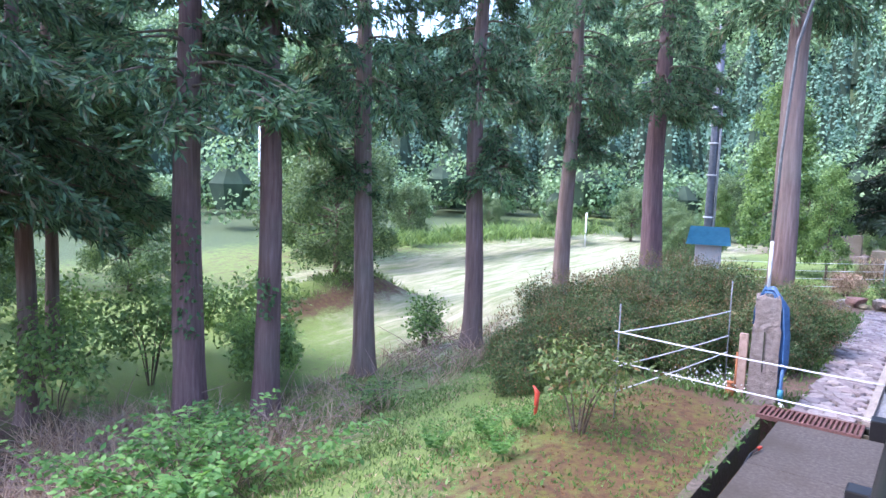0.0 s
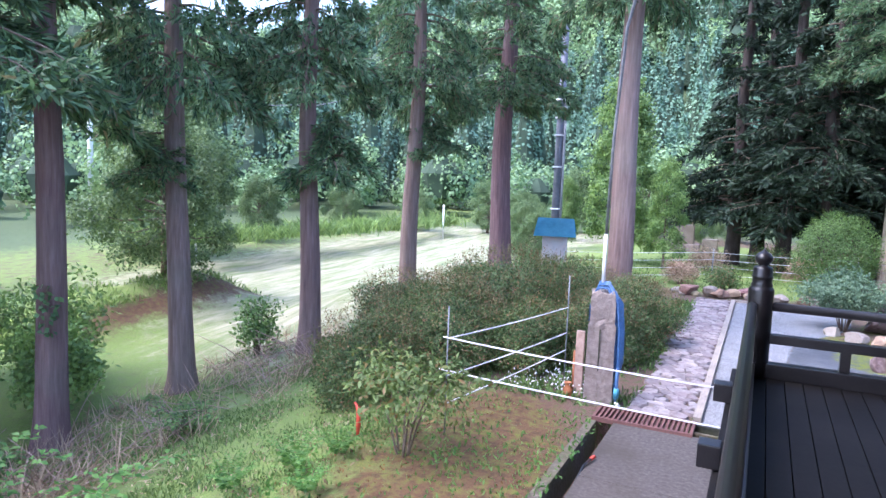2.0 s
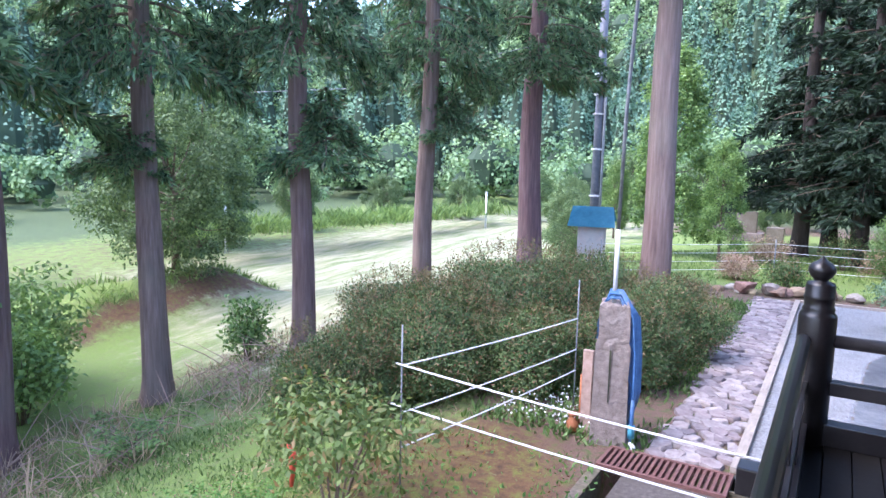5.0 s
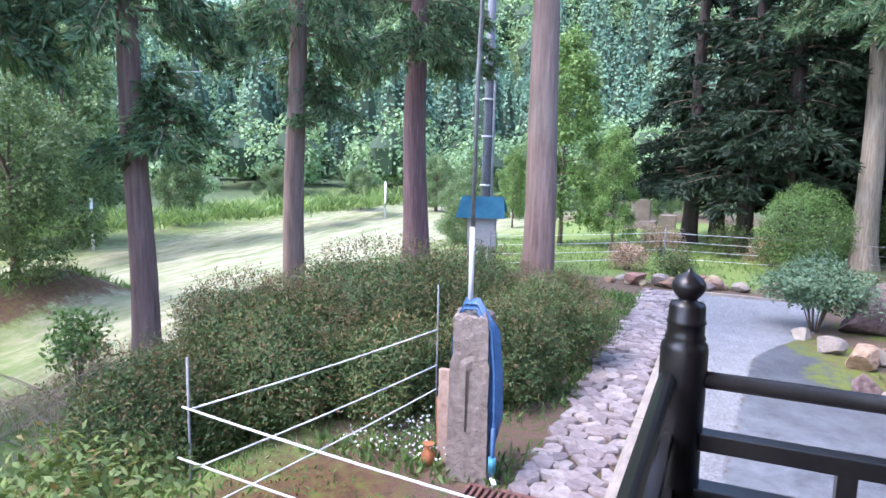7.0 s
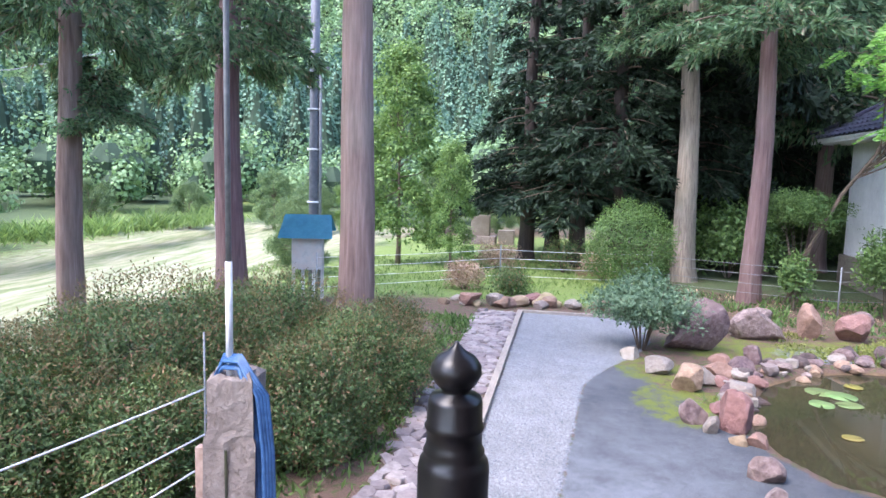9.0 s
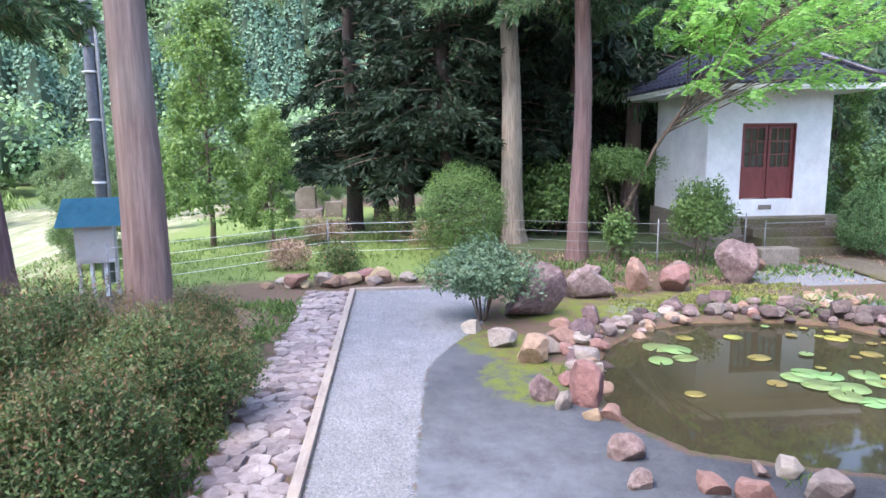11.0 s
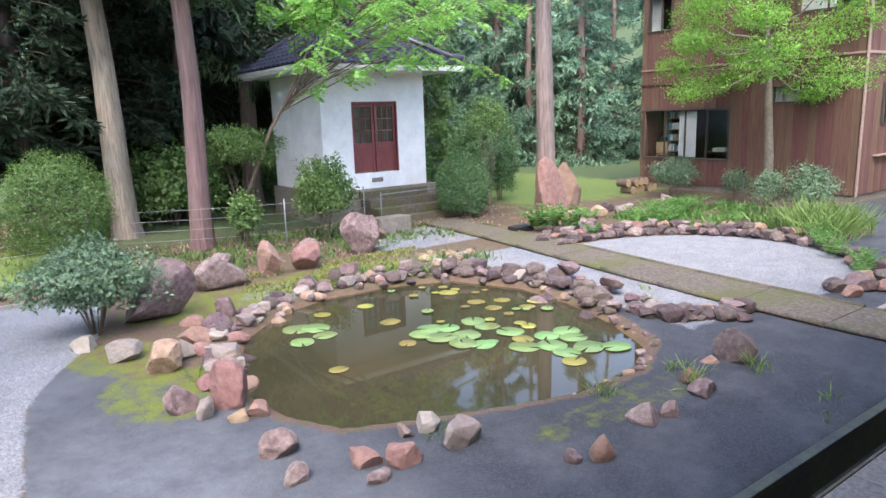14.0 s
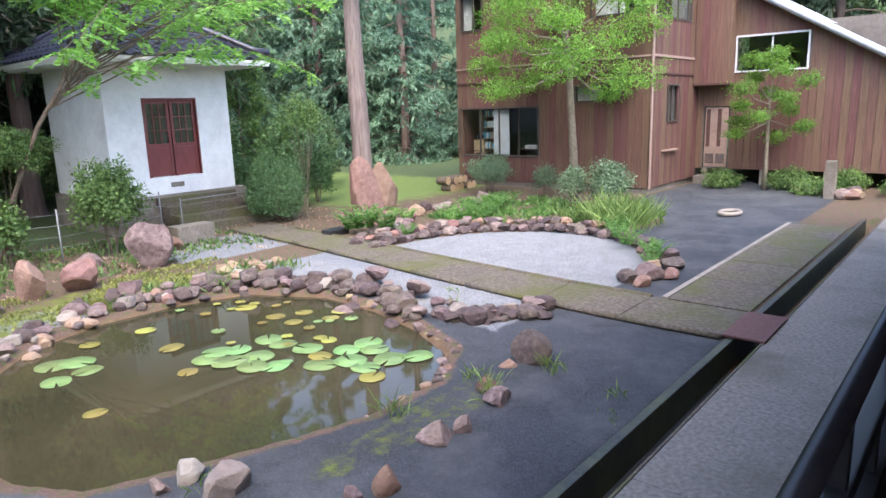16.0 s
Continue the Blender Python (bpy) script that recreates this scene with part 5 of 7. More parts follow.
# ---- rocks ----
def rock_mesh(seed, size, sub=3, cuts=9, rough=0.07, taper=0.0):
    """A split boulder: a ball cut by planes, then roughened. Its base is at z = 0."""
    rng = np.random.default_rng(seed)
    bm = bmesh.new()
    bmesh.ops.create_icosphere(bm, subdivisions=sub, radius=1)
    co = np.array([v.co[:] for v in bm.verts])
    for k in range(cuts):
        nrm = ball(1, rng)[0]
        dcut = 0.42 + 0.38 * rng.random()
        over = co @ nrm - dcut
        co = co - np.outer(np.clip(over, 0, None) * 0.985, nrm)
    off = rng.random(3) * 50
    disp = np.array([noise.noise(Vector(c * 1.7 + off)) * rough + noise.noise(Vector(c * 4.5 + off)) * rough * 0.5 + noise.noise(Vector(c * 11 + off)) * rough * 0.3 for c in co])
    co = co * (1 + disp)[:, None]
    lo, hi = co.min(0), co.max(0)
    co = (co - (lo + hi) / 2) / (hi - lo) * np.array(size)
    co[:, 2] += size[2] / 2
    co[:, :2] *= (1 - taper * co[:, 2:] / size[2])
    co[:, 0] += taper * 0.12 * size[0] * co[:, 2] / size[2]
    for v, c in zip(bm.verts, co):
        v.co = c
    me = bm_mesh("rock", bm)
    return me


def rock(x, y, sx, sy, sz, seed, mat, label, rz=0.0, sub=3, sink=0.05, z=None, group="", tilt=0.0, cuts=10, name="rock", taper=0.0):
    z = ground_z(x, y) if z is None else z
    me = rock_mesh(seed, (sx, sy, sz), sub, cuts, 0.07, taper)
    me.materials.append(M[mat])
    ob = part(name, me, None, None, "", pose(x, y, z - sink, tilt, 0, rz))
    return tagged(ob, label, "rock", group)


rock(2.25, 15.7, 1.22, 0.9, 0.88, 700, "rock", "large angular purple-brown boulder beside the pond", 20, 4, cuts=16, taper=0.6)
rock(3.35, 16.85, 1.08, 0.7, 0.58, 701, "rock", "large domed purple-brown boulder beside the pond", 0, 4, cuts=14, taper=0.45)
rock(4.32, 17.05, 0.36, 0.3, 0.66, 702, "rock_red", "upright reddish standing stone", 10, 3)
rock(4.98, 17.1, 0.55, 0.4, 0.52, 703, "rock_red", "rounded reddish garden stone", 5, 3)
rock(6.35, 17.65, 0.78, 0.6, 0.86, 704, "rock", "big rough pinkish-brown boulder by the storehouse path", 0, 4)
rock(11.25, 17.45, 0.95, 0.6, 1.6, 705, "rock_red", "tall red-brown standing stone", -30, 4, tilt=-4, taper=0.35)
rock(12.1, 17.75, 0.8, 0.55, 1.4, 706, "rock_tan", "tall tan standing stone leaning on its neighbour", -20, 4)
near_rocks = [(2.05, 11.22, 0.42, 0.36, 0.34, "rock"), (2.0, 10.78, 0.36, 0.3, 0.24, "rock"), (2.5, 10.72, 0.52, 0.3, 0.24, "rock_red"), (2.72, 10.48, 0.42, 0.34, 0.30, "rock_red"), (2.46, 10.40, 0.34, 0.22, 0.16, "rock"), (3.2, 10.85, 0.34, 0.28, 0.22, "rock_pale"), (2.98, 10.85, 0.22, 0.2, 0.18, "rock"), (3.25, 10.45, 0.46, 0.38, 0.38, "rock_pale"), (3.93, 9.62, 0.34, 0.28, 0.32, "rock_tan"), (3.72, 9.72, 0.22, 0.2, 0.18, "rock"), (4.65, 9.8, 0.36, 0.3, 0.26, "rock"), (4.88, 9.72, 0.2, 0.16, 0.22, "rock"), (5.5, 9.82, 0.34, 0.26, 0.2, "rock"), (5.62, 10.02, 0.22, 0.2, 0.2, "rock_tan"), (6.48, 10.08, 0.42, 0.36, 0.40, "rock_dark"), (6.25, 10.2, 0.24, 0.2, 0.10, "rock_red"), (1.66, 12.52, 0.28, 0.24, 0.36, "rock"), (1.80, 12.28, 0.24, 0.18, 0.26, "rock_pale"), (2.06, 12.42, 0.46, 0.34, 0.58, "rock_red"), (2.02, 12.02, 0.24, 0.2, 0.16, "rock_tan"), (2.2, 12.0, 0.26, 0.24, 0.2, "rock_red"), (1.8, 13.72, 0.42, 0.34, 0.38, "rock_red"), (2.08, 14.0, 0.32, 0.26, 0.28, "rock_pale"), (1.55, 14.32, 0.36, 0.3, 0.28, "rock_pale"), (2.46, 13.66, 0.38, 0.3, 0.2, "rock_pale"), (2.1, 13.0, 0.5, 0.35, 0.16, "rock_red"), (2.3, 14.4, 0.4, 0.3, 0.24, "rock_red"), (2.7, 14.8, 0.34, 0.3, 0.22, "rock"), (3.0, 15.3, 0.3, 0.24, 0.3, "rock"), (2.5, 15.1, 0.3, 0.26, 0.16, "rock_red"), (4.4, 15.85, 0.36, 0.28, 0.2, "rock"), (5.05, 16.0, 0.4, 0.3, 0.22, "rock_dark"), (5.4, 15.65, 0.24, 0.22, 0.2, "rock_red"), (7.2, 19.0, 1.0, 0.4, 0.32, "rock_tan"), (7.0, 18.75, 0.4, 0.3, 0.42, "rock"), (1.25, 15.0, 0.3, 0.24, 0.2, "rock_pale"), (3.9, 18.4, 0.5, 0.4, 0.3, "rock"), (5.7, 18.6, 0.4, 0.3, 0.3, "rock")]
for k, (x, y, a, b, c, mat) in enumerate(near_rocks):
    f = min(1.0, math.hypot(x - 0.9, y - 6.6) / 6.9)
    a, b, c = a * f, b * f, c * f
    rock(x, y, a * 1.08, b * 1.08, c * 0.88 + 0.07, 720 + k, mat, {"rock": "purple-brown garden rock by the pond", "rock_red": "reddish-brown garden rock by the pond", "rock_pale": "pale grey-pink garden rock by the pond", "rock_tan": "tan mossy garden rock by the pond", "rock_dark": "dark wet rock by the pond"}[mat], k * 47 % 180, 4, 0.08, group="pond rocks", cuts=7)

pool = [rock_mesh(760 + k, (1, 0.75 + 0.04 * k, 0.6 + 0.03 * (k % 4)), 2, 6) for k in range(8)]
variants = {}


def small_rock(x, y, s, mat, k, label, group, z=None, rz=None, name="rock"):
    key = (mat, k % 8)
    if key not in variants:
        me = pool[k % 8].copy()
        me.materials.append(M[mat])
        variants[key] = me
    z = ground_z(x, y) if z is None else z
    ob = new(name, variants[key])
    ob.matrix_basis = pose(x, y, z - 0.03, (k * 13) % 20 - 10, (k * 7) % 16 - 8, (k * 61) % 360 if rz is None else rz) @ Matrix.Diagonal((s, s, s, 1))
    return tagged(ob, label, "rock", group)


rng = np.random.default_rng(800)
# heaped rocks on the pond's far bank
spine = np.array([(5.0, 15.75), (5.9, 15.55), (6.7, 15.1), (7.15, 14.3), (7.25, 13.4), (7.15, 12.5), (6.98, 11.7), (7.3, 11.2), (8.0, 10.85)])
for k in range(185):
    u = k / 185 * (len(spine) - 1.001)
    i = int(u)
    p = spine[i] + (spine[i + 1] - spine[i]) * (u - i) + rng.normal(size=2) * (0.20 if i < 6 else 0.10)
    s = 0.15 + 0.19 * rng.random() ** 1.6
    lift = 0.10 * rng.random() if i < 6 and k % 3 == 0 else 0.0
    small_rock(p[0], p[1], s, ("rock_dark", "rock_dark", "rock_dark", "rock", "rock_red" if k % 12 == 3 else "rock_dark", "rock_pale" if k % 36 == 5 else "rock_dark")[k % 6], k, "rounded dark purple rock heaped on the pond bank", "heaped pond rocks", max(ground_z(p[0], p[1]), WATER - 0.08) + lift)
# pale cobbles at the back of the pond
for k in range(24):
    p = np.array([6.6 + 1.2 * rng.random(), 15.6 + 0.7 * rng.random()])
    small_rock(p[0], p[1], 0.16 + 0.12 * rng.random(), ("rock_tan", "rock_pale", "rock_red")[k % 3], k + 3, "pale tan cobble behind the pond", "pale cobbles", name="cobble")
# small stones on the western rim
for k in range(60):
    u = k / 60
    a = POND[(12 + int(u * 5)) % 17]
    b = POND[(13 + int(u * 5)) % 17]
    f = u * 5 - int(u * 5)
    p = a + (b - a) * f + rng.normal(size=2) * 0.16 + np.array([-0.12, 0.18])
    small_rock(p[0], p[1], 0.12 + 0.16 * rng.random(), ("rock", "rock_red", "rock_dark", "rock_pale")[k % 4], k, "small stone on the pond's rim", "rim stones", name="cobble")
for k in range(46):
    u = k / 46 * 5.0
    i = 5 + int(u)
    p = POND[i] + (POND[i + 1] - POND[i]) * (u - int(u)) + rng.normal(size=2) * 0.07 + np.array([0.05, -0.06])
    small_rock(p[0], p[1], 0.06 + 0.10 * rng.random() ** 2, ("rock", "rock_tan", "rock_dark")[k % 3], k, "small stone on the pond's muddy shore", "shore stones", name="cobble")
# border of the gravel bed
for k in range(62):
    a = radians(98 - 165 * k / 61)
    p = np.array([9.9 + 2.9 * math.cos(a), 12.95 + 2.5 * math.sin(a)]) + rng.normal(size=2) * 0.05
    if p[0] > 9.35:
        small_rock(p[0], p[1], 0.22 + 0.12 * rng.random(), ("rock_dark", "rock_dark", "rock", "rock_dark")[k % 4], k, "rounded brown stone edging the gravel bed", "gravel bed edging", name="edging_stone")
for k in range(40):
    a = radians(100 - 120 * k / 39)
    p = np.array([10.2 + 3.35 * math.cos(a), 13.2 + 2.9 * math.sin(a)]) + rng.normal(size=2) * 0.08
    small_rock(p[0], p[1], 0.2 + 0.14 * rng.random(), ("rock_dark", "rock", "rock_red", "rock_dark")[k % 4], k + 2, "brown stone in the planted rock border", "rock border", name="edging_stone")
for k in range(26):
    small_rock(11.6 + 4.6 * rng.random(), 16.6 + 1.4 * rng.random(), 0.22 + 0.25 * rng.random(), ("rock", "rock_dark", "rock_red", "rock_pale")[k % 4], k, "garden rock in the planted border", "border rocks")
for k in range(16):
    small_rock(10.0 + 2.0 * rng.random(), 16.2 + 1.3 * rng.random() - 0.5, 0.18 + 0.12 * rng.random(), ("rock", "rock_dark", "rock_pale")[k % 3], k, "garden rock beside the ferns", "fern rocks")
# east rim of the gravel bed
for k, (x, y) in enumerate([(9.75, 10.3), (9.85, 10.62), (10.15, 10.38), (10.55, 10.5), (10.9, 10.35), (11.3, 10.6), (11.6, 11.1), (12.1, 11.3), (12.5, 11.8), (10.35, 10.15)]):
    small_rock(x, y, 0.3 + 0.06 * (k % 3), ("rock_red", "rock_dark", "rock")[k % 3], k, "rough stone at the tip of the gravel bed", "gravel bed edging", name="edging_stone")
for k, (x, y, f) in enumerate([(11.15, 10.75, 0.36), (11.5, 10.95, 0.32), (11.9, 11.55, 0.38), (12.4, 11.95, 0.36), (12.9, 12.2, 0.42), (10.75, 10.65, 0.24)]):
    fern(x, y, f, 260 + k, "fresh", 14, "broad leafy plant at the tip of the gravel bed")
# tan rocks at the head of the stone band
for k in range(26):
    small_rock(-2.2 + 3.6 * rng.random(), 18.15 + 0.6 * rng.random(), 0.22 + 0.26 * rng.random(), ("rock_tan", "rock_pale", "rock_tan", "rock_red")[k % 4], k, "tan rock at the end of the gravel walk", "tan rocks")
for k in range(10):
    small_rock(20.0 + 1.0 * rng.random(), 9.2 + 1.6 * rng.random(), 0.3 + 0.2 * rng.random(), ("rock_tan", "rock")[k % 2], k, "rock ringed round a stone post", "post rocks")

# ---- lily pads ----
def pad_mesh(seed):
    rng = np.random.default_rng(seed)
    bm = bmesh.new()
    n = 22
    c = bm.verts.new((0, 0, 0.0))
    r = [bm.verts.new((math.cos(a) * (1 + 0.03 * math.sin(5 * a + seed)), math.sin(a) * (1 + 0.03 * math.cos(4 * a + seed)), 0.035 + 0.02 * math.sin(3 * a + seed))) for a in np.linspace(0.14, 6.14, n)]
    for p, q in zip(r, r[1:]):
        bm.faces.new((c, p, q)).smooth = True
    e = bmesh.ops.extrude_face_region(bm, geom=list(bm.faces))
    for v in [g for g in e["geom"] if isinstance(g, bmesh.types.BMVert)]:
        v.co.z += 0.02
    return bm_mesh("lily_pad", bm)


pads = {}
for mat in ("pad", "pad_yellow"):
    for k in range(3):
        me = pad_mesh(k + 1)
        me.materials.append(M[mat])
        pads[mat, k] = me
pad_rng = np.random.default_rng(820)
GREEN = [(3.53, 14.22), (3.69, 13.77), (3.36, 13.71), (3.72, 14.1), (4.62, 12.99), (4.8, 13.1), (4.98, 12.97), (5.4, 13.0), (5.4, 12.72), (4.99, 12.62), (4.93, 12.23), (4.72, 12.74), (4.78, 12.42), (5.46, 12.36), (5.7, 11.98), (5.24, 11.87), (5.5, 11.7), (5.46, 11.43), (5.88, 11.72), (5.77, 11.39), (6.0, 11.2), (6.0, 11.95)]
YELLOW = [(4.3, 12.85), (3.29, 12.64), (5.33, 11.2), (4.57, 13.68), (4.69, 14.54), (4.04, 14.57), (6.0, 14.35), (5.99, 13.67), (6.32, 13.5), (6.36, 13.02), (6.63, 13.13), (5.97, 13.27), (5.39, 12.06), (5.8, 12.4)]
for k, (x, y) in enumerate(GREEN + YELLOW):
    green = k < len(GREEN)
    r = (0.155 if green else 0.10) + 0.05 * pad_rng.random()
    ob = new("lily_pad", pads["pad" if green else "pad_yellow", k % 3])
    ob.matrix_basis = pose(x, y, WATER + 0.002 + 0.0015 * (k % 7), 0, 0, pad_rng.random() * 360) @ Matrix.Diagonal((r, r * (0.85 + 0.15 * pad_rng.random()), r * 0.6, 1))
    tagged(ob, "round green water lily pad" if green else "yellowing water lily pad", "lily pad", "lily pads")
for k in range(20):
    x, y = 5.9 + pad_rng.normal() * 0.45, 13.5 + pad_rng.normal() * 0.7
    if float(pond_depth(np.array([x]), np.array([y]))[0]) < 0.12:
        continue
    r = 0.05 + 0.05 * pad_rng.random()
    ob = new("lily_pad", pads["pad_yellow" if k % 3 else "pad", k % 3])
    ob.matrix_basis = pose(x, y, WATER + 0.013 + 0.0015 * (k % 5), 0, 0, pad_rng.random() * 360) @ Matrix.Diagonal((r, r * 0.9, r * 0.6, 1))
    tagged(ob, "small young water lily pad", "lily pad", "lily pads")

# ---- stone band beside the gravel ----
def flat_stone(seed):
    rng = np.random.default_rng(seed)
    n = 7
    a = np.sort(np.linspace(0, 6.283, n, endpoint=False) + rng.normal(size=n) * 0.22)
    r = 0.46 + 0.20 * rng.random(n)
    bm = bmesh.new()
    lo = [bm.verts.new((r[k] * math.cos(a[k]), r[k] * math.sin(a[k]), 0)) for k in range(n)]
    mid = [bm.verts.new((v.co.x * 1.0, v.co.y * 1.0, 0.30)) for v in lo]
    hi = [bm.verts.new((v.co.x * 0.90, v.co.y * 0.90, 0.38 + 0.10 * rng.random())) for v in lo]
    for r0, r1 in ((lo, mid), (mid, hi)):
        for k in range(n):
            bm.faces.new((r0[k], r0[(k + 1) % n], r1[(k + 1) % n], r1[k]))
    bm.faces.new(hi)
    me = bm_mesh("stone", bm)
    me.materials.append(M["paving"])
    return me


band = tagged(new("stone_band"), "band of pinkish split stones set along the gravel walk", "stone edging", kind="structure")
flats = [flat_stone(840 + k) for k in range(12)]
srng = np.random.default_rng(850)
for j in range(55):
    for i in range(4):
        if j < 55:
            x = -1.215 + i * 0.168 + srng.normal() * 0.02 + (0.05 if j % 2 else -0.03)
            y = 8.80 + j * 0.163 + srng.normal() * 0.02
            s = 0.185 + 0.04 * srng.random()
            ob = new("stone", flats[srng.integers(12)])
            ob.parent = band
            ob.matrix_basis = pose(x, y, -1.135 + 0.012 * srng.random(), srng.normal() * 4, srng.normal() * 4, srng.random() * 360) @ Matrix.Diagonal((s, s * (0.75 + 0.3 * srng.random()), s * 0.75, 1))

# ---- gravel chips ----
def chips(name, n, inside, seed, size, mat, label):
    rng = np.random.default_rng(seed)
    P = inside(rng, n)
    tet = np.array([(1, 0, 0), (-0.6, 0.8, 0), (-0.6, -0.8, 0), (0.05, 0.1, 0.75)])
    n = len(P)
    ang = rng.random(n) * 6.283
    s = size * (0.5 + rng.random(n))
    c, sn = np.cos(ang), np.sin(ang)
    V = np.empty((n, 4, 3))
    V[:, :, 0] = P[:, :1] + s[:, None] * (c[:, None] * tet[:, 0] - sn[:, None] * tet[:, 1])
    V[:, :, 1] = P[:, 1:2] + s[:, None] * (sn[:, None] * tet[:, 0] + c[:, None] * tet[:, 1])
    V[:, :, 2] = P[:, 2:3] + s[:, None] * tet[:, 2] * (0.6 + 0.6 * rng.random((n, 1)))
    F = np.array([0, 1, 3, 1, 2, 3, 2, 0, 3])
    loops = (F[None] + 4 * np.arange(n)[:, None]).ravel()
    tagged(part(name, mesh_np(name, V.reshape(-1, 3), loops, np.full(n * 3, 3)), M[mat]), label, "gravel", kind="stuff")


def walk_area(rng, n):
    y = 8.8 + 8.9 * rng.random(n) ** 1.4
    x = -0.48 + (edge_x(y) + 0.45) * rng.random(n)
    return np.stack((x, y, np.full(n, -1.1)), -1)


def bed_area(rng, n):
    a, r = rng.random(n) * 6.283, np.sqrt(rng.random(n))
    p = np.stack((9.9 + 2.65 * r * np.cos(a), 12.95 + 2.25 * r * np.sin(a), np.full(n, -1.1)), -1)
    q = np.stack((7.1 + 1.2 * rng.random(n // 3), 11.2 + 4.5 * rng.random(n // 3), np.full(n // 3, -1.1)), -1)
    q = q[pond_depth(q[:, 0], q[:, 1]) < -0.4]
    return np.concatenate((p[p[:, 0] > 9.3 + 0.04 * (p[:, 1] - 10)], q))


def yard_area(rng, n):
    p = np.stack((1.0 + 7.1 * rng.random(n), 8.8 + 3.0 * rng.random(n), np.full(n, -1.102)), -1)
    return p[(pond_depth(p[:, 0], p[:, 1]) < -0.3) & (p[:, 0] > edge_x(p[:, 1]))]


chips("gravel_walk_chips", 26000, walk_area, 860, 0.014, "pebble", "loose pale grey gravel")
chips("yard_chips", 26000, yard_area, 862, 0.007, "grit", "fine loose chips on the dark yard")
chips("gravel_bed_chips", 22000, bed_area, 861, 0.018, "pebble", "loose pale grey gravel")

# ---- grass and litter ----
def blades_on(name, n, area, h, width, mat, seed, label, lean=0.5, category="grass"):
    rng = np.random.default_rng(seed)
    x0, x1, y0, y1 = area
    X, Y = x0 + (x1 - x0) * rng.random(n), y0 + (y1 - y0) * rng.random(n)
    keep = np.array([noise.noise(Vector((a * 1.1, b * 1.1, seed))) for a, b in zip(X, Y)]) + 0.35 > rng.random(n) * 0.6
    X, Y = X[keep], Y[keep]
    n = len(X)
    P = np.stack((X, Y, land(X, Y) - 0.01), -1)
    D = rng.normal(size=(n, 3)) * lean + np.array([0, 0, 1])
    tagged(part(name, leaf_mesh(name, blades(P, D, h * (0.5 + rng.random(n)), width, rng)), M[mat]), label, category, kind="stuff")


# blades under the cedars take the grass colour with shade in it
blades_on("lawn_grass", 42000, (-9, -3.2, 2.5, 11.5), 0.06, 0.006, "shaded_grass", 870, "short uneven grass under the cedars")
blades_on("far_grass", 16000, (-9, 2, 18.8, 26), 0.10, 0.010, "grassblade", 871, "short lawn grass beyond the walk")
blades_on("dry_brush", 15000, (-10.5, -5.9, 0.8, 6.0), 0.55, 0.006, "dry", 872, "heap of dry reddish stalks and twigs", 1.3, "brush")
blades_on("dry_edge", 3600, (-9.0, -6.3, 5.0, 12.0), 0.34, 0.006, "dry", 873, "dry stalks along the edge of the field", 0.8, "brush")
blades_on("moss_bed_plants", 6500, (-3.9, -1.7, 4.0, 8.4), 0.05, 0.009, "fresh", 874, "small weeds on the mossy bed", 1.0, "weeds")
blades_on("field_bank_grass", 5000, (-16.0, -13.4, 9.5, 16.5), 0.22, 0.014, "grassblade", 882, "rough grass on the earth bank in the field", 0.7)
blades_on("bank_weeds", 12000, (-3.2, -1.3, 8.6, 17.0), 0.11, 0.015, "shrub", 875, "weeds below the azaleas", 1.0, "weeds")
blades_on("pond_bank_weeds", 11000, (3.6, 7.4, 15.5, 17.4), 0.05, 0.018, "gold", 876, "creeping golden ground cover on the pond bank", 1.2, "weeds")
blades_on("garden_weeds", 4200, (3.0, 9.0, 17.6, 21.0), 0.13, 0.022, "shrub", 877, "weeds in the garden bed", 1.0, "weeds")
blades_on("gutter_weeds", 500, (-1.66, -1.52, 3.0, 8.2), 0.07, 0.014, "fresh", 878, "weeds on the gutter's edge", 1.0, "weeds")
blades_on("litter", 6000, (2.8, 12.5, 17.3, 21.5), 0.07, 0.014, "dry", 879, "fallen brown cedar litter", 3.0, "litter")
blades_on("fallen_twigs", 7500, (-7.0, -3.2, 3.0, 10.5), 0.06, 0.008, "dry", 885, "fallen twigs on the grass", 3.0, "litter")
blades_on("moss_litter", 4600, (-3.9, -1.7, 3.4, 8.3), 0.035, 0.008, "moss_leaf", 880, "rusty fallen leaves on the mossy bed", 3.0, "litter")
blades_on("moss_sprouts", 1500, (-3.9, -1.7, 3.4, 8.3), 0.06, 0.014, "fresh", 881, "small green plants sprouting on the mossy bed", 1.2, "weeds")
blades_on("isle_plants", 1600, (13.2, 15.6, 12.3, 14.8), 0.22, 0.028, "shrub", 883, "leafy plants on the planted island", 0.9, "weeds")
blades_on("island_plants", 3500, (12.6, 16.6, 14.6, 17.0), 0.16, 0.025, "fresh", 881, "fresh low plants in the rock border", 1.0, "weeds")


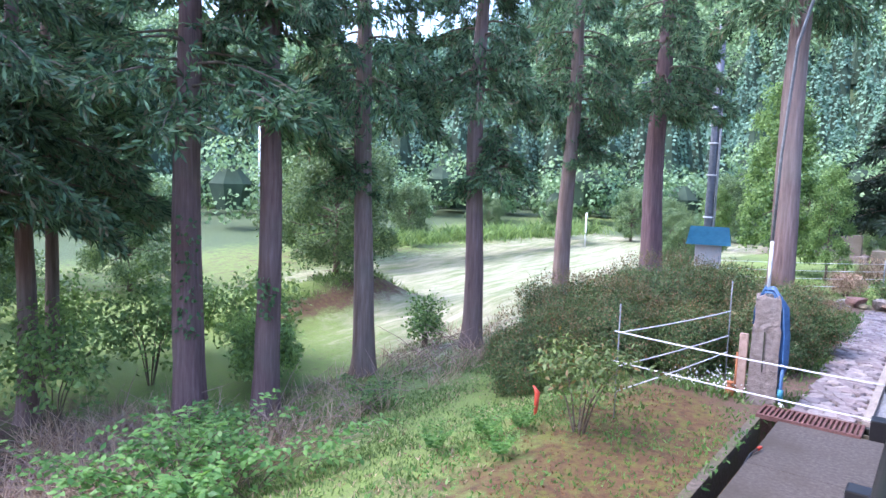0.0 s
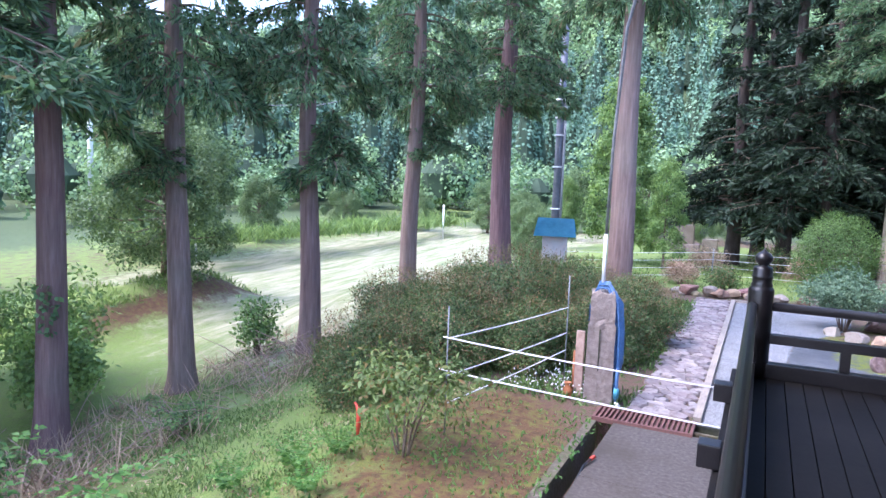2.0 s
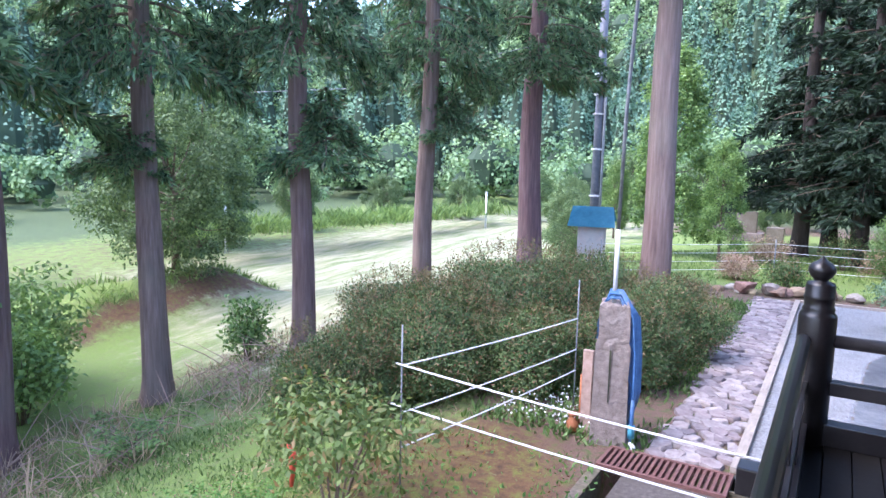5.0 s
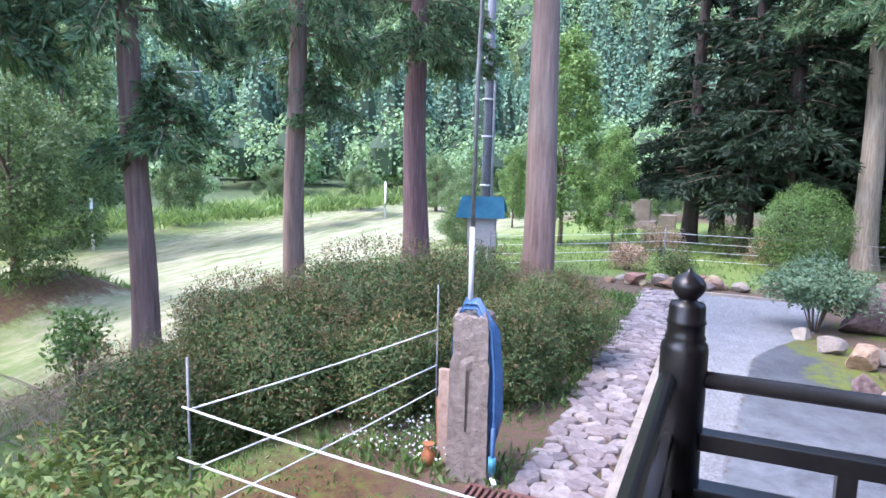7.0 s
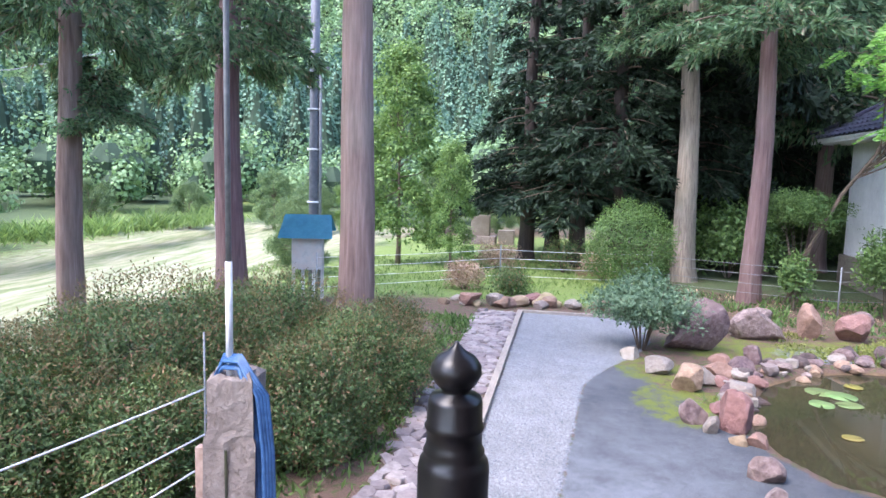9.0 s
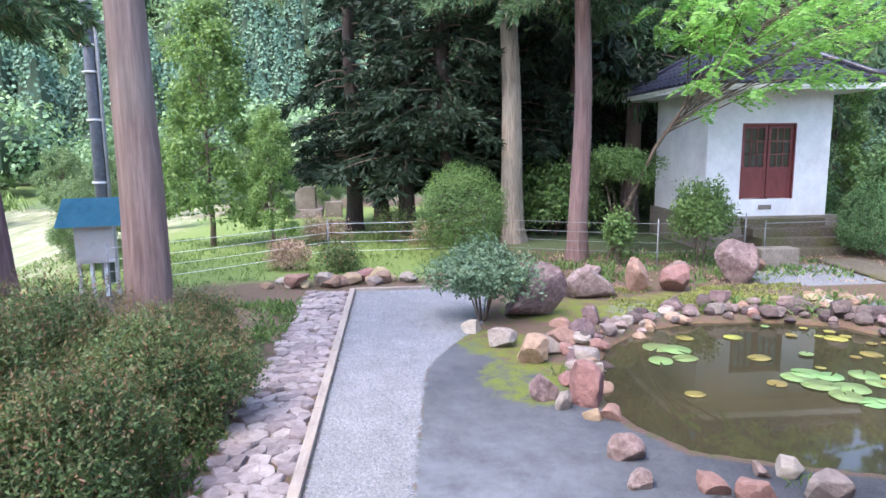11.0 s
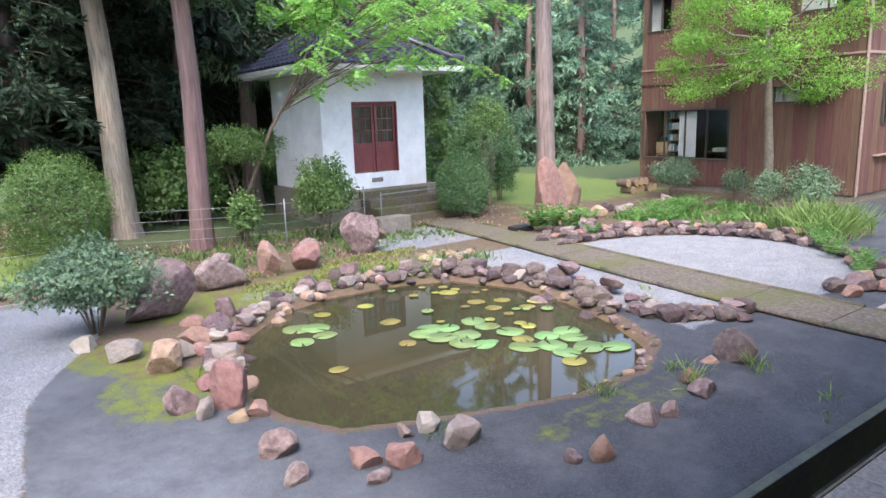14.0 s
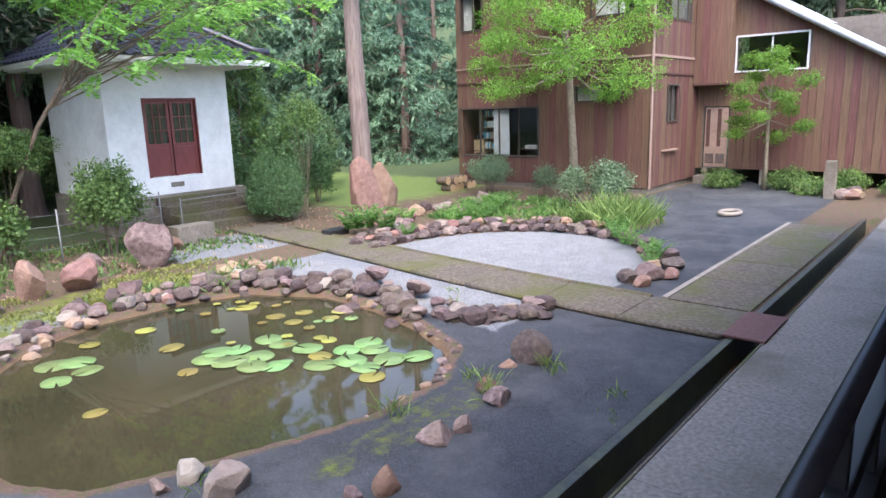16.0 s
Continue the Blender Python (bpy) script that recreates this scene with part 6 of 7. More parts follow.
def stick_heap(n, area, seed, label):
    """Bare fallen sticks lying over one another."""
    rng = np.random.default_rng(seed)
    x0, x1, y0, y1 = area
    P = np.stack((x0 + (x1 - x0) * rng.random(n), y0 + (y1 - y0) * rng.random(n)), -1)
    a, L = rng.random(n) * 6.283, 0.35 + 0.8 * rng.random(n)
    bm = bmesh.new()
    for (px, py), ak, lk in zip(P, a, L):
        z = ground_z(px, py) + 0.3 * rng.random() * rng.random()
        ex, ey, ez = px + lk * math.cos(ak), py + lk * math.sin(ak), z + lk * (rng.random() * 0.9 - 0.1)
        tube([(px, py, z), ((px + ex) / 2 + rng.normal() * 0.04, (py + ey) / 2, (z + ez) / 2 + 0.05), (ex, ey, ez)], [0.009, 0.007, 0.003], 3, bm, False)
    tagged(part("brushwood", bm, M["paletrim"]), label, "brushwood", kind="stuff")


stick_heap(420, (-10.2, -6.2, 1.6, 5.6), 887, "heap of bare pinkish-grey sticks under the cedars")
stick_heap(120, (-8.6, -6.6, 5.6, 11.0), 888, "bare fallen sticks along the edge of the field")

frng = np.random.default_rng(884)
fx, fy = -2.9 + 1.1 * frng.random(260), 8.75 + 0.95 * frng.random(260)
fp = np.stack((fx, fy, land(fx, fy) + 0.06 + 0.12 * frng.random(260)), -1)
tagged(part("white_flowers", leaf_mesh("white_flowers", blades(fp, frng.normal(size=(260, 3)), 0.03, 0.012, frng)), M["petal"]), "small white flowers among the weeds", "flowers", kind="stuff")


# ---- fences, post and cords ----
def cord(a, b, r=0.006, sag=0.02, mat="rope", label="thin white cord strung between fence rods", parent=None):
    a, b = Vector(a), Vector(b)
    pts = [a.lerp(b, k / 8) - Vector((0, 0, sag * 4 * (k / 8) * (1 - k / 8))) for k in range(9)]
    ob = part("cord", tube(pts, r, 5), M[mat], parent)
    return ob


F1, F2 = (-2.84, 7.03), (-2.28, 9.52)
fence = thing("cord_fence", "low fence of white cords on thin steel rods", "fence")
for (x, y), top in ((F1, 0.22), (F2, 0.30)):
    part("rod", tube([(x, y, ground_z(x, y) - 0.05), (x, y, top)], 0.008, 6), M["conduit"], fence)
for za, zb in ((-0.11, -0.12), (-0.50, -0.46), (-0.79, -0.69)):
    cord((*F1, za), (*F2, zb), 0.007, 0.015, parent=fence)
cord((F1[0] - 0.05, F1[1], -0.10), (-0.125, 6.72, -0.10), 0.008, 0.02, parent=fence)
cord((F1[0] - 0.10, F1[1], -0.44), (-0.05, 6.80, -0.45), 0.008, 0.015, parent=fence)

far = thing("wire_fence", "wire fence on thin steel posts round the garden", "fence")
posts = [(-4.6, 17.6), (-1.24, 20.6), (2.2, 20.9), (5.6, 19.4), (7.9, 20.2)]
for x, y in posts:
    part("fence_post", tube([(x, y, -1.2), (x, y, -0.12)], 0.016, 6), M["conduit"], far)
for (xa, ya), (xb, yb) in zip(posts, posts[1:]):
    for z in (-0.22, -0.42, -0.62, -0.82):
        cord((xa, ya, z), (xb, yb, z), 0.005, 0.02, "conduit" if xa > 1 else "rope", parent=far)

# weathered concrete post with hose and pipe
post = thing("concrete_post", "weathered concrete gate post with chipped top", "post", m=pose(-1.68, 8.86, ground_z(-1.68, 8.86), 0, 0, 8))
bp = bmesh.new()
prof = [(0.165, -0.1), (0.165, 0.25), (0.16, 0.62), (0.157, 0.63), (0.15, 0.95), (0.147, 1.0), (0.138, 1.04), (0.142, 1.2), (0.138, 1.33), (0.11, 1.36)]
prng = np.random.default_rng(890)
ringsp = []
for w, z in prof:
    rg = []
    for k in range(20):
        a = (k + 0.5) * math.tau / 20
        sc = w / max(abs(math.cos(a)), abs(math.sin(a)))
        chip = 1 + prng.normal() * (0.006 if z < 0.9 else 0.045)
        rg.append(bp.verts.new((min(max(sc * math.cos(a), -w), w) * chip, min(max(sc * math.sin(a), -w * 0.9), w * 0.9) * chip, z + (prng.normal() * 0.015 if z > 0.9 else 0))))
    ringsp.append(rg)
for r0, r1 in zip(ringsp, ringsp[1:]):
    for k in range(20):
        bp.faces.new((r0[k], r0[(k + 1) % 20], r1[(k + 1) % 20], r1[k]))
bp.faces.new(ringsp[-1])
part("shaft", bp, M["post_stone"], post)
part("crack", box(-0.02, -0.006, -0.152, -0.146, 0.42, 0.92), M["wetdark"], post, "dark vertical crack")
plank = part("timber_stake", box(-2.0, -1.9, 8.92, 8.98, -1.12, -0.28, 0.008), M["paletrim"])
tagged(plank, "split timber stake leaning beside the post", "stake")
pipe = part("white_pipe", tube([(-1.69, 8.80, 0.22), (-1.69, 8.80, 0.93)], 0.021, 10), M["pvc"])
tagged(pipe, "white plastic pipe rising from the post", "pipe")
cond = part("conduit_pipe", tube([(-1.69, 8.80, 0.93), (-1.66, 8.74, 2.0), (-1.55, 8.55, 3.2), (-1.2, 8.1, 4.2), (-0.75, 7.7, 4.5)], 0.017, 8), M["conduit"])
tagged(cond, "grey conduit running up to the eaves", "pipe")
hose = thing("garden_hose", "coiled blue garden hose hung over the post", "hose")
for k in range(8):
    o, w, dz = 0.015 * k, 0.10 + 0.012 * (k % 3), 0.035 * ((k * 5) % 7)
    top = 0.28 + 0.010 * k
    bx, by = -1.57 + o * 0.9, 8.80 - 0.03 + 0.012 * (k % 4)
    pts = [(-1.80 - 0.004 * k, by, 0.05 - 0.06 * k % 0.2), (-1.79, by, 0.2), (-1.72, by, top + 0.02), (-1.62, by, top + 0.02), (bx + 0.02, by, 0.14), (bx + 0.055, by, -0.2), (bx + 0.06, by + 0.01, -0.55 - dz * 0.3), (bx + 0.02, by + 0.02, -0.72 - dz)]
    part("hose_loop", tube(pts, 0.014, 7), M["hose"], hose)
tap = thing("standpipe", "blue and white standpipe at the foot of the post", "tap")
part("pipe", tube([(-1.45, 8.74, -1.12), (-1.45, 8.74, -0.62)], 0.018, 8), M["hose"], tap)
part("valve", tube([(-1.45, 8.74, -0.98), (-1.45, 8.74, -0.86)], 0.032, 10), M["blue_metal"], tap)
part("nozzle", tube([(-1.45, 8.74, -1.03), (-1.40, 8.68, -1.06)], 0.022, 8), M["pvc"], tap)
pump = thing("rusty_valve", "small rusty orange pipe valve among the weeds", "valve")
part("pipe", tube([(-2.03, 9.0, -1.15), (-2.03, 9.0, -0.55)], 0.014, 8), M["orange"], pump)
part("valve_body", lathe([(0.05, 0.0), (0.06, 0.03), (0.06, 0.09), (0.035, 0.13), (0.035, 0.16), (0.05, 0.18)], 12), M["orange"], pump, "", Matrix.Translation((-2.06, 8.88, -1.1)))
hook = part("red_flag", bm_mesh("red_flag", tube([(-3.62, 6.6, -1.2), (-3.62, 6.62, -1.0), (-3.6, 6.6, -0.88), (-3.66, 6.6, -0.8)], [0.012, 0.03, 0.035, 0.01], 6)), M["redbit"])
tagged(hook, "tattered red marker among the leaves", "marker")
wirehose = part("black_hose", tube([(-1.46, 5.4, -1.44), (-1.42, 6.2, -1.3), (-1.36, 6.9, -1.06), (-1.33, 7.05, -1.05)], 0.012, 6), M["dark_plastic"])
tagged(wirehose, "thin black hose in the gutter", "hose")
tip = part("hose_end", tube([(-1.33, 7.05, -1.05), (-1.31, 7.11, -1.045)], 0.018, 8), M["redbit"])
tagged(tip, "red plastic hose end", "hose end")

# meter box and utility pole
mb = thing("meter_box", "grey meter box with a small blue metal roof on posts", "meter box", m=pose(-5.05, 18.25, ground_z(-5.05, 18.25), 0, 0, 14))
zb = -ground_z(-5.05, 18.25)
part("box", box(-0.31, 0.31, -0.18, 0.18, zb - 0.55, zb + 0.1, 0.012), M["box_grey"], mb)
part("door_panel", box(-0.26, 0.26, -0.195, -0.182, zb - 0.5, zb + 0.04, 0.004), M["box_grey"], mb)
rb = bmesh.new()
pr = [(-0.55, -0.42, zb + 0.12), (0.55, -0.42, zb + 0.12), (0.48, 0.05, zb + 0.58), (-0.48, 0.05, zb + 0.58), (0.55, 0.4, zb + 0.22), (-0.55, 0.4, zb + 0.22)]
vs = [rb.verts.new(p) for p in pr]
rb.faces.new((vs[0], vs[1], vs[2], vs[3]))
rb.faces.new((vs[3], vs[2], vs[4], vs[5]))
bmesh.ops.solidify(rb, geom=list(rb.faces), thickness=0.03)
part("roof", rb, M["blue_metal"], mb)
for x in (-0.3, -0.1, 0.12, 0.3):
    part("post", box(x - 0.03, x + 0.03, -0.05, 0.05, -0.2, zb - 0.55 if abs(x) < 0.2 else zb + 0.25, 0.004), M["pvc"] if abs(x) < 0.2 else M["box_grey"], mb)
up = thing("utility_pole", "dull steel utility pole with strapped conduit", "pole", m=Matrix.Translation((-5.52, 19.75, ground_z(-5.52, 19.75))))
part("shaft", tube([(0, 0, -0.2), (0.02, 0, 7.4)], [0.13, 0.10], 12), M["pole"], up)
part("conduit", tube([(0.17, -0.05, 0), (0.17, -0.05, 5.2)], 0.035, 8), M["conduit"], up)
for z in (2.0, 3.2, 4.1, 4.6, 5.1):
    part("strap", lathe([(0.15, z), (0.155, z + 0.01), (0.155, z + 0.03), (0.15, z + 0.04)], 12), M["pvc"], up)
part("bracket", box(0.1, 0.36, -0.06, 0.0, 5.0, 5.06, 0.004), M["conduit"], up)
for k, (x, y) in enumerate([(-15.8, 33.5), (-20.5, 20.5)]):
    p = part("marker_post", tube([(x, y, ground_z(x, y) - 0.1), (x, y, ground_z(x, y) + 1.9)], 0.05, 8), M["pvc"])
    tagged(p, "slim white marker post at the field's edge", "post", "field posts")
fp = thing("utility_pole", "pale concrete utility pole with a grey transformer beyond the field", "pole", "", Matrix.Translation((-37.5, 28.3, ground_z(-37.5, 28.3))))
part("shaft", tube([(0, 0, -0.2), (0, 0, 9.4)], [0.19, 0.14], 10), M["pvc"], fp)
part("transformer", lathe([(0.05, 7.4), (0.27, 7.45), (0.28, 8.4), (0.2, 8.5), (0.05, 8.55)], 12), M["pvc"], fp, "", Matrix.Translation((0.32, -0.25, 0)))
part("crossarm", box(-0.8, 0.8, -0.06, 0.06, 8.9, 9.02, 0.01), M["conduit"], fp)
wire = part("overhead_wire", tube([(-5.5, 19.8, 5.0), (-16, 22.4, 4.2), (-27, 25.4, 4.7), (-37.5, 28.3, 6.9)], 0.014, 5), M["conduit"])
tagged(wire, "thin overhead wire across the field", "wire")
mon = thing("stone_monument", "grey stone monument on a plinth at the far lawn", "monument", m=Matrix.Translation((-3.0, 30.5, ground_z(-3, 30.5))))
part("plinth", box(-0.6, 0.6, -0.4, 0.4, -0.1, 0.3, 0.02), M["post_stone"], mon)
part("stone", box(-0.36, 0.36, -0.15, 0.15, 0.3, 1.1, 0.03), M["concrete"], mon)
part("side_stone", box(0.7, 1.3, -0.2, 0.2, -0.1, 0.55, 0.03), M["concrete"], mon)
# ivy on the first two cedars
for (x, y, r, z0, z1, n, sd) in ((-9.41, 5.75, 0.27, -1.0, 0.9, 90, 900), (-8.77, 6.74, 0.225, -0.8, -0.1, 50, 901)):
    irng = np.random.default_rng(sd)
    zz = z0 + (z1 - z0) * irng.random(n)
    a = -0.65 + irng.normal(size=n) * 0.35
    P = np.stack((x + r * np.cos(a), y + r * np.sin(a), zz), -1)
    D = np.stack((np.cos(a), np.sin(a), -0.6 + 0 * a), -1) + irng.normal(size=(n, 3)) * 0.5
    tagged(part("ivy", leaf_mesh("ivy", blades(P, D, 0.10, 0.035, irng)), M["ivy"]), "ivy climbing a cedar trunk", "ivy")


# ---- white storehouse ----
def wall_with_holes(u0, u1, z0, z1, holes, thick, place):
    """A wall's solid blocks round its openings; place(u0, u1, d0, d1, z0, z1) gives a box."""
    bm = bmesh.new()
    us = sorted({u0, u1, *[h[0] for h in holes], *[h[1] for h in holes]})
    zs = sorted({z0, z1, *[h[2] for h in holes], *[h[3] for h in holes]})
    for a, b in zip(us, us[1:]):
        for c, d in zip(zs, zs[1:]):
            mu, mz = (a + b) / 2, (c + d) / 2
            if not any(h[0] < mu < h[1] and h[2] < mz < h[3] for h in holes):
                box(*place(a, b, 0, thick, c, d), 0, bm)
    bmesh.ops.remove_doubles(bm, verts=bm.verts, dist=1e-4)
    inner = [f for f in bm.faces if sum(1 for g in bm.faces if g is not f and (g.calc_center_median() - f.calc_center_median()).length < 1e-4)]
    bmesh.ops.delete(bm, geom=inner, context="FACES")
    return bm


SX0, SX1, SY0, SY1, SZ0, SZ1 = 7.47, 10.45, 21.3, 24.3, -0.32, 2.55
shed = thing("storehouse", "small white plastered storehouse with a dark tiled hip roof", "storehouse")
front = wall_with_holes(SX0, SX1, SZ0, SZ1, [(8.30, 9.60, 0.08, 1.84)], 0.22, lambda a, b, c, d, e, f: (a, b, SY0 + c, SY0 + d, e, f))
part("front_wall", front, M["plaster"], shed)
part("side_wall", box(SX0, SX0 + 0.22, SY0 + 0.222, SY1, SZ0, SZ1), M["plaster"], shed)
part("side_wall", box(SX1 - 0.22, SX1, SY0 + 0.222, SY1, SZ0, SZ1), M["plaster"], shed)
part("back_wall", box(SX0 + 0.222, SX1 - 0.222, SY1 - 0.22, SY1, SZ0, SZ1), M["plaster"], shed)
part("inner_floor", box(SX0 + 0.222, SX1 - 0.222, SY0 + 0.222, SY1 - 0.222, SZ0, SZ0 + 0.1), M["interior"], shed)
part("plinth", box(SX0 - 0.08, SX1 + 0.25, SY0 - 0.12, SY1 + 0.1, -1.15, SZ0 - 0.003, 0.02), M["concrete"], shed)
part("vent", box(8.78, 9.1, SY0 - 0.012, SY0 + 0.02, -0.17, -0.06, 0.004), M["concrete"], shed)
for k in range(2):
    x0, x1 = 8.34 + k * 0.63, 8.34 + k * 0.63 + 0.60
    dr = part("door_leaf", box(x0 + 0.065, x1 - 0.065, SY0 + 0.07, SY0 + 0.1, 0.10, 0.74), M["redwood"], shed, "red-brown painted panelled door leaf")
    for a, b, c, d in ((x0, x0 + 0.065, 0.08, 1.80), (x1 - 0.065, x1, 0.08, 1.80), (x0 + 0.066, x1 - 0.066, 0.742, 0.83), (x0 + 0.066, x1 - 0.066, 1.72, 1.80)):
        part("stile", box(a, b, SY0 + 0.055, SY0 + 0.11, c, d, 0.005), M["redwood"], dr)
    for i in range(2):
        part("glazing_bar", box(x0 + 0.065 + 0.155 * (i + 1) - 0.012, x0 + 0.065 + 0.155 * (i + 1) + 0.012, SY0 + 0.065, SY0 + 0.095, 0.83, 1.72), M["redwood"], dr)
        part("glazing_bar", box(x0 + 0.067, x1 - 0.067, SY0 + 0.066, SY0 + 0.094, 0.83 + 0.296 * (i + 1) - 0.012, 0.83 + 0.296 * (i + 1) + 0.012), M["redwood"], dr)
    pane = part("pane", box(x0 + 0.067, x1 - 0.067, SY0 + 0.078, SY0 + 0.083, 0.832, 1.718), M["glass"], dr)
    pane.visible_shadow = False
for a, b, c, d in ((8.30, 8.337, 0.08, 1.84), (9.573, 9.60, 0.08, 1.84), (8.338, 9.572, 1.803, 1.84)):
    part("door_frame", box(a, b, SY0 - 0.015, SY0 + 0.15, c, d, 0.004), M["redwood"], shed)
EV = 0.78
ex0, ex1, ey0, ey1, EZ = SX0 - EV, SX1 + EV, SY0 - EV, SY1 + EV, 2.58
apex = Vector(((ex0 + ex1) / 2, (ey0 + ey1) / 2, 4.15))
part("soffit", box(ex0 + 0.02, ex1 - 0.02, ey0 + 0.02, ey1 - 0.02, EZ - 0.03, EZ + 0.02, 0.01), M["plaster"], shed)
part("fascia", box(ex0, ex1, ey0, ey1, EZ + 0.022, EZ + 0.10, 0.015), M["plaster"], shed)
rbm = bmesh.new()
cs = [Vector(c) for c in ((ex0, ey0, EZ + 0.12), (ex1, ey0, EZ + 0.12), (ex1, ey1, EZ + 0.12), (ex0, ey1, EZ + 0.12))]
rv = [rbm.verts.new(c) for c in cs] + [rbm.verts.new(apex)]
for k in range(4):
    rbm.faces.new((rv[k], rv[(k + 1) % 4], rv[4]))
rbm.faces.new(rv[:4][::-1])
part("roof", rbm, M["tile"], shed)
tb = bmesh.new()
nseg = 9
pts = [(0.27 * (k / (nseg - 1) - 0.5), 0.028 * math.sin(k / (nseg - 1) * math.tau)) for k in range(nseg)]
lo = [tb.verts.new((x, -0.15, z + 0.035)) for x, z in pts]
hi = [tb.verts.new((x, 0.15, z + 0.012)) for x, z in pts]
lo2 = [tb.verts.new((x, -0.15, z + 0.012)) for x, z in pts]
for k in range(nseg - 1):
    tb.faces.new((lo[k], lo[k + 1], hi[k + 1], hi[k])).smooth = True
    tb.faces.new((lo2[k + 1], lo2[k], lo[k], lo[k + 1]))
tile_me = bm_mesh("roof_tile", tb)
tile_me.materials.append(M["tile"])
for side in range(4):
    a, b = cs[side], cs[(side + 1) % 4]
    along_v = (b - a).normalized()
    midp = (a + b) / 2
    upv = (apex - midp).normalized()
    nrm = along_v.cross(upv)
    slope = (apex - midp).length
    half = (b - a).length / 2
    rows = int(slope / 0.25)
    if side == 2:
        continue
    for r in range(rows):
        w = half * (1 - (r * 0.25 + 0.1) / slope)
        n = int(w / 0.135)
        for i in range(n):
            u = (i - (n - 1) / 2) * 0.27
            p = midp + along_v * u + upv * (r * 0.25 + 0.13)
            m = Matrix((along_v, upv, nrm)).transposed().to_4x4()
            m.translation = p
            ob = new("roof_tile", tile_me)
            ob.parent, ob.matrix_basis = shed, m
for c in cs:
    d = (apex - c)
    part("hip_ridge", tube([tuple(c + Vector((0, 0, 0.16))), tuple(c + d * 0.12 + Vector((0, 0, 0.07))), tuple(c + d * 0.5 + Vector((0, 0, 0.06))), tuple(apex + Vector((0, 0, 0.06)))], [0.075, 0.07, 0.07, 0.07], 8), M["tile"], shed, "dark glazed hip ridge")
part("finial", lathe([(0.14, 4.15), (0.15, 4.25), (0.08, 4.3), (0.10, 4.42), (0.02, 4.58)], 12), M["tile"], shed, "", Matrix.Translation((apex.x, apex.y, 0)))
stairs = thing("storehouse_steps", "mossy concrete steps up to the storehouse door", "steps")
for k in range(4):
    part("step", box(8.45 - 0.05 * k, 10.55 - 0.1 * k + (0.15 if k == 0 else 0), 20.1 + 0.29 * k, 21.17, -1.12 if k == 0 else -1.12 + 0.19 * k + 0.002, -1.12 + 0.19 * (k + 1), 0.012), M["mossy"], stairs)
srail = thing("step_rail", "thin steel handrail beside the storehouse steps", "handrail")
part("upright", tube([(8.36, 20.2, -1.15), (8.36, 20.2, -0.3)], 0.015, 6), M["conduit"], srail)
part("bar", tube([(8.36, 20.2, -0.36), (10.5, 20.35, -0.36)], 0.012, 6), M["conduit"], srail)
slab = part("stone_block", box(7.55, 8.35, 18.9, 19.3, -1.12, -0.72, 0.02), M["concrete"])
tagged(slab, "rough concrete block beside the path", "block")
pl = part("planter_tray", box(9.85, 10.35, 17.05, 17.35, -1.12, -0.98, 0.01), M["dark_plastic"])
tagged(pl, "black plastic planter tray", "planter")

# ---- timber house ----
house = thing("timber_house", "two-storey house clad in brown-stained vertical boards", "house")


def boards(parent, u0, u1, z0, z1, holes, place, width=0.205, name="board"):
    """Vertical boards with real gaps round the openings."""
    n = max(1, round((u1 - u0) / width))
    w = (u1 - u0) / n
    cache = {}
    for k in range(n):
        a, b = u0 + k * w + 0.004, u0 + (k + 1) * w - 0.004
        spans = [(z0, z1)]
        for h0, h1, hz0, hz1 in holes:
            if b > h0 and a < h1:
                if a >= h0 - w * 0.5 and b <= h1 + w * 0.5 or (a + b) / 2 > h0 and (a + b) / 2 < h1:
                    out = []
                    for s0, s1 in spans:
                        if hz0 > s0:
                            out.append((s0, min(s1, hz0)))
                        if hz1 < s1:
                            out.append((max(s0, hz1), s1))
                    spans = [s for s in out if s[1] - s[0] > 0.02]
        for s0, s1 in spans:
            d = 0.004 * (k % 2)
            part(name, box(*place(a, b, -0.03 - d, 0.0, s0, s1)), M["siding"], parent)


HX, HY = 18.8, 14.1
W_LEFT = [(17.62, 20.62, -0.10, 1.36), (14.95, 16.35, 1.52, 1.92), (19.7, 20.5, 3.85, 4.85), (14.35, 15.85, 3.82, 4.85)]
W_FRONT = [(19.95, 20.75, 0.88, 1.86), (18.98, 21.45, 3.72, 4.85)]


def on_left(a, b, c, d, e, f):
    return (HX + c, HX + d, a, b, e, f)


def on_front(a, b, c, d, e, f):
    return (a, b, HY + c, HY + d, e, f)


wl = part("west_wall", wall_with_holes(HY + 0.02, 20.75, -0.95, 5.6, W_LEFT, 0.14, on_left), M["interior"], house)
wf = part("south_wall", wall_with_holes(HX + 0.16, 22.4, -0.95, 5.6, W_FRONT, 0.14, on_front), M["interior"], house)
boards(wl, HY, 20.75, -0.92, 5.6, W_LEFT, on_left)
boards(wf, HX + 0.003, 22.38, -0.92, 5.6, W_FRONT, on_front)
part("back_wall", box(HX + 0.16, 27, 20.6, 20.75, -0.95, 5.6), M["siding"], house)
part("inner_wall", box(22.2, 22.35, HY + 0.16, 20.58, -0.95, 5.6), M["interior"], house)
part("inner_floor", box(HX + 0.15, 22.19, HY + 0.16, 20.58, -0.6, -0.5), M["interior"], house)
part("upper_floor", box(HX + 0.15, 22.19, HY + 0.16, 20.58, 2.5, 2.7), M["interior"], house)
part("foundation", box(HX + 0.02, 22.3, HY + 0.03, 20.72, -1.2, -0.953), M["concrete"], house)
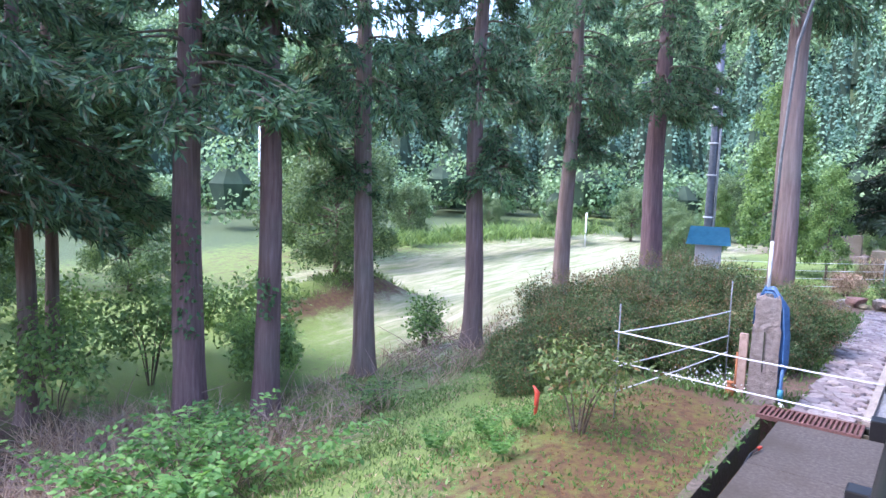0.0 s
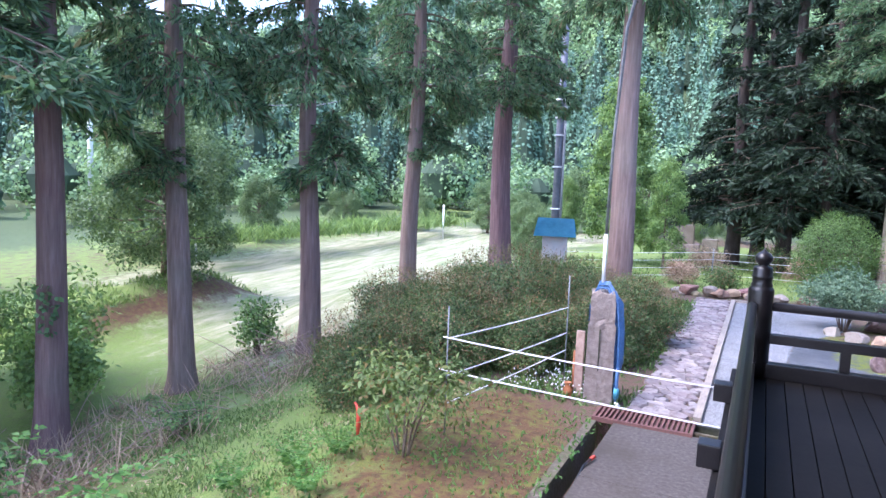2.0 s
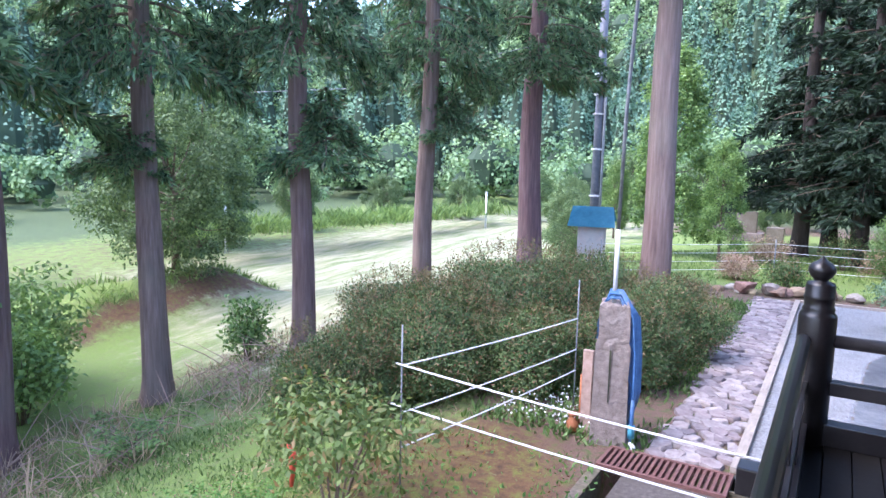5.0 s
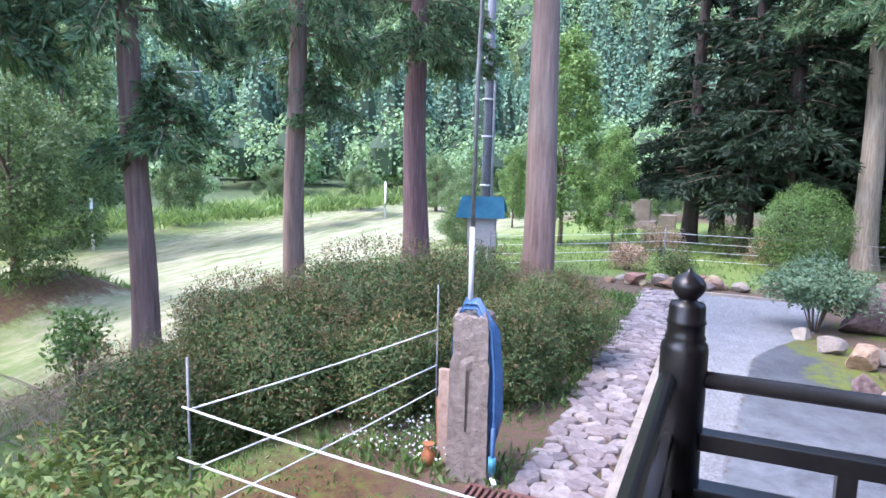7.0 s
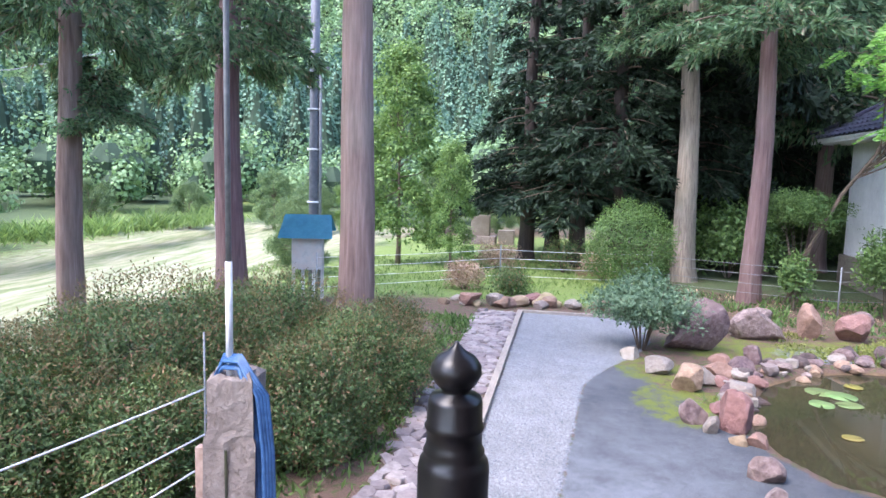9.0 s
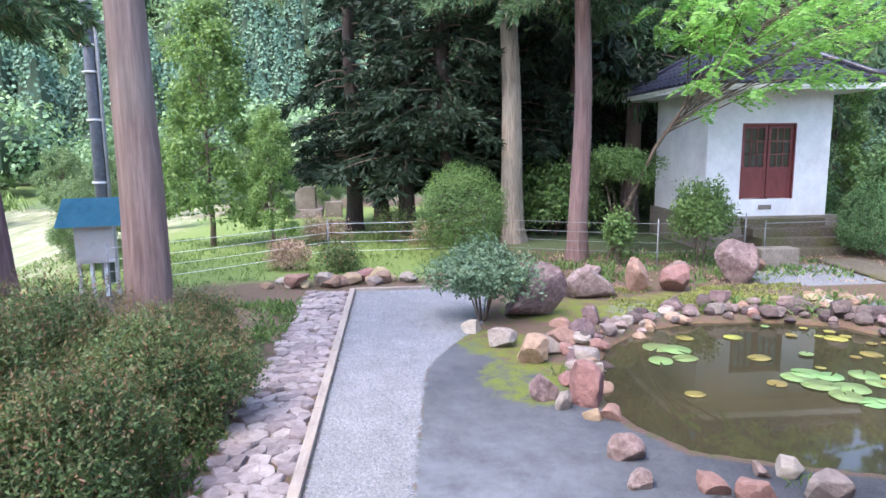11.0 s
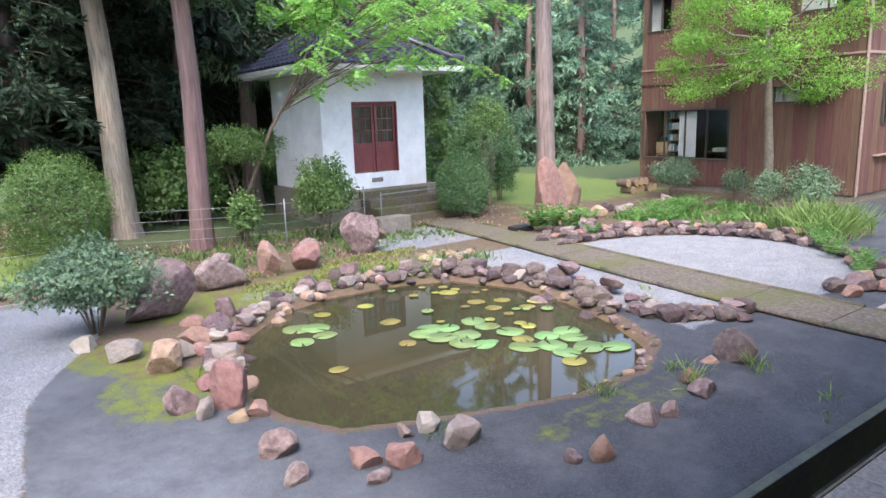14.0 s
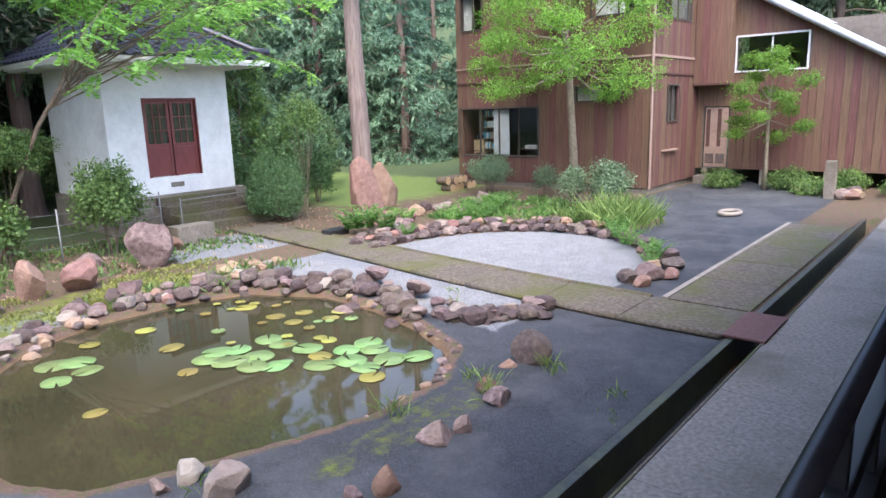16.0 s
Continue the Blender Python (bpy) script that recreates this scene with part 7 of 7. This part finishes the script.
part("roof", box(HX - 0.5, 27.5, HY - 0.45, 21.3, 5.603, 5.8, 0.03), M["tile"], house)
for z in (2.62, 2.16):
    part("trim_band", box(HX - 0.065, HX - 0.036, HY - 0.06, 20.78, z, z + 0.05, 0.004), M["paletrim"] if z > 2.3 else M["trim"], house)
    part("trim_band", box(HX - 0.033, 21.88, HY - 0.065, HY - 0.036, z, z + (0.07 if z > 2.3 else 0.05), 0.004), M["paletrim"] if z > 2.3 else M["trim"], house)
part("corner_board", box(HX - 0.07, HX + 0.03, HY - 0.07, HY - 0.037, -0.95, 5.6, 0.004), M["paletrim"], house)


def window(holes_uz, place, frame_mat, bars, parent, curtain=0.0, depth=0.12, blind=False):
    u0, u1, z0, z1 = holes_uz
    wdw = part("window", box(*place(u0 - 0.05, u1 + 0.05, -0.06, -0.036, z0 - 0.05, z0 - 0.003), 0.004), M[frame_mat], parent)
    for a, b, c, d in ((u0 - 0.05, u0, z0, z1), (u1, u1 + 0.05, z0, z1), (u0 - 0.05, u1 + 0.05, z1 + 0.002, z1 + 0.055)):
        part("frame", box(*place(a, b, -0.06, 0.04, c, d), 0.004), M[frame_mat], wdw)
    n = bars + 1
    for k in range(n):
        a, b = u0 + (u1 - u0) * k / n, u0 + (u1 - u0) * (k + 1) / n
        if k:
            part("mullion", box(*place(a - 0.022, a + 0.022, 0.02, 0.06, z0, z1)), M[frame_mat], wdw)
        pn = part("pane", box(*place(a + 0.024, b - 0.024, 0.036, 0.041, z0 + 0.002, z1 - 0.002)), M["glass"], wdw)
        pn.visible_shadow = False
    if curtain:
        cb = bmesh.new()
        ua = u0 + (u1 - u0) * (1 - curtain)
        m = 26
        base = [place(ua + (u1 - ua) * k / m, 0, 0.11 + 0.025 * math.sin(k * 1.9), 0, z0, 0) for k in range(m + 1)]
        colr = []
        for k in range(m + 1):
            u, d = ua + (u1 - ua) * k / m, 0.11 + 0.025 * math.sin(k * 1.9)
            bx = place(u, u, d, d, z0, z1)
            colr.append((cb.verts.new((bx[0], bx[2], z0)), cb.verts.new((bx[0], bx[2], z1))))
        for (a, b), (c, d) in zip(colr, colr[1:]):
            cb.faces.new((a, c, d, b)).smooth = True
        bmesh.ops.solidify(cb, geom=list(cb.faces), thickness=0.008)
        part("curtain", cb, M["curtain"], wdw, "white gathered curtain")
    return wdw


w1 = window(W_LEFT[0], on_left, "bronze", 3, house)
part("screen", box(HX + 0.06, HX + 0.075, 18.75, 19.35, -0.08, 1.34), M["alu"], w1, "grey insect screen panel")
window(W_LEFT[1], on_left, "bronze", 1, house, 0.45)
window(W_LEFT[2], on_left, "bronze", 1, house, 0.5)
window(W_LEFT[3], on_left, "bronze", 1, house, 0.6)
window(W_FRONT[0], on_front, "bronze", 1, house, 0.5)
window(W_FRONT[1], on_front, "bronze", 2, house, 0.45)
part("ledge", box(19.6, 20.55, HY - 0.16, HY - 0.036, 0.04, 0.08, 0.004), M["paletrim"], house)
# things seen through the large window
shelf = thing("bookcase", "pale bookcase half full of books inside the window", "bookcase", m=Matrix.Translation((HX + 0.45, 19.55, -0.5)))
for z in (0.05, 0.55, 0.9, 1.25, 1.6, 1.88):
    part("shelf_board", box(0, 0.28, 0, 0.55, z, z + 0.025), M["paletrim"], shelf)
for y in (-0.028, 0.552):
    part("side", box(0, 0.28, y, y + 0.026, 0, 1.92), M["paletrim"], shelf)
brng = np.random.default_rng(910)
for z in (0.576, 0.926, 1.276, 1.626):
    yy = 0.02
    while yy < 0.46:
        w = 0.03 + 0.05 * brng.random()
        ob = part("book", box(0.02, 0.2, yy, yy + w, -0.5 + z, -0.5 + z + 0.16 + 0.06 * brng.random(), 0.003), M[("curtain", "paletrim", "blue_metal", "alu", "rock_tan")[int(brng.integers(5))]], None, "", Matrix.Translation((HX + 0.45, 19.55, 0)))
        tagged(ob, "book standing on the bookcase", "book", "books on the bookcase")
        yy += w + 0.004
chair = thing("chair", "tan chair with a dark cushion inside the window", "chair", m=Matrix.Translation((HX + 0.6, 20.2, -0.5)))
part("seat", box(-0.22, 0.22, -0.22, 0.22, 0.42, 0.47, 0.01), M["logend"], chair)
part("backrest", box(-0.22, -0.18, -0.22, 0.22, 0.5, 0.86, 0.01), M["logend"], chair)
part("cushion", lathe([(0.05, 0.86), (0.2, 0.9), (0.22, 0.98), (0.12, 1.06), (0.02, 1.07)], 14), M["dark_plastic"], chair)
for x in (-0.2, 0.2):
    for y in (-0.2, 0.2):
        part("leg", box(x - 0.018, x + 0.018, y - 0.018, y + 0.018, 0, 0.419), M["logend"], chair)
desk = thing("desk", "dark desk with papers inside the window", "desk", m=Matrix.Translation((HX + 0.5, 18.15, -0.5)))
part("top", box(-0.25, 0.35, -0.45, 0.45, 0.55, 0.59, 0.006), M["trim"], desk)
for y in (-0.42, 0.42):
    part("leg", box(-0.22, 0.3, y - 0.02, y + 0.02, 0, 0.548), M["trim"], desk)
pap = part("papers", box(HX + 0.35, HX + 0.65, 17.95, 18.35, 0.092, 0.2, 0.01), M["curtain"])
tagged(pap, "heap of white papers on the desk", "papers")

# wing with the sloping roof
WX = 22.4
wing = thing("house_wing", "single-storey brown board wing with a pale sloping metal roof", "house")
W_WING = [(11.10, 12.98, 2.25, 3.20), (13.10, 13.86, -0.62, 1.24)]


def on_wing(a, b, c, d, e, f):
    return (WX + c, WX + d, a, b, e, f)


def roof_z(y):
    return 4.30 - 0.585 * (12.42 - y)


ww = part("wing_wall", wall_with_holes(5.0, HY - 0.001, -0.65, 1.9, [W_WING[1]], 0.12, on_wing), M["interior"], wing)
wv = bmesh.new()
for a, b, c, d in ((5.0, 11.10, 0, 0), (12.98, 14.05, 0, 0), (11.10, 12.98, 3.2, 9), (11.10, 12.98, 1.9, 2.25)):
    z0 = max(1.9, c) if c else 1.9
    t0, t1 = (roof_z(a), roof_z(b)) if d != 2.25 else (2.25, 2.25)
    t0, t1 = max(t0, z0 + 0.01), max(t1, z0 + 0.01)
    vv = [wv.verts.new(p) for p in ((WX, a, z0), (WX, b, z0), (WX, b, t1), (WX, a, t0), (WX + 0.12, a, z0), (WX + 0.12, b, z0), (WX + 0.12, b, t1), (WX + 0.12, a, t0))]
    for q in ((0, 1, 2, 3), (7, 6, 5, 4), (0, 4, 5, 1), (3, 2, 6, 7), (0, 3, 7, 4), (1, 5, 6, 2)):
        wv.faces.new([vv[i] for i in q])
part("gable_wall", wv, M["interior"], wing)
n = 44
for k in range(n):
    a, b = 5.0 + k * (HY - 5.0) / n + 0.004, 5.0 + (k + 1) * (HY - 5.0) / n - 0.004
    mu = (a + b) / 2
    top = roof_z(mu) - 0.06
    spans = [(-0.65, top)]
    for h0, h1, c, d in W_WING:
        if h0 < mu < h1:
            spans = [(-0.65, c), (d, top)]
    for s0, s1 in spans:
        if s1 - s0 > 0.05:
            part("board", box(*on_wing(a, b, -0.03 - 0.004 * (k % 2), -0.001, s0, s1)), M["siding"], ww)
window(W_WING[0], on_wing, "alu", 1, wing)
part("door", box(*on_wing(13.14, 13.82, 0.0, 0.04, -0.60, 1.2), 0.004), M["paletrim"], wing, "weathered pale panelled door")
for k in range(4):
    part("door_slat", box(*on_wing(13.17 + k * 0.165, 13.28 + k * 0.165, -0.016, -0.002, 0.02, 1.16), 0.003), M["trim"] if k % 2 else M["paletrim"], wing)
for k in range(2):
    part("door_panel", box(*on_wing(13.2 + k * 0.32, 13.46 + k * 0.32, -0.018, -0.002, -0.5, -0.2), 0.004), M["rock_dark"], wing)
part("bay", box(21.9, WX - 0.04, 13.05, HY - 0.04, 1.92, 5.55), M["interior"], wing)
for k in range(5):
    part("bay_board", box(21.87, 21.899, 13.05 + k * 0.2, 13.05 + (k + 1) * 0.2 - 0.006, 1.92, 5.55), M["siding"], wing)
for k in range(2):
    part("bay_board", box(21.87 + k * 0.25, 22.11 + k * 0.25, 13.02, 13.049, 1.92, 5.55), M["siding"], wing)
part("bay_trim", box(21.85, WX - 0.04, 13.0, HY - 0.04, 1.86, 1.919), M["trim"], wing)
rr = bmesh.new()
ov = -0.35
a0, b0 = 4.6, 14.5
vv = [rr.verts.new(p) for p in ((WX + ov, a0, roof_z(a0)), (WX + ov, b0, roof_z(b0)), (30, b0, roof_z(b0)), (30, a0, roof_z(a0)))]
vu = [rr.verts.new((v.co.x, v.co.y, v.co.z + 0.16)) for v in vv]
rr.faces.new(vv[::-1])
rr.faces.new(vu)
for k in range(4):
    rr.faces.new((vv[k], vv[(k + 1) % 4], vu[(k + 1) % 4], vu[k]))
part("roof", rr, M["metalroof"], wing)
part("barge_board", tube([(WX + ov - 0.02, a0, roof_z(a0) + 0.04), (WX + ov - 0.02, b0, roof_z(b0) + 0.04)], 0.10, 4), M["metalroof"], wing)
part("inner_wall", box(27.5, 27.7, 4.8, HY, -0.65, 4.0), M["interior"], wing)
part("inner_floor", box(WX + 0.13, 27.49, 4.8, HY, -0.65, -0.55), M["interior"], wing)
for k in range(6):
    part("pile", box(WX - 0.02, WX + 0.12, 5.2 + k * 1.7, 5.35 + k * 1.7, -1.15, -0.652), M["concrete"], wing)
part("step", box(WX - 0.5, WX - 0.05, 13.0, 13.95, -1.15, -0.85, 0.02), M["concrete"], wing)
# yard things by the house
sp = part("stone_pillar", box(19.95, 20.2, 9.75, 10.0, -1.15, -0.15, 0.03), M["concrete"])
tagged(sp, "short grey stone pillar in a ring of rocks", "pillar")
sp2 = part("dark_post", box(19.6, 19.95, 7.9, 8.25, -1.15, 0.9, 0.03), M["rock_dark"])
tagged(sp2, "dark weathered post at the end of the apron", "post")
ringt = part("tyre", bm_mesh("tyre", tube([(16.35 + 0.32 * math.cos(a), 11.15 + 0.2 * math.sin(a), -1.04) for a in np.linspace(0, math.tau, 19)], 0.05, 8, None, False)), M["kerb"])
tagged(ringt, "worn oval ring lying on the yard", "ring")
for k in range(9):
    lx, lz = 17.0 + 0.28 * (k % 5) - 0.1 * (k // 5), -1.0 + 0.22 * (k // 5)
    lg = thing("firewood_log", "short split firewood log with pale cut end", "log", "firewood pile", Matrix.Translation((lx, 19.6 + 0.05 * (k % 3), lz)))
    part("bark_side", tube([(0, 0.0, 0), (0, 0.4, 0)], 0.13, 9, None, False), M["twig"], lg)
    part("cut_end", tube([(0, -0.003, 0), (0, 0.01, 0)], 0.125, 9), M["logend"], lg)
